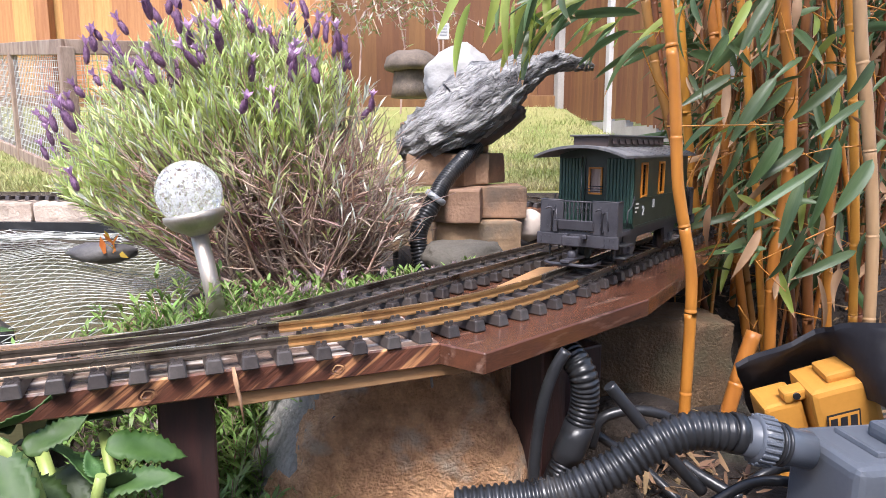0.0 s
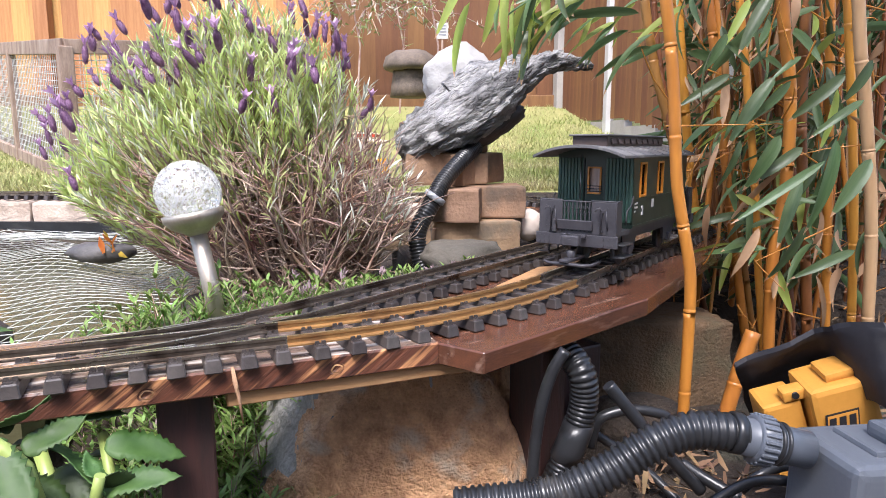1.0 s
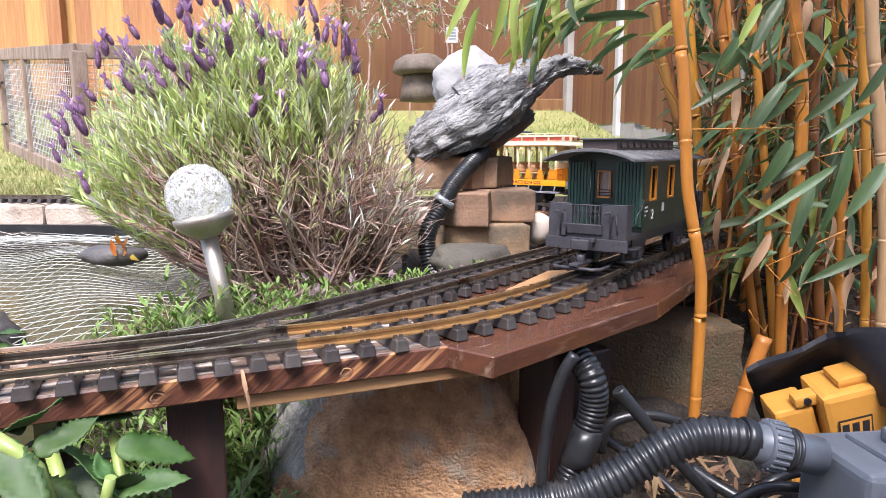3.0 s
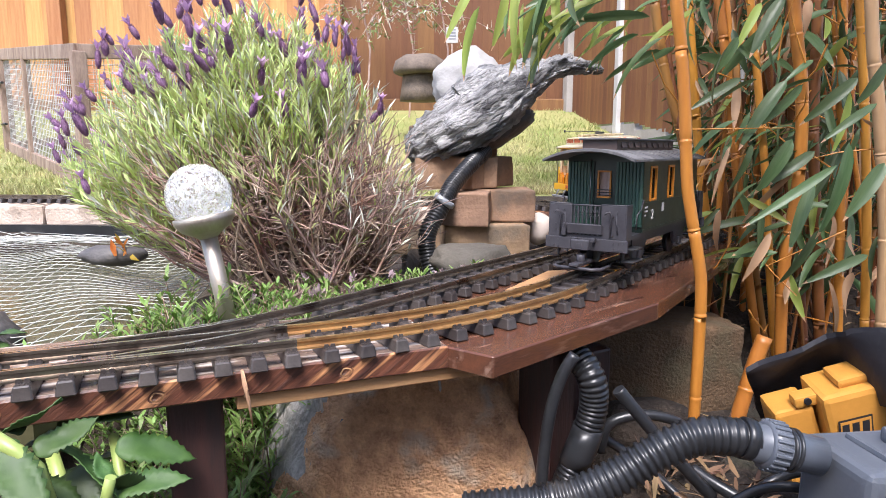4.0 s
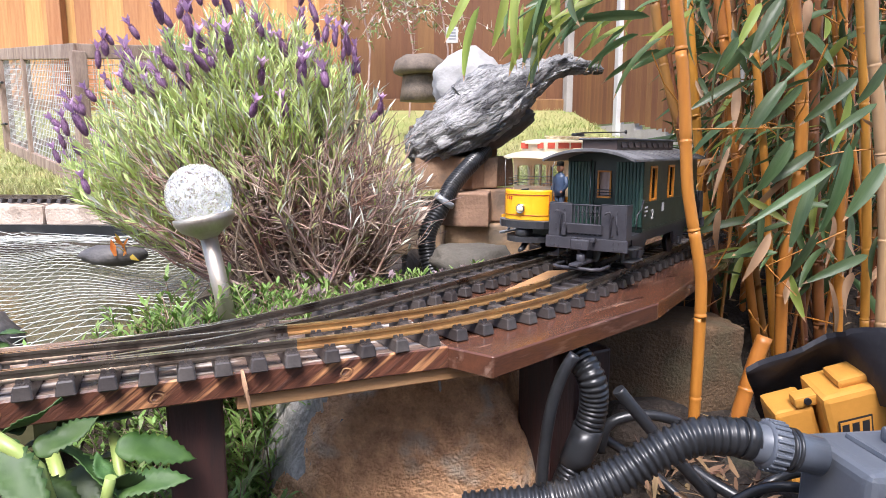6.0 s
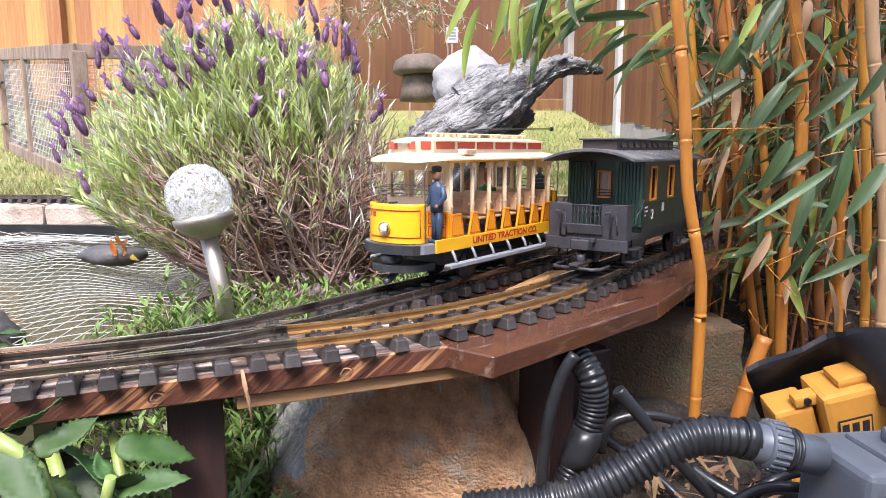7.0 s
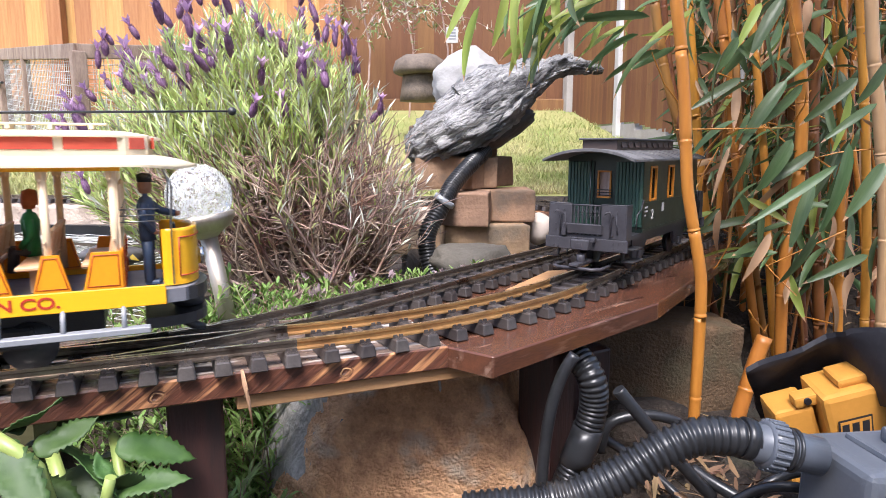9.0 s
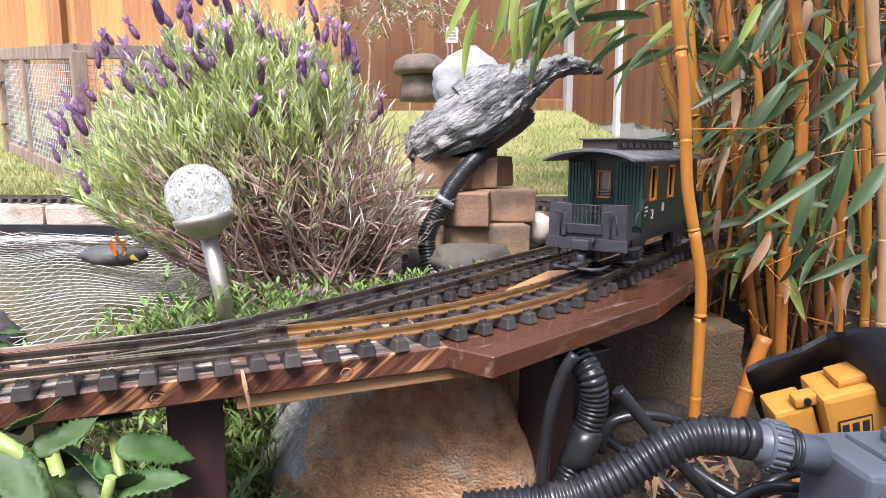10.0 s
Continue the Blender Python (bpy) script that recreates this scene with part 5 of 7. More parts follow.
def build_driftwood():
    axis = [Vector(p) for p in ((-0.0647, 1.3600, 0.3504), (-0.0367, 1.3500, 0.3573), (0.0068, 1.3400, 0.3797), (0.0633, 1.3400, 0.4086), (0.1201, 1.3500, 0.4514), (0.1695, 1.3600, 0.4854), (0.2183, 1.3700, 0.5087), (0.2541, 1.3800, 0.5221), (0.2920, 1.3900, 0.5177), (0.3292, 1.4000, 0.5154))]
    rad = [0.030, 0.050, 0.060, 0.070, 0.066, 0.044, 0.026, 0.022, 0.016, 0.006]
    bm = bmesh.new()
    n, m = 90, 56
    rings = []
    for i in range(n + 1):
        t = i / n * (len(axis) - 1)
        k = min(int(t), len(axis) - 2)
        f = t - k
        f = f * f * (3 - 2 * f) * 0.5 + f * 0.5
        c, r = axis[k].lerp(axis[k + 1], f), rad[k] + (rad[k + 1] - rad[k]) * f
        d = (axis[k + 1] - axis[k]).normalized()
        s = d.cross(Vector((0, 1, 0))).normalized()
        w = d.cross(s)
        ring = []
        for j in range(m):
            a = 2 * math.pi * j / m
            q = Vector((i * 0.022, math.cos(a) * 1.3, math.sin(a) * 1.3))
            ridge = 1 - abs(noise.noise(Vector((i * 0.035, 3.2 * math.cos(a), 3.2 * math.sin(a))) + Vector((4, 0, 0)))) * 1.6
            fine = noise.fractal(Vector((i * 0.19, 5 * math.cos(a), 5 * math.sin(a))), 0.7, 2.2, 5)
            rr = r * (0.84 + 0.30 * noise.noise(q) + 0.26 * ridge + 0.15 * fine) + 0.005 * fine
            flat = 1.0 if math.sin(a) > -0.4 else 0.72
            ring.append(bm.verts.new(c + (w * math.cos(a) * 0.9 + s * math.sin(a) * flat) * rr))
        rings.append(ring)
    for a, b in zip(rings[:-1], rings[1:]):
        for j in range(m):
            bm.faces.new((a[j], a[(j + 1) % m], b[(j + 1) % m], b[j])).smooth = True
    bm.faces.new(rings[0]), bm.faces.new(rings[-1][::-1])
    bmesh.ops.recalc_face_normals(bm, faces=bm.faces)
    inv = pose(*axis[3], 0, -31, 0)
    bm.transform(inv.inverted())
    solo("driftwood", bm, M_GREY, "weathered grey driftwood trunk lying over the bricks", "driftwood", inv)
    bm = bmesh.new()
    lump(bm, (0, 0, 0), (0.076, 0.06, 0.074), 4, 0.16, 1.6, 2)
    solo("boulder", bm, M_PALE, "pale grey rounded boulder behind the driftwood", "boulder", pose(*(0.0535, 1.4400, 0.4890), 0, 15, 0))
    bm = bmesh.new()
    lump(bm, (0, 0, 0), (0.10, 0.06, 0.030), 4, 0.2, 2, 6, cuts=(((0, 0, 1), 0.7),))
    solo("slate_stone", bm, M_DSTONE, "dark flat stone wedged under the driftwood", "stone", pose(*(0.1042, 1.4000, 0.3831), 0, -30, 0))
    bm = bmesh.new()
    lump(bm, (0, 0, 0), (0.075, 0.06, 0.04), 4, 0.12, 2, 11, cuts=(((0, 0, 1), 0.6),))
    solo("flat_stone", bm, material("grey_flat_stone", (0.125, 0.11, 0.09), 0.9, color2=(0.07, 0.063, 0.052), scale=14, bump=0.7, depth=0.005), "grey-brown flat stone beside the loop track", "stone", pose(*(0.0500, 1.1700, 0.1580)))
    bm = bmesh.new()
    lump(bm, (0, 0, 0), (0.030, 0.03, 0.034), 4, 0.05, 1.5, 12)
    solo("pebble", bm, material("cream_pebble", (0.68, 0.60, 0.52), 0.6, color2=(0.6, 0.5, 0.43), scale=12, bump=0.2), "smooth cream egg-shaped pebble", "pebble", pose(*(0.1974, 1.3600, 0.1912)))
    bm = bmesh.new()
    bx(bm, (0, 0, 0), (0.30, 0.30, 0.10), bev=0.02)
    solo("soil_mound", bm, M_SOIL, "low mound of dark soil under the bricks", "soil", pose(*(0.0744, 1.4000, 0.1065)[:2], 0.095, 0, 0, 10))


build_driftwood()


def ribbed_hose(name, pts, r, pitch, label, seg=20, mat=None, depth=0.12):
    """A corrugated hose through pts, ribs modelled as rings."""
    pts = [Vector(p) for p in pts]
    path = []
    for i in range(len(pts) - 1):
        p0, p1, p2, p3 = pts[max(i - 1, 0)], pts[i], pts[i + 1], pts[min(i + 2, len(pts) - 1)]
        steps = max(2, int((p2 - p1).length / (pitch / 6)))
        for k in range(steps):
            t = k / steps
            path.append(0.5 * ((2 * p1) + (p2 - p0) * t + (2 * p0 - 5 * p1 + 4 * p2 - p3) * t * t + (3 * p1 - p0 - 3 * p2 + p3) * t ** 3))
    path.append(pts[-1])
    s, rs = 0.0, []
    for i, p in enumerate(path):
        if i:
            s += (p - path[i - 1]).length
        if pitch < 0.02 and depth:
            ph = (s / pitch) % 1.0
            rs.append(r * (1.0 if 0.2 < ph < 0.75 else 1 - depth))
        else:
            rs.append(r)
    bm = bmesh.new()
    tube(bm, path, rs, seg)
    return solo(name, bm, mat or M_HOSE, label, "hose")


ribbed_hose("corrugated_hose", [(-0.0162, 1.1600, 0.1265), (-0.0275, 1.1700, 0.1680), (-0.0276, 1.1800, 0.2057), (-0.0062, 1.2000, 0.2447), (0.0170, 1.2400, 0.2858), (0.0523, 1.2800, 0.3248), (0.0842, 1.3400, 0.3505)],
            0.0165, 0.0062, "black corrugated hose rising to the driftwood")
bm = bmesh.new()
lathe(bm, [(0.018, 0), (0.021, 0.001), (0.021, 0.010), (0.018, 0.011)], 20, pose(*(-0.0010, 1.2050, 0.2567), 0, 35, 0))
solo("hose_clip", bm, M_GREYP, "grey clip round the black hose", "hose clip")


# ---- stone mushroom, plant label ----
bm = bmesh.new()
lathe(bm, [(0.0, -0.02), (0.104, -0.02), (0.098, 0.03), (0.090, 0.08), (0.088, 0.12)], 24)
stone_m = material("mossy_grey_stone", (0.17, 0.13, 0.10), 0.9, color2=(0.08, 0.065, 0.055), scale=14, fine=90, bump=0.8, depth=0.006)
mush = thing("stone_mushroom", "grey-brown staddle stone mushroom standing on the lawn", "garden ornament", pose(*(-0.1080, 3.3000, 0.6068)))
part("stem", bm, stone_m, mush, "carved brick-like stem")
bm = bmesh.new()
lathe(bm, [(0.0, 0.112), (0.11, 0.104), (0.132, 0.112), (0.138, 0.130), (0.120, 0.168), (0.075, 0.196), (0.0, 0.206)], 28)
for v in bm.verts:
    v.co += v.co.normalized() * 0.010 * noise.noise(v.co * 14)
part("cap", bm, stone_m, mush)
lab = thing("plant_label", "white plastic plant label on a thin stake", "plant label", pose(*(0.0440, 3.3000, 0.7518)))
bm = bmesh.new()
bx(bm, (0, 0, 0.148), (0.056, 0.006, 0.076), bev=0.003)
part("plate", bm, M_WHITE, lab)
bm = bmesh.new()
for k in range(4):
    bx(bm, (0.0, -0.0045, 0.172 - 0.014 * k), (0.034 if k % 2 else 0.040, 0.001, 0.005))
part("print_bars", bm, M_GREYP, lab)
bm = bmesh.new()
tube(bm, [(0, 0.004, -0.12), (0, 0.004, 0.14)], 0.005, 6)
part("stake", bm, M_HUTCH, lab)


# ---- solar lamp ----
def build_lamp():
    e = thing("solar_garden_lamp", "brushed steel solar lamp with a crackled glass ball", "garden lamp", pose(*(-0.2884, 0.8600, 0.1292), 0, -10.5, 0))
    bm = bmesh.new()
    tube(bm, [(0, 0, -0.06), (0, 0, 0.120)], 0.0112, 20)
    part("stem", bm, M_INOX, e)
    bm = bmesh.new()
    lathe(bm, [(0.0, 0.110), (0.012, 0.112), (0.017, 0.116), (0.031, 0.124), (0.0385, 0.134), (0.0395, 0.142), (0.0375, 0.1425), (0.0, 0.141)], 36)
    part("cup", bm, M_INOX, e, "brushed steel cup")
    bm = bmesh.new()
    bmesh.ops.create_uvsphere(bm, u_segments=40, v_segments=24, radius=0.0420, matrix=Matrix.Translation((0, 0, 0.168)))
    for f in bm.faces:
        f.smooth = True
    ball = part("glass_ball", bm, M_BALL, e, "crackled clear glass ball")
    ball.visible_shadow = False
    bm = bmesh.new()
    r = random.Random(4)
    for k in range(2600):
        d = Vector((r.gauss(0, 1), r.gauss(0, 1), r.gauss(0, 1))).normalized()
        s = d.orthogonal().normalized()
        s = Matrix.Rotation(r.uniform(0, 6.28), 3, d) @ s
        p = Vector((0, 0, 0.168)) + d * 0.0400
        w = d.cross(s)
        lo, wd = r.uniform(0.006, 0.018), r.uniform(0.0003, 0.0010)
        vs = [bm.verts.new(p + s * a * lo + w * b * wd - d * (a * a * lo * lo / 0.08)) for a, b in ((-0.5, 0), (0, -0.5), (0.5, 0), (0, 0.5))]
        bm.faces.new(vs)
    part("crackle", bm, material("white_crackle", (0.86, 0.87, 0.88), 0.4, color2=(0.7, 0.72, 0.74), scale=60, bump=0, trans=0.4), e, "white crackle flakes in the glass")


build_lamp()


# ---- lavender ----
def build_lavender():
    e = thing("lavender_bush", "large woody french lavender bush in purple flower", "lavender", pose(-0.27, 1.17, 0.085))
    r = random.Random(21)
    wood, leaf = bmesh.new(), bmesh.new()
    spikes = []
    n = 0
    while n < 760:
        # tip inside a lopsided dome, taller to the middle and drooping at the sides
        a = r.uniform(0, 2 * math.pi)
        rad = r.random() ** 0.6
        tx, ty = math.cos(a) * rad * 0.325 - 0.054, math.sin(a) * rad * 0.20
        dome = math.sqrt(max(0.0, 1 - rad * rad * 0.80))
        tz = (0.475 * dome) * r.uniform(0.62, 1.0) + 0.03
        if tx > 0.0:
            tz *= 1 - 0.75 * tx
        b = Vector((r.gauss(0.03, 0.045), r.gauss(0, 0.035), 0.0))
        tip = Vector((tx, ty, tz))
        mid = b.lerp(tip, 0.5) + Vector((r.gauss(0, 0.02), r.gauss(0, 0.02), -0.045 + r.gauss(0, 0.012)))
        pts = []
        for k in range(7):
            t = k / 6
            q = b * (1 - t) ** 2 + mid * 2 * t * (1 - t) + tip * t * t
            q += Vector((r.gauss(0, 0.004), r.gauss(0, 0.004), r.gauss(0, 0.003)))
            pts.append(q)
        tube(wood, pts, [0.0042, 0.0034, 0.0028, 0.0023, 0.0018, 0.0013, 0.0008], 4, cap=False)
        dry = tx > 0.11 and r.random() < 0.7
        lo = 0.56 if not dry else 0.62
        count = r.randint(44, 66) if not dry else r.randint(22, 40)
        bare = tx > -0.24 and tz < 0.295 + 0.25 * max(0, tx + 0.1) and ty < 0.14
        if bare:
            count = r.randint(0, 5) if r.random() < 0.86 else 18
        for k in range(count):
            t = lo + (1 - lo) * r.random() ** 0.75
            i = min(5, int(t * 6))
            p = pts[i].lerp(pts[i + 1], t * 6 - i)
            d = (pts[i + 1] - pts[i]).normalized()
            o = d.orthogonal().normalized()
            o = Matrix.Rotation(r.uniform(0, 6.28), 3, d) @ o
            ld = (d * r.uniform(0.5, 1.1) + o * r.uniform(0.5, 0.9) + Vector((0, 0, 0.25))).normalized()
            sd = ld.cross(o).normalized() if ld.cross(o).length > 1e-4 else ld.orthogonal()
            strip(leaf, p, ld, sd, r.uniform(0.018, 0.042), r.uniform(0.0026, 0.0048), mi=1 if (dry or r.random() < 0.20) else 0)
        # side twigs in the woody base
        for k in range(17 if bare else 3):
            i = r.randint(1, 5)
            q = pts[i]
            d = Vector((r.gauss(0, 1), r.gauss(0, 0.8), r.uniform(0.1, 1.2))).normalized()
            w = q + d * r.uniform(0.03, 0.08)
            tube(wood, [q, q.lerp(w, 0.5) + rand_dir() * 0.005, w], [0.0012, 0.0009, 0.0005], 3, cap=False)
        if tz > 0.31 and tx < 0.18 and ty < 0.14 and r.random() < 0.50 or (tx < -0.24 and tz > 0.12 and r.random() < 0.34):
            spikes.append((tip, (pts[6] - pts[4]).normalized()))
        n += 1
    tagged(part("wood", wood, M_TWIG, e, "bare brown and grey woody branches"), kind="stuff")
    tagged(part("foliage", leaf, [M_LAV, M_LAVG], e, "narrow grey-green lavender leaves"), kind="stuff")
    meshes = []
    for k in range(4):
        bm = bmesh.new()
        h = 0.027 + 0.004 * k
        for i in range(12):
            z = h * i / 12
            w = 0.0100 * math.sin(math.pi * (0.14 + 0.80 * i / 12)) ** 0.7
            for j in range(7):
                a = 2 * math.pi * (j + 0.5 * (i % 2)) / 7 + r.uniform(-0.2, 0.2)
                p = Vector((math.cos(a) * w * 0.55, math.sin(a) * w * 0.55, z))
                d = Vector((math.cos(a), math.sin(a), 1.5))
                blade(bm, p, d, Vector((-math.sin(a), math.cos(a), 0)), 0.0050, 0.0052, -0.1, n=1)
        for j in range(5):
            a = 2 * math.pi * j / 5 + k
            blade(bm, Vector((0, 0, h)), Vector((math.cos(a) * 0.45, math.sin(a) * 0.45, 1)), Vector((-math.sin(a), math.cos(a), 0)), 0.018 + 0.002 * k, 0.0095, -0.2, mi=1, n=2)
        lathe(bm, [(0.0008, -0.001), (0.0048, h * 0.12), (0.0066, h * 0.45), (0.0055, h * 0.8), (0.001, h)], 9)
        tube(bm, [(0, 0, -0.055), (0, 0, h)], 0.0009, 4, mi=2)
        meshes.append(mesh_of("flower_spike", bm, [M_FLOW, M_BRACT, M_LAV]))
    for k, (p, d) in enumerate(spikes[:120]):
        d = (d + Vector((r.gauss(0, 0.42), r.gauss(0, 0.35), 0.75))).normalized()
        m = Matrix.Translation(p + d * r.uniform(0.0, 0.055)) @ d.to_track_quat("Z", "Y").to_matrix().to_4x4() @ Matrix.Scale(r.uniform(0.65, 1.10), 4)
        part("flower_spike", meshes[k % 4], None, e, m=m)


build_lavender()


# ---- low herbs along the deck and under it ----
def herbs(name, label, spots, count, height, mats, seed, leaf=(0.010, 0.022), pink=0.0):
    r = random.Random(seed)
    bm = bmesh.new()
    for _ in range(count):
        (x0, y0), (x1, y1), spread = r.choice(spots)
        t = r.random()
        x, y = x0 + (x1 - x0) * t + r.gauss(0, spread), y0 + (y1 - y0) * t + r.gauss(0, spread)
        z = ground_z(x, y)
        lean = Vector((r.gauss(0, 0.35), r.gauss(0, 0.35), 1)).normalized()
        h = height * r.uniform(0.45, 1.1)
        base, tip = Vector((x, y, z - 0.005)), Vector((x, y, z)) + lean * h
        tube(bm, [base, base.lerp(tip, 0.5) + rand_dir() * 0.004, tip], [0.0012, 0.0010, 0.0006], 3, cap=False, mi=1)
        for k in range(int(9 + h * 160)):
            t2 = r.uniform(0.15, 1.0)
            a = r.uniform(0, 6.28)
            d = (lean * 0.7 + Vector((math.cos(a), math.sin(a), 0.1))).normalized()
            strip(bm, base.lerp(tip, t2), d, Vector((-math.sin(a), math.cos(a), 0)), r.uniform(*leaf), r.uniform(0.0032, 0.0058), mi=0)
        if pink and r.random() < pink:
            for k in range(10):
                strip(bm, tip + rand_dir() * 0.004, (lean + rand_dir() * 0.7).normalized(), rand_dir(), 0.012, 0.005, mi=2)
    return solo(name, bm, mats, label, "herbs", kind="stuff")


herbs("creeping_herbs", "low bright green creeping herbs edging the deck", [((-0.42, 0.66), (-0.16, 0.86), 0.045), ((-0.20, 0.80), (0.10, 1.06), 0.03), ((-0.45, 0.80), (-0.05, 1.0), 0.05)], 620, 0.085,
      [M_HERB, M_TWIG, M_PINKT], 31, pink=0.12)
herbs("under_deck_herbs", "green narrow-leaved herbs growing under the deck", [((-0.36, 0.66), (-0.185, 0.67), 0.022), ((-0.34, 0.78), (-0.16, 0.76), 0.03), ((-0.24, 0.61), (-0.19, 0.62), 0.012)], 420, 0.13,
      [M_HERB, M_TWIG, M_PINKT], 32, leaf=(0.014, 0.03))


# ---- blossoming climber on the fence ----
def climber():
    e = thing("climbing_shrub", "thin climbing shrub with small white blossom on the fence", "shrub", pose(-0.35, 3.95, FZ))
    r = random.Random(12)
    tw, lf = bmesh.new(), bmesh.new()
    for _ in range(46):
        p = Vector((r.uniform(-0.35, 0.45), r.uniform(-0.08, 0.0), r.uniform(0.42, 0.75)))
        q = p + Vector((r.gauss(0, 0.13), r.gauss(0, 0.04), r.uniform(-0.22, 0.10)))
        tube(tw, [p, p.lerp(q, 0.5) + Vector((0, 0, 0.03)), q], [0.004, 0.003, 0.0015], 4, cap=False)
        for k in range(16):
            c = p.lerp(q, r.random()) + rand_dir() * 0.02
            blade(lf, c, rand_dir(), rand_dir(), r.uniform(0.028, 0.05), r.uniform(0.02, 0.032), 0.2, mi=1 if r.random() < 0.4 else 0, n=1)
    for x in (-0.1, 0.15, 0.35):
        tube(tw, [(x, 0, -0.1), (x + 0.03, -0.02, 0.3), (x - 0.05, 0, 0.75)], 0.006, 5, cap=False)
    part("twig_growth", tw, M_TWIG, e)
    tagged(part("blossom", lf, [material("climber_leaf", (0.22, 0.30, 0.10), 0.6, trans=0.3, island=0.3), material("white_blossom", (0.80, 0.78, 0.68), 0.6, trans=0.3)], e), kind="stuff")


climber()


# ---- unseen wall added behind the eye to cut sky light on the foreground ----
def unseen_wall():
    w = tagged(thing("unseen_wall_south", "plain rendered wall added out of view to cut the sky light", "wall"), kind="structure")
    bm = bmesh.new()
    bx(bm, (0.6, -3.0, 1.2), (9.0, 0.2, 2.6), bev=0.01)
    part("render_coat", bm, material("buff_render", (0.55, 0.50, 0.44), 0.9, scale=6, fine=120, bump=0.4, depth=0.004), w)


unseen_wall()


# ---- foreground materials ----
M_CULM = material("golden_bamboo", (0.55, 0.225, 0.034), 0.36, color2=(0.41, 0.150, 0.026), scale=9, stretch=(3, 3, 0.4), fine=60, bump=0.1, depth=0.001, stain=(0.42, 0.17, 0.03), stain_scale=14, stain_at=0.62, vary=0.2)
M_CULMP = material("pale_dry_bamboo", (0.52, 0.33, 0.17), 0.5, color2=(0.42, 0.24, 0.11), scale=9, stretch=(3, 3, 0.4), fine=60, bump=0.1)
M_CULMD = material("brown_bamboo", (0.27, 0.105, 0.030), 0.45, color2=(0.17, 0.066, 0.021), scale=9, stretch=(3, 3, 0.4), fine=60, bump=0.1, vary=0.3)
M_BLEAF = material("bamboo_leaf", (0.068, 0.122, 0.040), 0.40, color2=(0.135, 0.190, 0.085), scale=6, stretch=(1, 12, 1), fine=40, bump=0.1, depth=0.001, trans=0.35, vary=0.3)
M_BLEAF2 = material("bamboo_leaf_mass", (0.055, 0.10, 0.03), 0.5, color2=(0.085, 0.135, 0.045), scale=6, fine=40, bump=0, trans=0.3, island=0.4)
M_DRY = material("dry_bamboo_leaf", (0.52, 0.33, 0.19), 0.7, color2=(0.38, 0.22, 0.12), scale=8, fine=50, bump=0.1, trans=0.2, island=0.35)
M_BOX = material("blue_grey_plastic", (0.088, 0.098, 0.118), 0.4, color2=(0.11, 0.12, 0.138), scale=14, fine=300, bump=0.12, depth=0.0006, stain=(0.13, 0.135, 0.145), stain_scale=20, stain_at=0.62)
M_YBOX = material("yellow_plastic_case", (0.60, 0.28, 0.050), 0.42, color2=(0.52, 0.24, 0.040), scale=12, fine=250, bump=0.1, depth=0.0006)
M_FLAP = material("black_rubber_sheet", (0.014, 0.013, 0.015), 0.55, color2=(0.026, 0.024, 0.027), scale=20, fine=140, bump=0.4, spec=0.3, stain=(0.045, 0.042, 0.042), stain_scale=11, stain_at=0.6)
M_SUCC = material("broad_leaf", (0.024, 0.058, 0.009), 0.6, color2=(0.052, 0.098, 0.020), scale=22, fine=90, bump=0.45, depth=0.0015, trans=0.06, vary=0.4)
M_SUCS = material("pale_fleshy_stem", (0.30, 0.36, 0.10), 0.45, color2=(0.20, 0.27, 0.07), scale=14, fine=80, bump=0.15)

# ---- boulders under the deck ----
bm = bmesh.new()
lump(bm, (0, 0, 0), (0.204, 0.12, 0.176), 6, 0.10, 1.4, 5, cuts=(((0.12, -1, 0.30), 0.62), ((-0.85, -0.45, 0.35), 0.66), ((0.9, -0.3, 0.4), 0.74), ((0.1, 0.1, 1), 0.74), ((-0.35, -0.8, 0.9), 0.80)))
M_CRUST = material("grey_stone_crust", (0.36, 0.335, 0.295), 0.9, color2=(0.16, 0.15, 0.13), scale=22, stretch=(1, 1, 0.6), fine=190, bump=1.0, depth=0.012)
bm.normal_update()
for f in bm.faces:
    c = f.calc_center_median()
    if c.x + 0.55 * (0.06 - c.z) + 0.03 * noise.noise(c * 22) < -0.095 or f.normal.x < -0.80 or (f.normal.z > 0.72 and c.x < 0.06 + 0.05 * noise.noise(c * 30)):
        f.material_index = 1
solo("boulder", bm, [M_SAND, M_CRUST], "large brown and grey sandstone boulder under the deck", "boulder", pose(-0.047, 0.735, -0.008, 0, 0, -4), group="boulders under the deck")
bm = bmesh.new()
lump(bm, (0, 0, 0), (0.198, 0.12, 0.165), 5, 0.07, 2.2, 15, cuts=(((0, -1, 0.06), 0.50), ((0, 0, 1), 0.52), ((1, 0, 0.06), 0.66), ((-1, 0, 0.06), 0.66), ((0, 0, -1), 0.6)))
solo("boulder", bm, material("mossy_brown_stone", (0.155, 0.092, 0.046), 0.9, color2=(0.075, 0.048, 0.025), scale=18, fine=200, bump=1.0, depth=0.008, stain=(0.095, 0.075, 0.04), stain_scale=9), "flat-faced brown stone block behind the hoses", "boulder", pose(*(0.3450, 1.0600, -0.0130)), group="boulders under the deck")
# stone in soil material, so the under-deck shade is in its colour
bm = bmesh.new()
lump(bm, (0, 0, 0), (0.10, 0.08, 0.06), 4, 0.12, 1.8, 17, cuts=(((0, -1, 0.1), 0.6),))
solo("boulder", bm, M_SOIL, "stone low under the deck, its shade put into a dark soil colour", "boulder", pose(*(0.2863, 0.8600, -0.0518)), group="boulders under the deck")
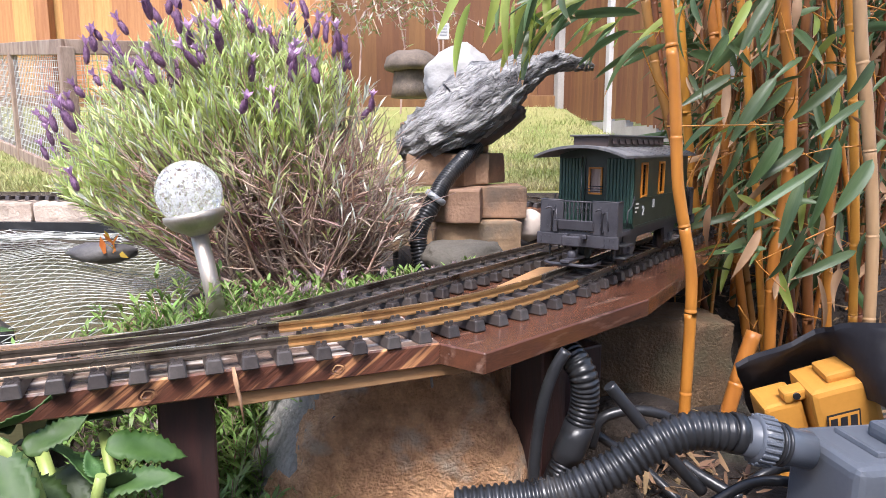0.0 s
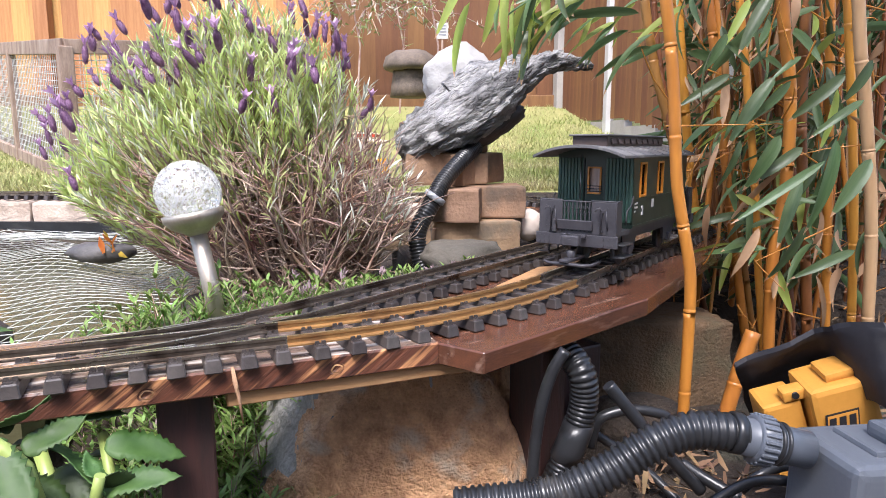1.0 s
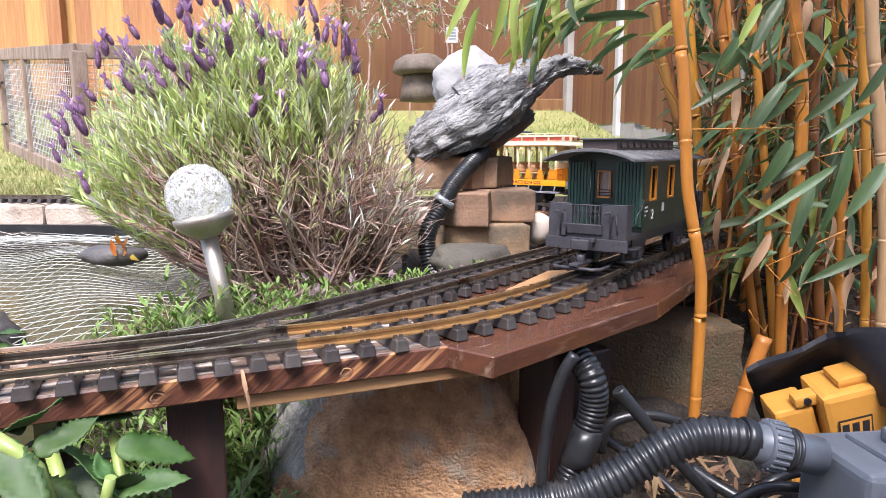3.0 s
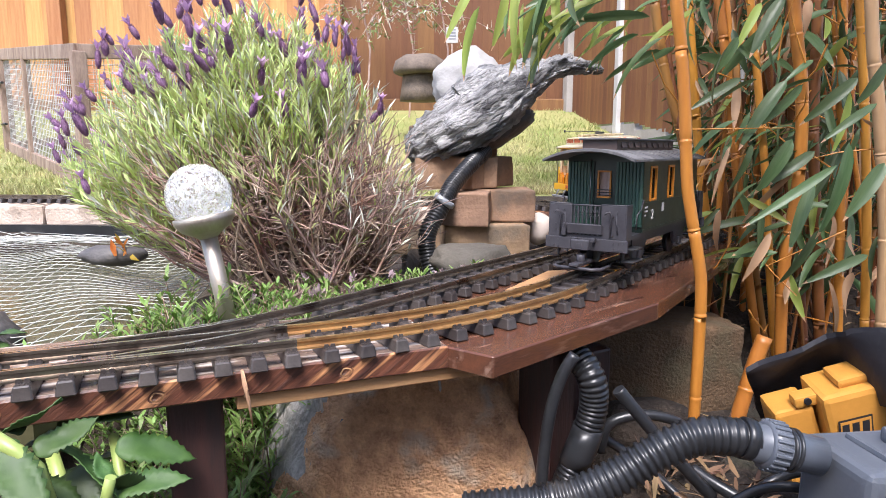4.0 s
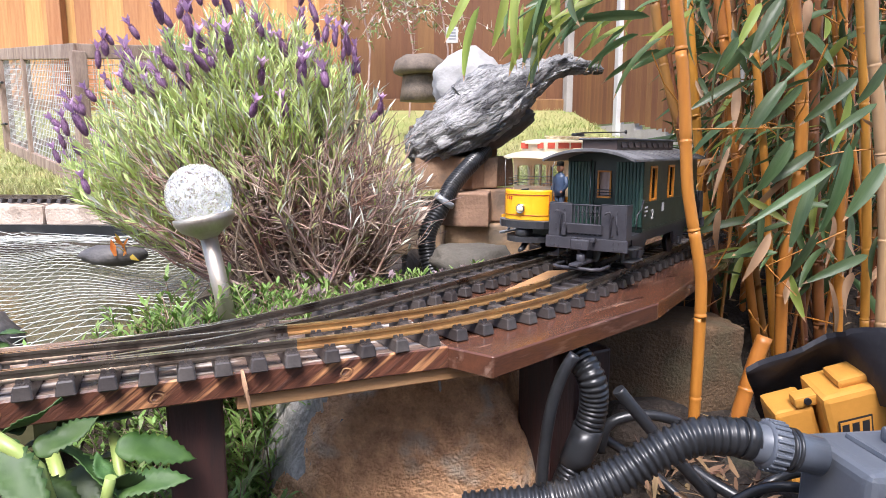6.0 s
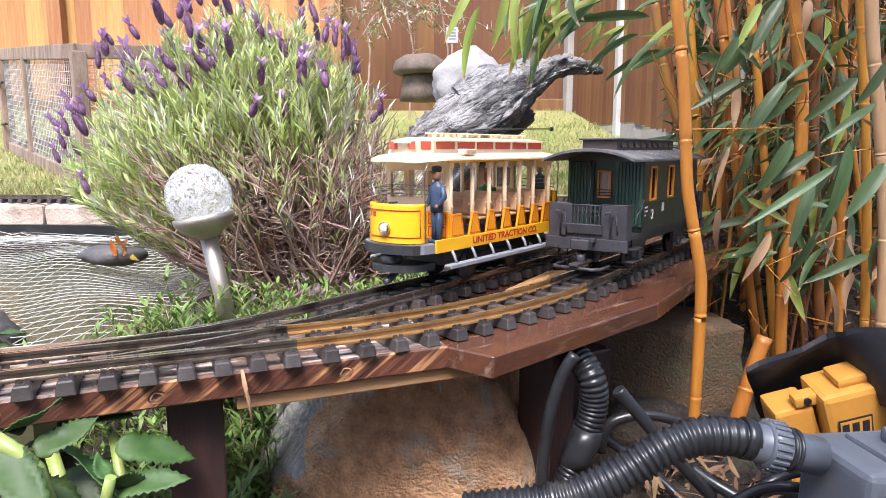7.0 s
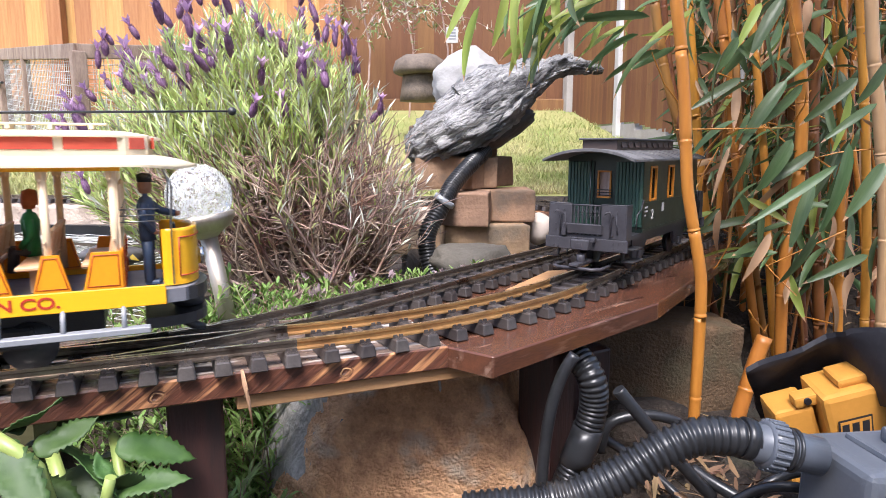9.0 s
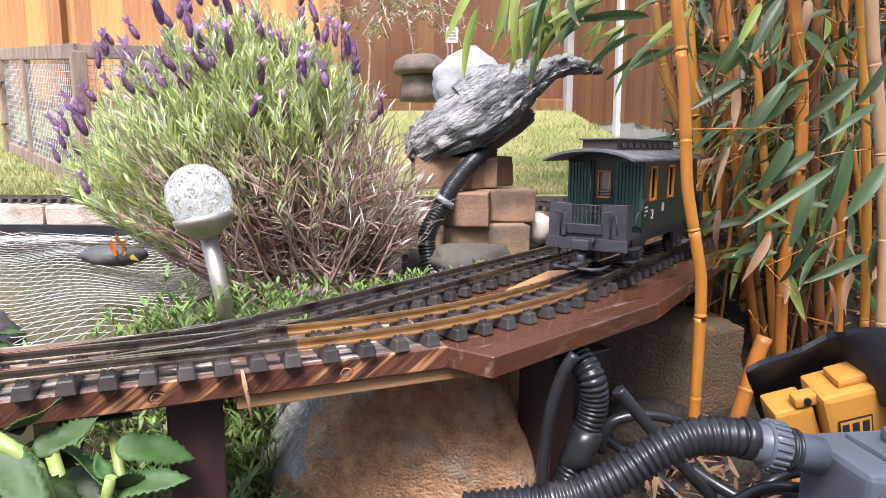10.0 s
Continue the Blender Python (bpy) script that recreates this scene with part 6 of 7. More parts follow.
# block filling the dark under the deck, shade carried by its colour
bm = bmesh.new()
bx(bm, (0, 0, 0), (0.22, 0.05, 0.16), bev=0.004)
solo("deck_sleeper", bm, M_POST, "dark timber behind the deck posts, shade put into its colour", "timber", pose(*(0.1475, 0.9300, -0.0228), 0, 0, 30))


# ---- bamboo ----
def culm_mesh(name, pts, r, mat, gap=0.12, first=0.05, seg=14):
    """A jointed cane through pts with swollen nodes."""
    pts = [Vector(p) for p in pts]
    path, s = [], 0.0
    for i in range(len(pts) - 1):
        p0, p1, p2, p3 = pts[max(i - 1, 0)], pts[i], pts[i + 1], pts[min(i + 2, len(pts) - 1)]
        steps = max(2, int((p2 - p1).length / 0.008))
        for k in range(steps):
            t = k / steps
            path.append(0.5 * ((2 * p1) + (p2 - p0) * t + (2 * p0 - 5 * p1 + 4 * p2 - p3) * t * t + (3 * p1 - p0 - 3 * p2 + p3) * t ** 3))
    path.append(pts[-1])
    bm = bmesh.new()
    fine, rs, s, nxt = [], [], 0.0, first
    for i, p in enumerate(path):
        if i:
            step = (p - path[i - 1]).length
            while s + step >= nxt:
                q = path[i - 1].lerp(p, (nxt - s) / max(step, 1e-6))
                d = (p - path[i - 1]).normalized()
                for o, k in ((-0.0042, 1.0), (-0.0022, 1.08), (-0.0004, 1.06), (0.0006, 0.97), (0.0018, 0.93), (0.0040, 1.02), (0.010, 1.0)):
                    fine.append(q + d * o)
                    rs.append(r * k)
                nxt += gap
            s += step
        if not fine or (p - fine[-1]).length > 0.0065 and (not fine or (p - fine[-1]).dot(p - path[max(i - 1, 0)] if i else p) >= 0):
            fine.append(p)
            rs.append(r)
    tube(bm, fine, rs, seg)
    return mesh_of(name, bm, mat)


def leaf_mesh(length, width, droop, mats, twist=0.0):
    bm = bmesh.new()
    n = 12
    rows = []
    for k in range(n + 1):
        t = k / n
        w = width * 1.31 * t ** 0.55 * (1 - t) ** 0.9 + 0.0002
        c = Vector((length * t * (1 - 0.12 * droop * t), 0, -droop * length * t * t * 0.5))
        a = twist * t
        s = Vector((0, math.cos(a), math.sin(a)))
        up = Vector((0, -math.sin(a), math.cos(a)))
        rows.append([bm.verts.new(c - s * w + up * w * 0.28), bm.verts.new(c - s * w * 0.5 + up * w * 0.10), bm.verts.new(c), bm.verts.new(c + s * w * 0.5 + up * w * 0.10), bm.verts.new(c + s * w + up * w * 0.28)])
    for a, b in zip(rows[:-1], rows[1:]):
        for j in range(4):
            f = bm.faces.new((a[j], a[j + 1], b[j + 1], b[j]))
            f.smooth = True
            f.material_index = 1 if b is rows[-1] else 0
    return mesh_of("leaf", bm, mats)


def build_bamboo():
    e = thing("bamboo_clump", "golden bamboo clump with long green leaves beside the deck", "bamboo")
    r = random.Random(77)
    g = part("cane", culm_mesh("cane", [(0.3202, 0.8000, -0.0234), (0.3209, 0.8000, 0.0149), (0.3215, 0.8000, 0.1047), (0.3207, 0.8000, 0.1774), (0.3165, 0.8000, 0.2130), (0.3014, 0.8000, 0.2829), (0.2954, 0.8000, 0.3171), (0.2879, 0.8000, 0.4042), (0.2803, 0.8000, 0.4693), (0.2680, 0.8000, 0.5514), (0.2610, 0.8200, 0.7170)],
             0.0073, M_CULM, 0.1085, 0.066), None, e, "thick golden yellow cane")
    near = [
        ([(0.5419, 1.0200, 0.0170), (0.5369, 1.0200, 0.1740), (0.5482, 1.0200, 0.2980), (0.5447, 1.0200, 0.4261), (0.5281, 1.0200, 0.5252), (0.5092, 1.0200, 0.6370)], 0.0092, M_CULM, 0.10, 0.11),
        ([(0.6537, 0.9500, 0.0402), (0.6432, 0.9500, 0.2281), (0.6173, 0.9500, 0.4056), (0.6010, 0.9500, 0.4907), (0.5853, 0.9500, 0.6030)], 0.0085, M_CULMP, 0.125, 0.06),
        ([(0.5556, 1.0600, 0.0038), (0.5347, 1.0600, 0.1575), (0.5189, 1.0600, 0.2958), (0.4917, 1.0600, 0.4722), (0.4648, 1.0600, 0.6317)], 0.0062, M_CULM, 0.10, 0.09),
        ([(0.6968, 1.1200, -0.0161), (0.6817, 1.1200, 0.1956), (0.6656, 1.1200, 0.4147), (0.6462, 1.1200, 0.6474)], 0.0078, M_CULM, 0.12, 0.1),
        ([(0.6550, 1.1000, -0.0095), (0.6305, 1.1000, 0.2081), (0.6090, 1.1000, 0.3954), (0.5988, 1.1000, 0.6422)], 0.0085, M_CULMD, 0.11, 0.07),
        ([(0.6632, 1.0000, 0.0237), (0.6477, 1.0000, 0.2389), (0.6264, 1.0000, 0.4247), (0.5998, 1.0000, 0.6161)], 0.0065, M_CULM, 0.11, 0.07),
        ([(0.6731, 1.1800, -0.0360), (0.6375, 1.1800, 0.1974), (0.5880, 1.1800, 0.4178), (0.5538, 1.1800, 0.5330), (0.4950, 1.1800, 0.6813)], 0.0085, M_CULMD, 0.11, 0.05),
        ([(0.5726, 1.1600, 0.0027), (0.5343, 1.1600, 0.2001), (0.5044, 1.1600, 0.3783), (0.4759, 1.1600, 0.5485), (0.4519, 1.1600, 0.6578)], 0.0080, M_CULM, 0.10, 0.05),
        ([(0.4955, 1.2200, 0.1385), (0.4408, 1.2200, 0.3591), (0.3985, 1.2200, 0.4997), (0.3639, 1.2200, 0.6735)], 0.0085, M_CULMD, 0.11, 0.05),
        ([(0.5214, 1.2500, 0.1221), (0.4859, 1.2500, 0.3171), (0.4604, 1.2500, 0.5033), (0.4380, 1.2500, 0.6813)], 0.0085, M_CULM, 0.11, 0.08),
        ([(0.3953, 0.8750, -0.0928), (0.4319, 0.8850, 0.0453), (0.4495, 0.8900, 0.0961)], 0.0105, M_CULM, 0.2, 0.12),
    ]
    for pts, rad, mat, gap, first in near:
        part("cane", culm_mesh("cane", pts, rad, mat, gap, first), None, e)
    for k in range(78):
        d = r.uniform(1.12, 1.6)
        x0 = r.uniform(0.413, 0.700) * d
        lean = r.gauss(-0.05, 0.08)
        rad = r.uniform(0.0028, 0.0068)
        base = Vector((x0, d, ground_z(x0, d) - 0.02))
        pts = [base + Vector((lean * t + 0.02 * math.sin(t * 5 + k), 0.05 * r.gauss(0, 1) * t, t)) for t in (0, 0.18, 0.36, 0.55, 0.75, 1.0)]
        part("cane", culm_mesh("cane", pts, rad, M_CULM if r.random() < 0.30 else M_CULMD, r.uniform(0.09, 0.13), r.uniform(0.02, 0.1), seg=8), None, e)
    # thin side twigs
    tw = bmesh.new()
    for k in range(150):
        d = r.uniform(0.95, 1.4)
        p = Vector((r.uniform(0.340, 0.673) * d, d, r.uniform(0.05, 0.85)))
        q = p + Vector((r.gauss(0, 0.07), r.gauss(0, 0.05), r.gauss(0.02, 0.05)))
        tube(tw, [p, p.lerp(q, 0.5) + rand_dir() * 0.008, q], [0.0016, 0.0012, 0.0007], 4, cap=False)
    tagged(part("twig_growth", tw, M_CULM, e, "thin straw-coloured side twigs"), kind="stuff")
    mats = [M_BLEAF, M_DRY]
    # brighter copy of the leaf: light shining through is put into its colour
    backlit = material("backlit_bamboo_leaf", (0.30, 0.38, 0.07), 0.45, color2=(0.38, 0.43, 0.11), scale=6, stretch=(1, 12, 1), fine=40, bump=0.1, depth=0.001, trans=0.5, vary=0.3)
    backlit_leaves = [leaf_mesh(le, wi, dr, [backlit, M_DRY], twi) for le, wi, dr, twi in ((0.12, 0.017, 0.4, 0.3), (0.10, 0.014, 0.6, -0.4), (0.14, 0.018, 0.3, 0.2))]
    meshes = [leaf_mesh(le, wi, dr, mats, twi) for le, wi, dr, twi in ((0.12, 0.017, 0.5, 0.3), (0.10, 0.014, 0.8, -0.4), (0.14, 0.019, 0.35, 0.2), (0.085, 0.012, 0.6, 0.5), (0.13, 0.015, 1.0, -0.2), (0.07, 0.011, 0.3, 0.1))]

    def leaf(p, az, pitch, roll, size=1.0, k=None, bright=False):
        part("leaf", r.choice(backlit_leaves) if bright else meshes[r.randrange(6) if k is None else k], None, e, m=pose(*p, 0, 0, az) @ pose(0, 0, 0, 0, pitch, 0) @ pose(0, 0, 0, roll) @ Matrix.Scale(size, 4))
    # the leaves nearest the eye, flat side turned to it: base x and z, tip x and z, distance, width
    broad = [leaf_mesh(0.12, 0.017, 0.25, mats, 0.15), leaf_mesh(0.12, 0.017, 0.40, mats, -0.2)]
    for n, (x0, z0, x1, z1, d, wide) in enumerate((
            (0.476, 0.336, 0.359, 0.263, 0.80, 0.017), (0.475, 0.363, 0.457, 0.248, 0.78, 0.031), (0.471, 0.314, 0.436, 0.228, 0.84, 0.023), (0.493, 0.249, 0.449, 0.174, 0.86, 0.023),
            (0.519, 0.339, 0.472, 0.275, 0.78, 0.027), (0.468, 0.448, 0.396, 0.364, 0.92, 0.028), (0.506, 0.445, 0.446, 0.385, 0.95, 0.022), (0.583, 0.454, 0.505, 0.395, 0.95, 0.026),
            (0.420, 0.541, 0.375, 0.472, 0.85, 0.025), (0.424, 0.514, 0.384, 0.452, 0.98, 0.023), (0.432, 0.457, 0.354, 0.413, 0.98, 0.021), (0.497, 0.369, 0.451, 0.294, 0.95, 0.031),
            (0.542, 0.352, 0.473, 0.308, 0.97, 0.024), (0.568, 0.414, 0.491, 0.371, 0.88, 0.017), (0.548, 0.460, 0.514, 0.408, 0.84, 0.023), (0.589, 0.210, 0.496, 0.178, 0.90, 0.021))):
        p, q = Vector((x0, d, z0)), Vector((x1, d - 0.02, z1))
        ax = (q - p).normalized()
        nz = Vector((0.55 * math.sin(n * 2.3), -1, 0.45 + 0.4 * math.sin(n * 1.7))).normalized()
        sy = nz.cross(ax).normalized()
        turn = Matrix((ax, sy, ax.cross(sy))).transposed().to_4x4()
        part("leaf", broad[n % 2], None, e, m=Matrix.Translation(p) @ turn @ Matrix.Diagonal(((q - p).length / 0.117, wide / 0.0255, wide / 0.0255, 1)))
    for p, az, pi, ro, sz, k in (
            ((0.4305, 0.90, 0.542), 230, 65, 55, 0.9, 0), ((0.3776, 0.90, 0.491), 215, 48, 40, 0.9, 0), ((0.4413, 0.95, 0.452), 200, 20, 30, 0.9, 2),
            ((0.2956, 0.98, 0.542), 185, -2, 40, 0.9, 2), ((0.2805, 0.98, 0.518), 190, 22, 40, 0.9, 0), ((0.3205, 1.00, 0.498), 200, 18, 40, 0.9, 2), ((0.2153, 0.95, 0.559), 200, 35, 50, 0.9, 0)):
        leaf(p, az, pi, ro, sz, k)
    # hanging spray across the top
    for k in range(40):
        d = r.uniform(0.92, 1.12)
        u = r.uniform(0.13, 0.348)
        p = (u * d, d, 0.355 + (r.uniform(0.188, 0.252) - max(0, u - 0.185) * 0.28) * d)
        leaf(p, r.gauss(195, 35), r.uniform(15, 75) if u < 0.185 else r.uniform(0, 50), r.uniform(-70, 70), r.uniform(0.6, 1.0), bright=r.random() < 0.35)
    for k in range(11):
        d = r.uniform(0.92, 1.05)
        p = (r.choice((0.05, 0.06, 0.105, 0.115, 0.16, 0.18)) * d + r.gauss(0, 0.008), d, 0.355 + r.uniform(0.201, 0.261) * d)
        leaf(p, r.choice((200, 180, 230, 250)) + r.gauss(0, 12), r.uniform(52, 82), r.uniform(-80, 80), r.uniform(0.65, 1.0), bright=r.random() < 0.8)
    # the body of the clump
    for k in range(350):
        d = r.uniform(0.98, 1.35)
        u, w = r.triangular(0.348, 0.700, 0.546), r.uniform(-0.203, 0.278)
        if u < 0.409 and w < 0.072:
            continue
        p = (u * d, d, 0.355 + w * d)
        leaf(p, r.gauss(200, 55), r.gauss(30, 26), r.uniform(-60, 60), r.uniform(0.5, 0.95), bright=r.random() < 0.13)
    # dry papery sheaths hanging among the canes
    papery = [leaf_mesh(le, wi, dr, [M_DRY, M_DRY], twi) for le, wi, dr, twi in ((0.10, 0.016, 0.7, 0.9), (0.075, 0.020, 0.9, -1.2), (0.13, 0.010, 0.5, 0.6))]
    for k in range(85):
        d = r.uniform(0.98, 1.3)
        u, w = r.uniform(0.37, 0.69), r.uniform(-0.20, 0.27)
        if u < 0.409 and w < 0.072:
            continue
        part("dry_leaf", papery[k % 3], None, e, m=pose(u * d, d, 0.355 + w * d, 0, 0, r.uniform(0, 360)) @ pose(0, 0, 0, 0, r.gauss(45, 35), 0) @ pose(0, 0, 0, r.uniform(-80, 80)) @ Matrix.Scale(r.uniform(0.6, 1.0), 4))
    bm = bmesh.new()
    for k in range(2600):
        d = r.uniform(1.3, 1.8)
        p = Vector((r.uniform(0.357, 0.735) * d, d, r.uniform(0.18, 1.05)))
        dr = Vector((r.gauss(-0.5, 0.6), r.gauss(-0.3, 0.5), r.gauss(-0.6, 0.5))).normalized()
        blade(bm, p, dr, rand_dir(), r.uniform(0.06, 0.12), r.uniform(0.012, 0.018), 0.15, mi=1 if r.random() < 0.16 else 0, n=2)
    # crown arching over the deck, unseen above the view, added to shade the right side
    for k in range(4800):
        y = r.uniform(-0.35, 2.1)
        p = Vector((r.uniform(0.10, 1.7), y, r.uniform(1.12, 1.9)))
        dr = Vector((r.gauss(-0.3, 0.7), r.gauss(-0.3, 0.7), r.gauss(-0.5, 0.4))).normalized()
        blade(bm, p, dr, rand_dir(), r.uniform(0.12, 0.19), r.uniform(0.022, 0.032), 0.15, n=1)
    tagged(part("rear_and_crown_leaves", bm, [M_BLEAF2, M_DRY], e, "dense dark leaves at the back and an unseen shading crown"), kind="stuff")
    bm = bmesh.new()
    for k in range(1900):
        x, y = r.uniform(0.12, 1.1), r.uniform(0.52, 1.45)
        if x / y < 0.2 or 0.90 < y < 1.16 and x < 0.50:
            continue
        p = Vector((x, y, ground_z(x, y) + r.uniform(0.002, 0.035)))
        a = r.uniform(0, 6.28)
        blade(bm, p, Vector((math.cos(a), math.sin(a), r.gauss(0.1, 0.25))), Vector((-math.sin(a), math.cos(a), r.gauss(0, 0.5))), r.uniform(0.02, 0.055), r.uniform(0.004, 0.008), r.gauss(0, 0.3), n=2)
    tagged(part("leaf_litter", bm, material("rotting_leaf", (0.21, 0.12, 0.062), 0.8, color2=(0.11, 0.062, 0.034), scale=9, fine=60, bump=0.2, island=0.5), e, "fallen dry brown bamboo leaves"), kind="stuff")


build_bamboo()

# ---- hoses and cables by the pump ----
pump_hose = ribbed_hose("pump_hose", [(0.0166, 0.5000, 0.0622), (0.0628, 0.5000, 0.0671), (0.1041, 0.5000, 0.0746), (0.1402, 0.5000, 0.0913), (0.1713, 0.5000, 0.1122), (0.2002, 0.5000, 0.1257), (0.2250, 0.5000, 0.1271), (0.2502, 0.5000, 0.1238)],
            0.0155, 0.0064, "thick black corrugated pump hose", seg=28, depth=0.14)
bm = bmesh.new()
tube(bm, [(0.2395, 0.5, 0.1259), (0.2400, 0.5, 0.1258), (0.2470, 0.5, 0.1243), (0.2475, 0.5, 0.1242)], [0.0150, 0.0168, 0.0168, 0.0150], 28)
part("cuff", bm, M_HOSE, pump_hose, "smooth black end cuff")
ribbed_hose("drain_hose", [(0.1169, 0.6600, -0.0480), (0.1309, 0.6600, -0.0022), (0.1477, 0.6600, 0.0428), (0.1582, 0.6600, 0.0869), (0.1541, 0.6600, 0.1210), (0.1397, 0.6800, 0.1391)],
            0.0153, 0.0056, "black corrugated drain hose", seg=24, depth=0.10)
bm = bmesh.new()
q = [Vector((0.1395, 0.66, 0.0230)), Vector((0.1440, 0.66, 0.0340)), Vector((0.1490, 0.66, 0.0470)), Vector((0.1540, 0.66, 0.0640))]
tube(bm, [q[0], q[0], *q[1:], q[3]], [0.014, 0.0166, 0.0168, 0.0168, 0.0166, 0.014], 24)
solo("hose_joint", bm, M_HOSE, "smooth black sleeve joining two drain hose lengths", "hose joint")
for pts, rad, lab in (
        ([(0.0967, 0.6000, -0.0054), (0.0966, 0.6000, 0.0479), (0.1029, 0.6000, 0.1056), (0.1132, 0.6000, 0.1423), (0.1249, 0.6000, 0.1628)], 0.0059, "smooth grey-black pipe leaning under the deck"),
        ([(0.1725, 0.6200, 0.1207), (0.1995, 0.6200, 0.0884), (0.2354, 0.6200, 0.0467), (0.2718, 0.6200, 0.0073)], 0.0064, "smooth black pipe with an open end"),
        ([(0.1823, 0.7200, 0.0075), (0.1897, 0.7200, 0.0386), (0.2120, 0.7200, 0.0503), (0.2444, 0.7200, 0.0516), (0.2743, 0.7200, 0.0407), (0.2991, 0.7200, 0.0075)], 0.0062, "black hose looping behind the pump hose"),
        ([(0.1878, 0.7500, 0.0146), (0.2268, 0.7400, -0.0093), (0.2619, 0.7200, -0.0346), (0.2819, 0.7000, -0.0515)], 0.0056, "thin black cable on the ground"),
        ([(0.2581, 0.6400, 0.0274), (0.2767, 0.6200, 0.0195), (0.3023, 0.6000, 0.0096)], 0.0064, "black hose below the pump"),
        ([(0.2816, 0.5600, 0.0409), (0.3010, 0.5600, 0.0574), (0.3318, 0.5700, 0.0599), (0.3649, 0.5800, 0.0468)], 0.0048, "black cable curling under the pump box"),
        ([(0.2519, 0.5500, 0.0356), (0.2812, 0.5500, 0.0530), (0.3056, 0.5400, 0.0617), (0.3461, 0.5400, 0.0521)], 0.0047, "black cable beside the pump box")):
    ribbed_hose("hose", pts, rad, 0.03, lab, seg=14, depth=0)


def build_pump():
    e = thing("pump_box", "blue-grey plastic pond filter box with hose socket", "pond filter")
    bm = bmesh.new()
    bx(bm, (0, 0, 0), (0.200, 0.085, 0.155), bev=0.011, taper=0.96)
    bx(bm, (-0.062, -0.0405, -0.01), (0.004, 0.008, 0.13), bev=0.001)
    part("body", bm, M_BOX, e, m=pose(0.406, 0.502, 0.040, 0, 0, 6))
    bm = bmesh.new()
    bx(bm, (0.006, 0, -0.002), (0.150, 0.050, 0.008), bev=0.003)
    bx(bm, (-0.028, -0.010, 0.008), (0.050, 0.036, 0.014), bev=0.005)
    bx(bm, (0.040, 0.0, 0.007), (0.060, 0.045, 0.010), bev=0.004)
    part("lid", bm, M_BOX, e, "ribbed blue-grey lid", m=pose(0.406, 0.502, 0.120, 0, 0, 6))
    p, q = Vector((0.2457, 0.5000, 0.1233)), Vector((0.3037, 0.5000, 0.1098))
    ax = (q - p).normalized()
    m = Matrix.Translation(p) @ ax.to_track_quat("Z", "Y").to_matrix().to_4x4()
    L = (q - p).length
    bm = bmesh.new()
    lathe(bm, [(0.013, 0), (0.0155, 0.0), (0.0155, L)], 28, m)
    sock = part("socket", bm, M_BOX, e, "blue-grey hose socket")
    bm = bmesh.new()
    lathe(bm, [(0.0155, 0.012), (0.0195, 0.013), (0.0195, 0.026), (0.0165, 0.027)], 32, m)
    part("union_nut", bm, M_BOX, sock, "ribbed union nut")
    rib = bmesh.new()
    bx(rib, (0, 0, 0), (0.003, 0.003, 0.013), bev=0.0006)
    rib = mesh_of("rib", rib, M_BOX)
    for k in range(22):
        a = 2 * math.pi * k / 22
        part("rib", rib, None, sock, m=m @ pose(0.0195 * math.cos(a), 0.0195 * math.sin(a), 0.0195, 0, 0, math.degrees(a)))
    bm = bmesh.new()
    for s in (0.031, 0.036):
        lathe(bm, [(0.0155, s - 0.0015), (0.0178, s - 0.001), (0.0178, s + 0.001), (0.0155, s + 0.0015)], 28, m)
    part("seal_ring", bm, M_HOSE, sock)


build_pump()


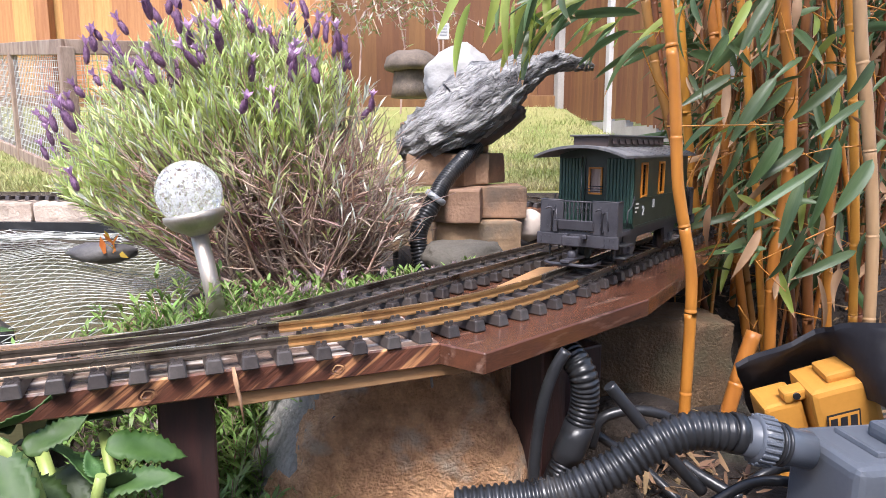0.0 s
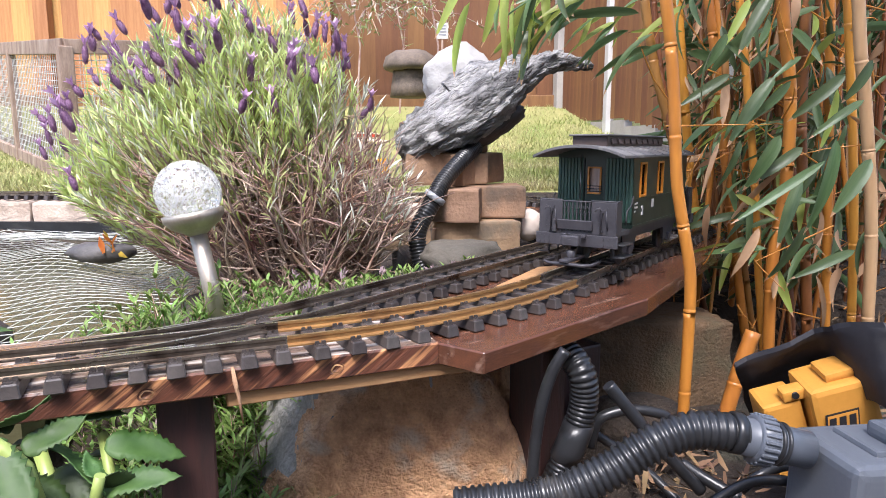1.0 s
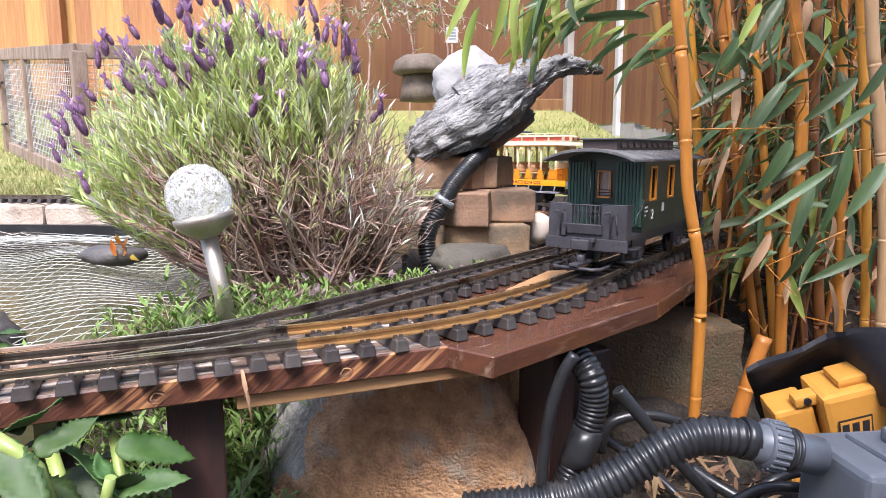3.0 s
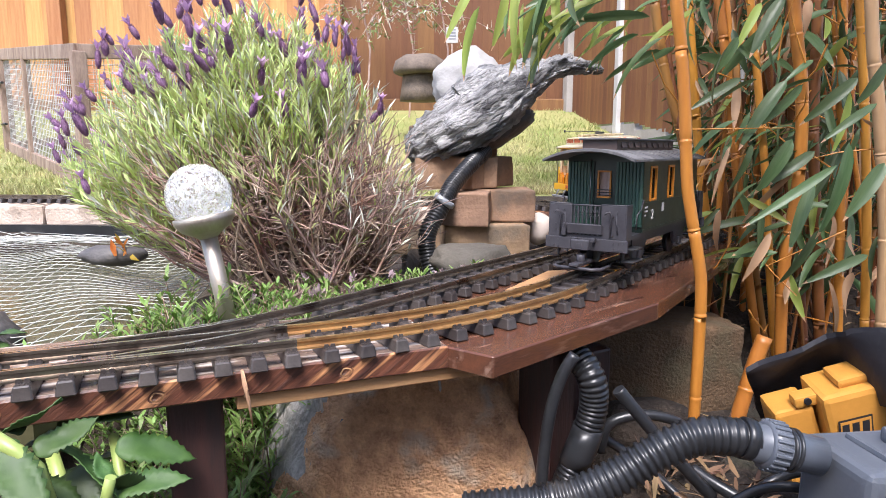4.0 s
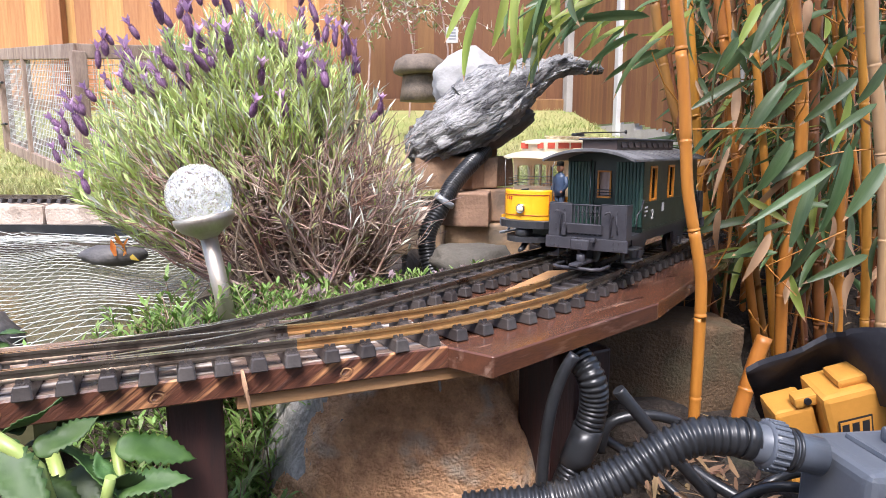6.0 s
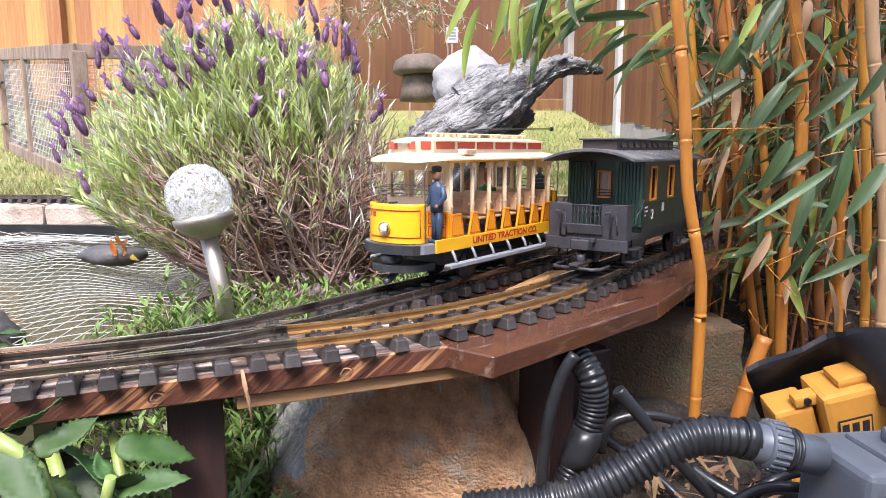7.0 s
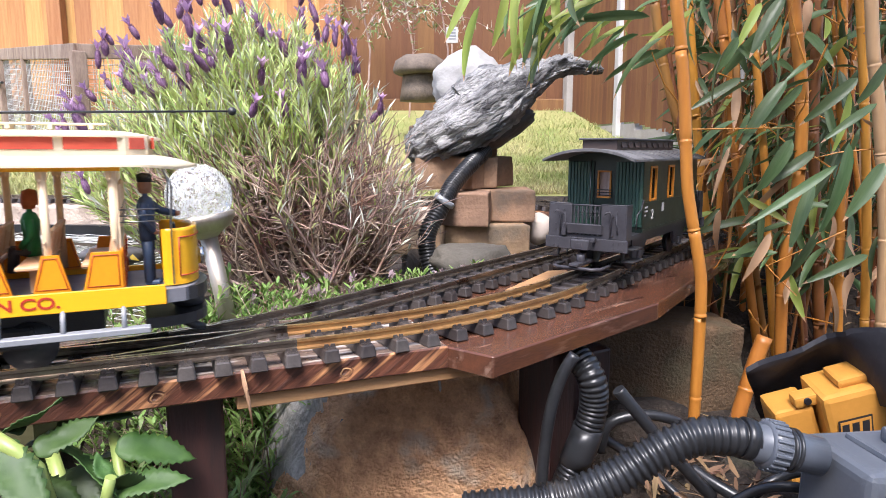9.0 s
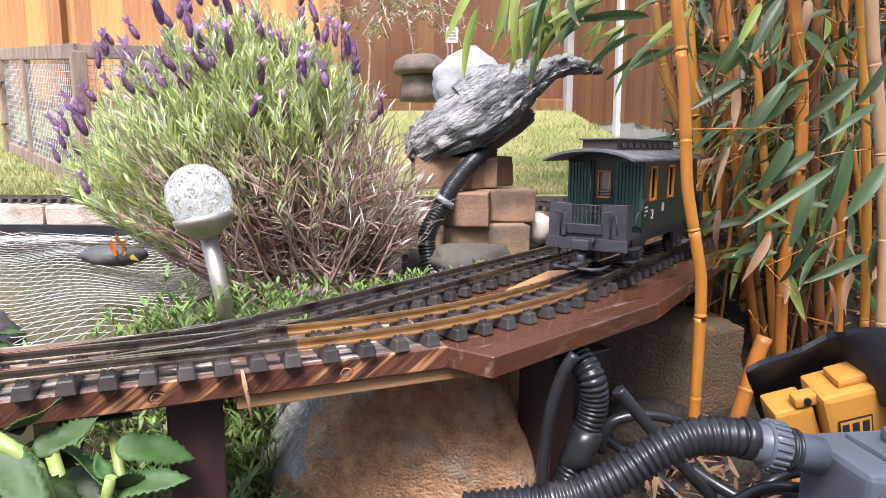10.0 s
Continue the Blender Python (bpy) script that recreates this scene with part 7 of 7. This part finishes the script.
def build_case():
    e = thing("yellow_case", "yellow plastic tool case under a black rubber sheet", "tool case", pose(*(0.4020, 0.6550, 0.0500), 6, -19, -8))
    bm = bmesh.new()
    bx(bm, (-0.0245, 0.012, 0.004), (0.042, 0.050, 0.096), bev=0.005, taper=0.94)
    small = part("small_case", bm, M_YBOX, e, "yellow plastic half with hinge lug")
    bm = bmesh.new()
    bx(bm, (-0.010, -0.004, 0.058), (0.024, 0.018, 0.012), bev=0.003)
    part("hinge_lug", bm, M_YBOX, small)
    bm = bmesh.new()
    bx(bm, (0.0295, 0.0, 0.012), (0.066, 0.064, 0.108), bev=0.006, taper=0.93)
    big = part("large_case", bm, M_YBOX, e, "yellow plastic half with dark badge")
    bm = bmesh.new()
    bx(bm, (0.038, 0.0, 0.070), (0.036, 0.036, 0.010), bev=0.004)
    part("carry_lug", bm, M_YBOX, big)
    bm = bmesh.new()
    tube(bm, [(-0.010, -0.015, 0.059), (-0.010, 0.006, 0.059)], 0.0036, 12)
    part("hinge_pin", bm, M_FLAP, small)
    # plain dark badge with bars on the front
    q = pose(0.022, -0.0325, 0.030, 88, 0, 0)
    bm = bmesh.new()
    o = [(-0.0175, -0.0105), (0.0145, -0.0105), (0.0175, 0.0105), (-0.0145, 0.0105)]
    slab(bm, o, 0, 0.0010)
    bm.transform(q)
    part("badge", bm, M_FLAP, big, "dark slanted badge")
    bm = bmesh.new()
    slab(bm, [(x * 0.90, y * 0.84) for x, y in o], 0.0010, 0.0014)
    bm.transform(q)
    part("badge_field", bm, M_YBOX, big)
    bm = bmesh.new()
    for k in range(3):
        x = -0.0095 + 0.0095 * k
        slab(bm, [(x - 0.0036 - 0.0010, -0.0060), (x + 0.0030 - 0.0010, -0.0060), (x + 0.0030 + 0.0010, 0.0060), (x - 0.0036 + 0.0010, 0.0060)], 0.0014, 0.0018)
    bm.transform(q)
    part("badge_bars", bm, M_FLAP, big)
    # sheet: bent, thick, draped behind and over
    bm = bmesh.new()
    n, k2 = 16, 10
    a = [Vector(p) for p in ((0.3366, 0.7000, 0.1101), (0.3728, 0.6800, 0.1372), (0.4060, 0.6600, 0.1618), (0.4058, 0.6400, 0.1712), (0.4228, 0.6000, 0.1849), (0.4705, 0.5800, 0.1884))]
    b = [Vector(p) for p in ((0.3751, 0.7400, 0.0404), (0.4179, 0.7400, 0.0474), (0.4634, 0.7400, 0.0614), (0.4263, 0.6100, 0.1095), (0.4267, 0.5700, 0.1099), (0.4748, 0.5600, 0.1062))]

    def on(L, t):
        t *= len(L) - 1
        i = min(int(t), len(L) - 2)
        return L[i].lerp(L[i + 1], t - i)
    for side in (0, 1):
        g = [[bm.verts.new(on(a, i / n).lerp(on(b, i / n), j / k2) + Vector((0, 0.004 * side, 0.004 * side)) + Vector((0, 0.004 * math.sin(i * 1.3 + j), 0))) for j in range(k2 + 1)] for i in range(n + 1)]
        for i in range(n):
            for j in range(k2):
                bm.faces.new((g[i][j], g[i + 1][j], g[i + 1][j + 1], g[i][j + 1])).smooth = True
        if side == 0:
            g0 = g
    for i in range(n):
        bm.faces.new((g0[i][0], g0[i + 1][0], g[i + 1][0], g[i][0]))
    for j in range(k2):
        bm.faces.new((g0[0][j], g0[0][j + 1], g[0][j + 1], g[0][j]))
    bmesh.ops.recalc_face_normals(bm, faces=bm.faces)
    solo("rubber_sheet", bm, M_FLAP, "stiff black rubber sheet folded over the case", "rubber sheet")


build_case()


# ---- broad-leaved plant in the corner ----
def toothed_leaf(length, width, curl):
    bm = bmesh.new()
    n = 20
    rows = []
    for k in range(n + 1):
        t = k / n
        w = width * 0.5 * math.sin(math.pi * min(1, 0.06 + 0.94 * t ** 0.75)) ** 0.8
        w *= 1.0 if k % 2 == 0 or t < 0.2 else 0.74
        if k == n:
            w = 0.0006
        c = Vector((length * t, 0, curl * length * (t - t * t * 1.3)))
        rows.append([bm.verts.new(c + Vector((0, s * w, 0.22 * abs(s) * w + 0.0015 * math.sin(t * 9 + s * 2)))) for s in (-1, -0.5, 0, 0.5, 1)])
    for a, b in zip(rows[:-1], rows[1:]):
        for j in range(4):
            bm.faces.new((a[j], a[j + 1], b[j + 1], b[j])).smooth = True
    geo = bmesh.ops.extrude_face_region(bm, geom=bm.faces[:])
    for v in geo["geom"]:
        if isinstance(v, bmesh.types.BMVert):
            v.co.z -= 0.0008
    bmesh.ops.recalc_face_normals(bm, faces=bm.faces)
    return mesh_of("leaf", bm, M_SUCC)


def build_plant():
    e = thing("broad_leaved_plant", "fleshy green sedum with broad toothed leaves", "plant")
    me = [toothed_leaf(0.066, 0.034, 0.4), toothed_leaf(0.054, 0.030, -0.2), toothed_leaf(0.075, 0.036, 0.15)]
    r = random.Random(6)
    for pts, rad in (([(-0.2699, 0.3700, 0.1871), (-0.2541, 0.3700, 0.1764), (-0.2433, 0.3700, 0.1656), (-0.2371, 0.3700, 0.1401)], 0.0046), ([(-0.2225, 0.4000, 0.1067), (-0.2196, 0.4000, 0.1307), (-0.2156, 0.4000, 0.1444)], 0.0036),
                     ([(-0.2713, 0.4400, 0.0819), (-0.2786, 0.4500, 0.1115), (-0.2908, 0.4600, 0.1330)], 0.005), ([(-0.2370, 0.4600, 0.0649), (-0.2453, 0.4700, 0.1053), (-0.2596, 0.4900, 0.1326)], 0.004)):
        bm = bmesh.new()
        tube(bm, pts, rad, 12)
        part("stem", bm, M_SUCS, e, "pale fleshy stem")
    for p, az, pi, ro, k, s in (((-0.2723, 0.3700, 0.1800), -25, 30, 30, 2, 1.0), ((-0.2845, 0.4000, 0.1735), 20, -25, -20, 1, 0.9), ((-0.2638, 0.4000, 0.1619), 30, -20, 30, 1, 0.9),
                                ((-0.2613, 0.4200, 0.1563), -20, 25, -30, 2, 0.9), ((-0.2572, 0.4300, 0.1349), -45, 40, 20, 0, 1.0), ((-0.2202, 0.4100, 0.1291), 8, -8, 25, 2, 0.8),
                                ((-0.2475, 0.4700, 0.1327), 25, 20, 40, 2, 0.95), ((-0.2912, 0.4700, 0.1462), 15, -10, 20, 0, 1.0), ((-0.3078, 0.4500, 0.1508), 150, -10, 10, 0, 0.9),
                                ((-0.2179, 0.4000, 0.1425), 135, -30, 10, 1, 0.5), ((-0.2142, 0.4000, 0.1425), 60, 30, -50, 1, 0.7), ((-0.2523, 0.3800, 0.1531), 200, 20, 10, 2, 0.9),
                                ((-0.2579, 0.4500, 0.1115), 190, -10, 20, 0, 1.0), ((-0.2305, 0.4600, 0.0970), 160, -30, 10, 2, 0.9), ((-0.2807, 0.4000, 0.1385), -10, 10, 0, 0, 1.0),
                                ((-0.2876, 0.5000, 0.1281), 190, 10, 0, 2, 1.0), ((-0.2944, 0.4700, 0.1099), 170, -10, 15, 2, 1.1), ((-0.2482, 0.5200, 0.1040), 200, 5, 15, 2, 1.0)):
        part("leaf", me[k], None, e, m=pose(*p, 0, 0, az) @ pose(0, 0, 0, 0, pi, 0) @ pose(0, 0, 0, ro) @ Matrix.Scale(s * 0.85, 4))
    bm = bmesh.new()
    lump(bm, (0, 0, 0), (0.05, 0.04, 0.04), 3, 0.2, 2, 4)
    p = (-0.5479, 0.8000, 0.1304)
    solo("edge_stone", bm, M_DSTONE, "dark stone by the pond corner", "stone", pose(p[0] - 0.045, p[1], p[2] - 0.035))
    for az, pi in ((10, -20), (-20, 10)):
        part("leaf", me[0], None, e, m=pose(*(-0.4336, 0.6000, 0.1728), 0, 0, az) @ pose(0, 0, 0, 0, pi, 0) @ Matrix.Scale(0.6, 4))


build_plant()

# dried straw caught on the deck edge
bm = bmesh.new()
tube(bm, [(-0.1590, 0.5000, 0.1824), (-0.1561, 0.4950, 0.1726), (-0.1532, 0.4950, 0.1586), (-0.1510, 0.4950, 0.1375)], [0.0014, 0.0018, 0.0016, 0.0006], 6)
tube(bm, [(-0.1566, 0.4950, 0.1827), (-0.1534, 0.4940, 0.1683), (-0.1564, 0.4940, 0.1613)], [0.0008, 0.0008, 0.0004], 5)
solo("dry_straw", bm, M_DRY, "dry straw stalk hanging from the deck edge", "straw")


# ---- what moves ----
def tram_at(s):
    """The streetcar's pose with its middle s metres from the toe of the points, both axles on the line."""
    def spot(q):
        if q <= 0:
            return (*along(SPLIT, HEAD_A, q), RAIL)
        i = min(len(BRANCH) - 2, int(q / 0.01))
        f = q / 0.01 - i
        a, b = BRANCH[i], BRANCH[i + 1]
        return (a[0] + (b[0] - a[0]) * f, a[1] + (b[1] - a[1]) * f, branch_z(q))
    a, b = spot(s - 0.052), spot(s + 0.052)
    turn = math.degrees(math.atan2(a[1] - b[1], a[0] - b[0]))
    return pose((a[0] + b[0]) / 2, (a[1] + b[1]) / 2, (a[2] + b[2]) / 2, 0, 0, turn)


RUN = ((0.0, 2.42), (2.1, 1.862), (2.5, 1.752), (3.8, 1.390), (5.6, 0.970), (6.8, 0.624), (7.2, 0.514), (7.6, 0.400), (8.0, 0.294), (8.4, 0.184),
       (8.8, 0.073), (9.0, 0.012), (9.2, -0.053), (9.4, -0.121), (10.0, -0.326))


def motions():
    rows = []
    for k in range(0, 101, 2):
        t = k / 10
        s = np.interp(t, [r[0] for r in RUN], [r[1] for r in RUN])
        rows.append((t, tram_at(float(s))))
    walk(tram, rows)
    for ob, m in ON_TRAM:
        walk(ob, [(t, p @ m) for t, p in rows])


motions()
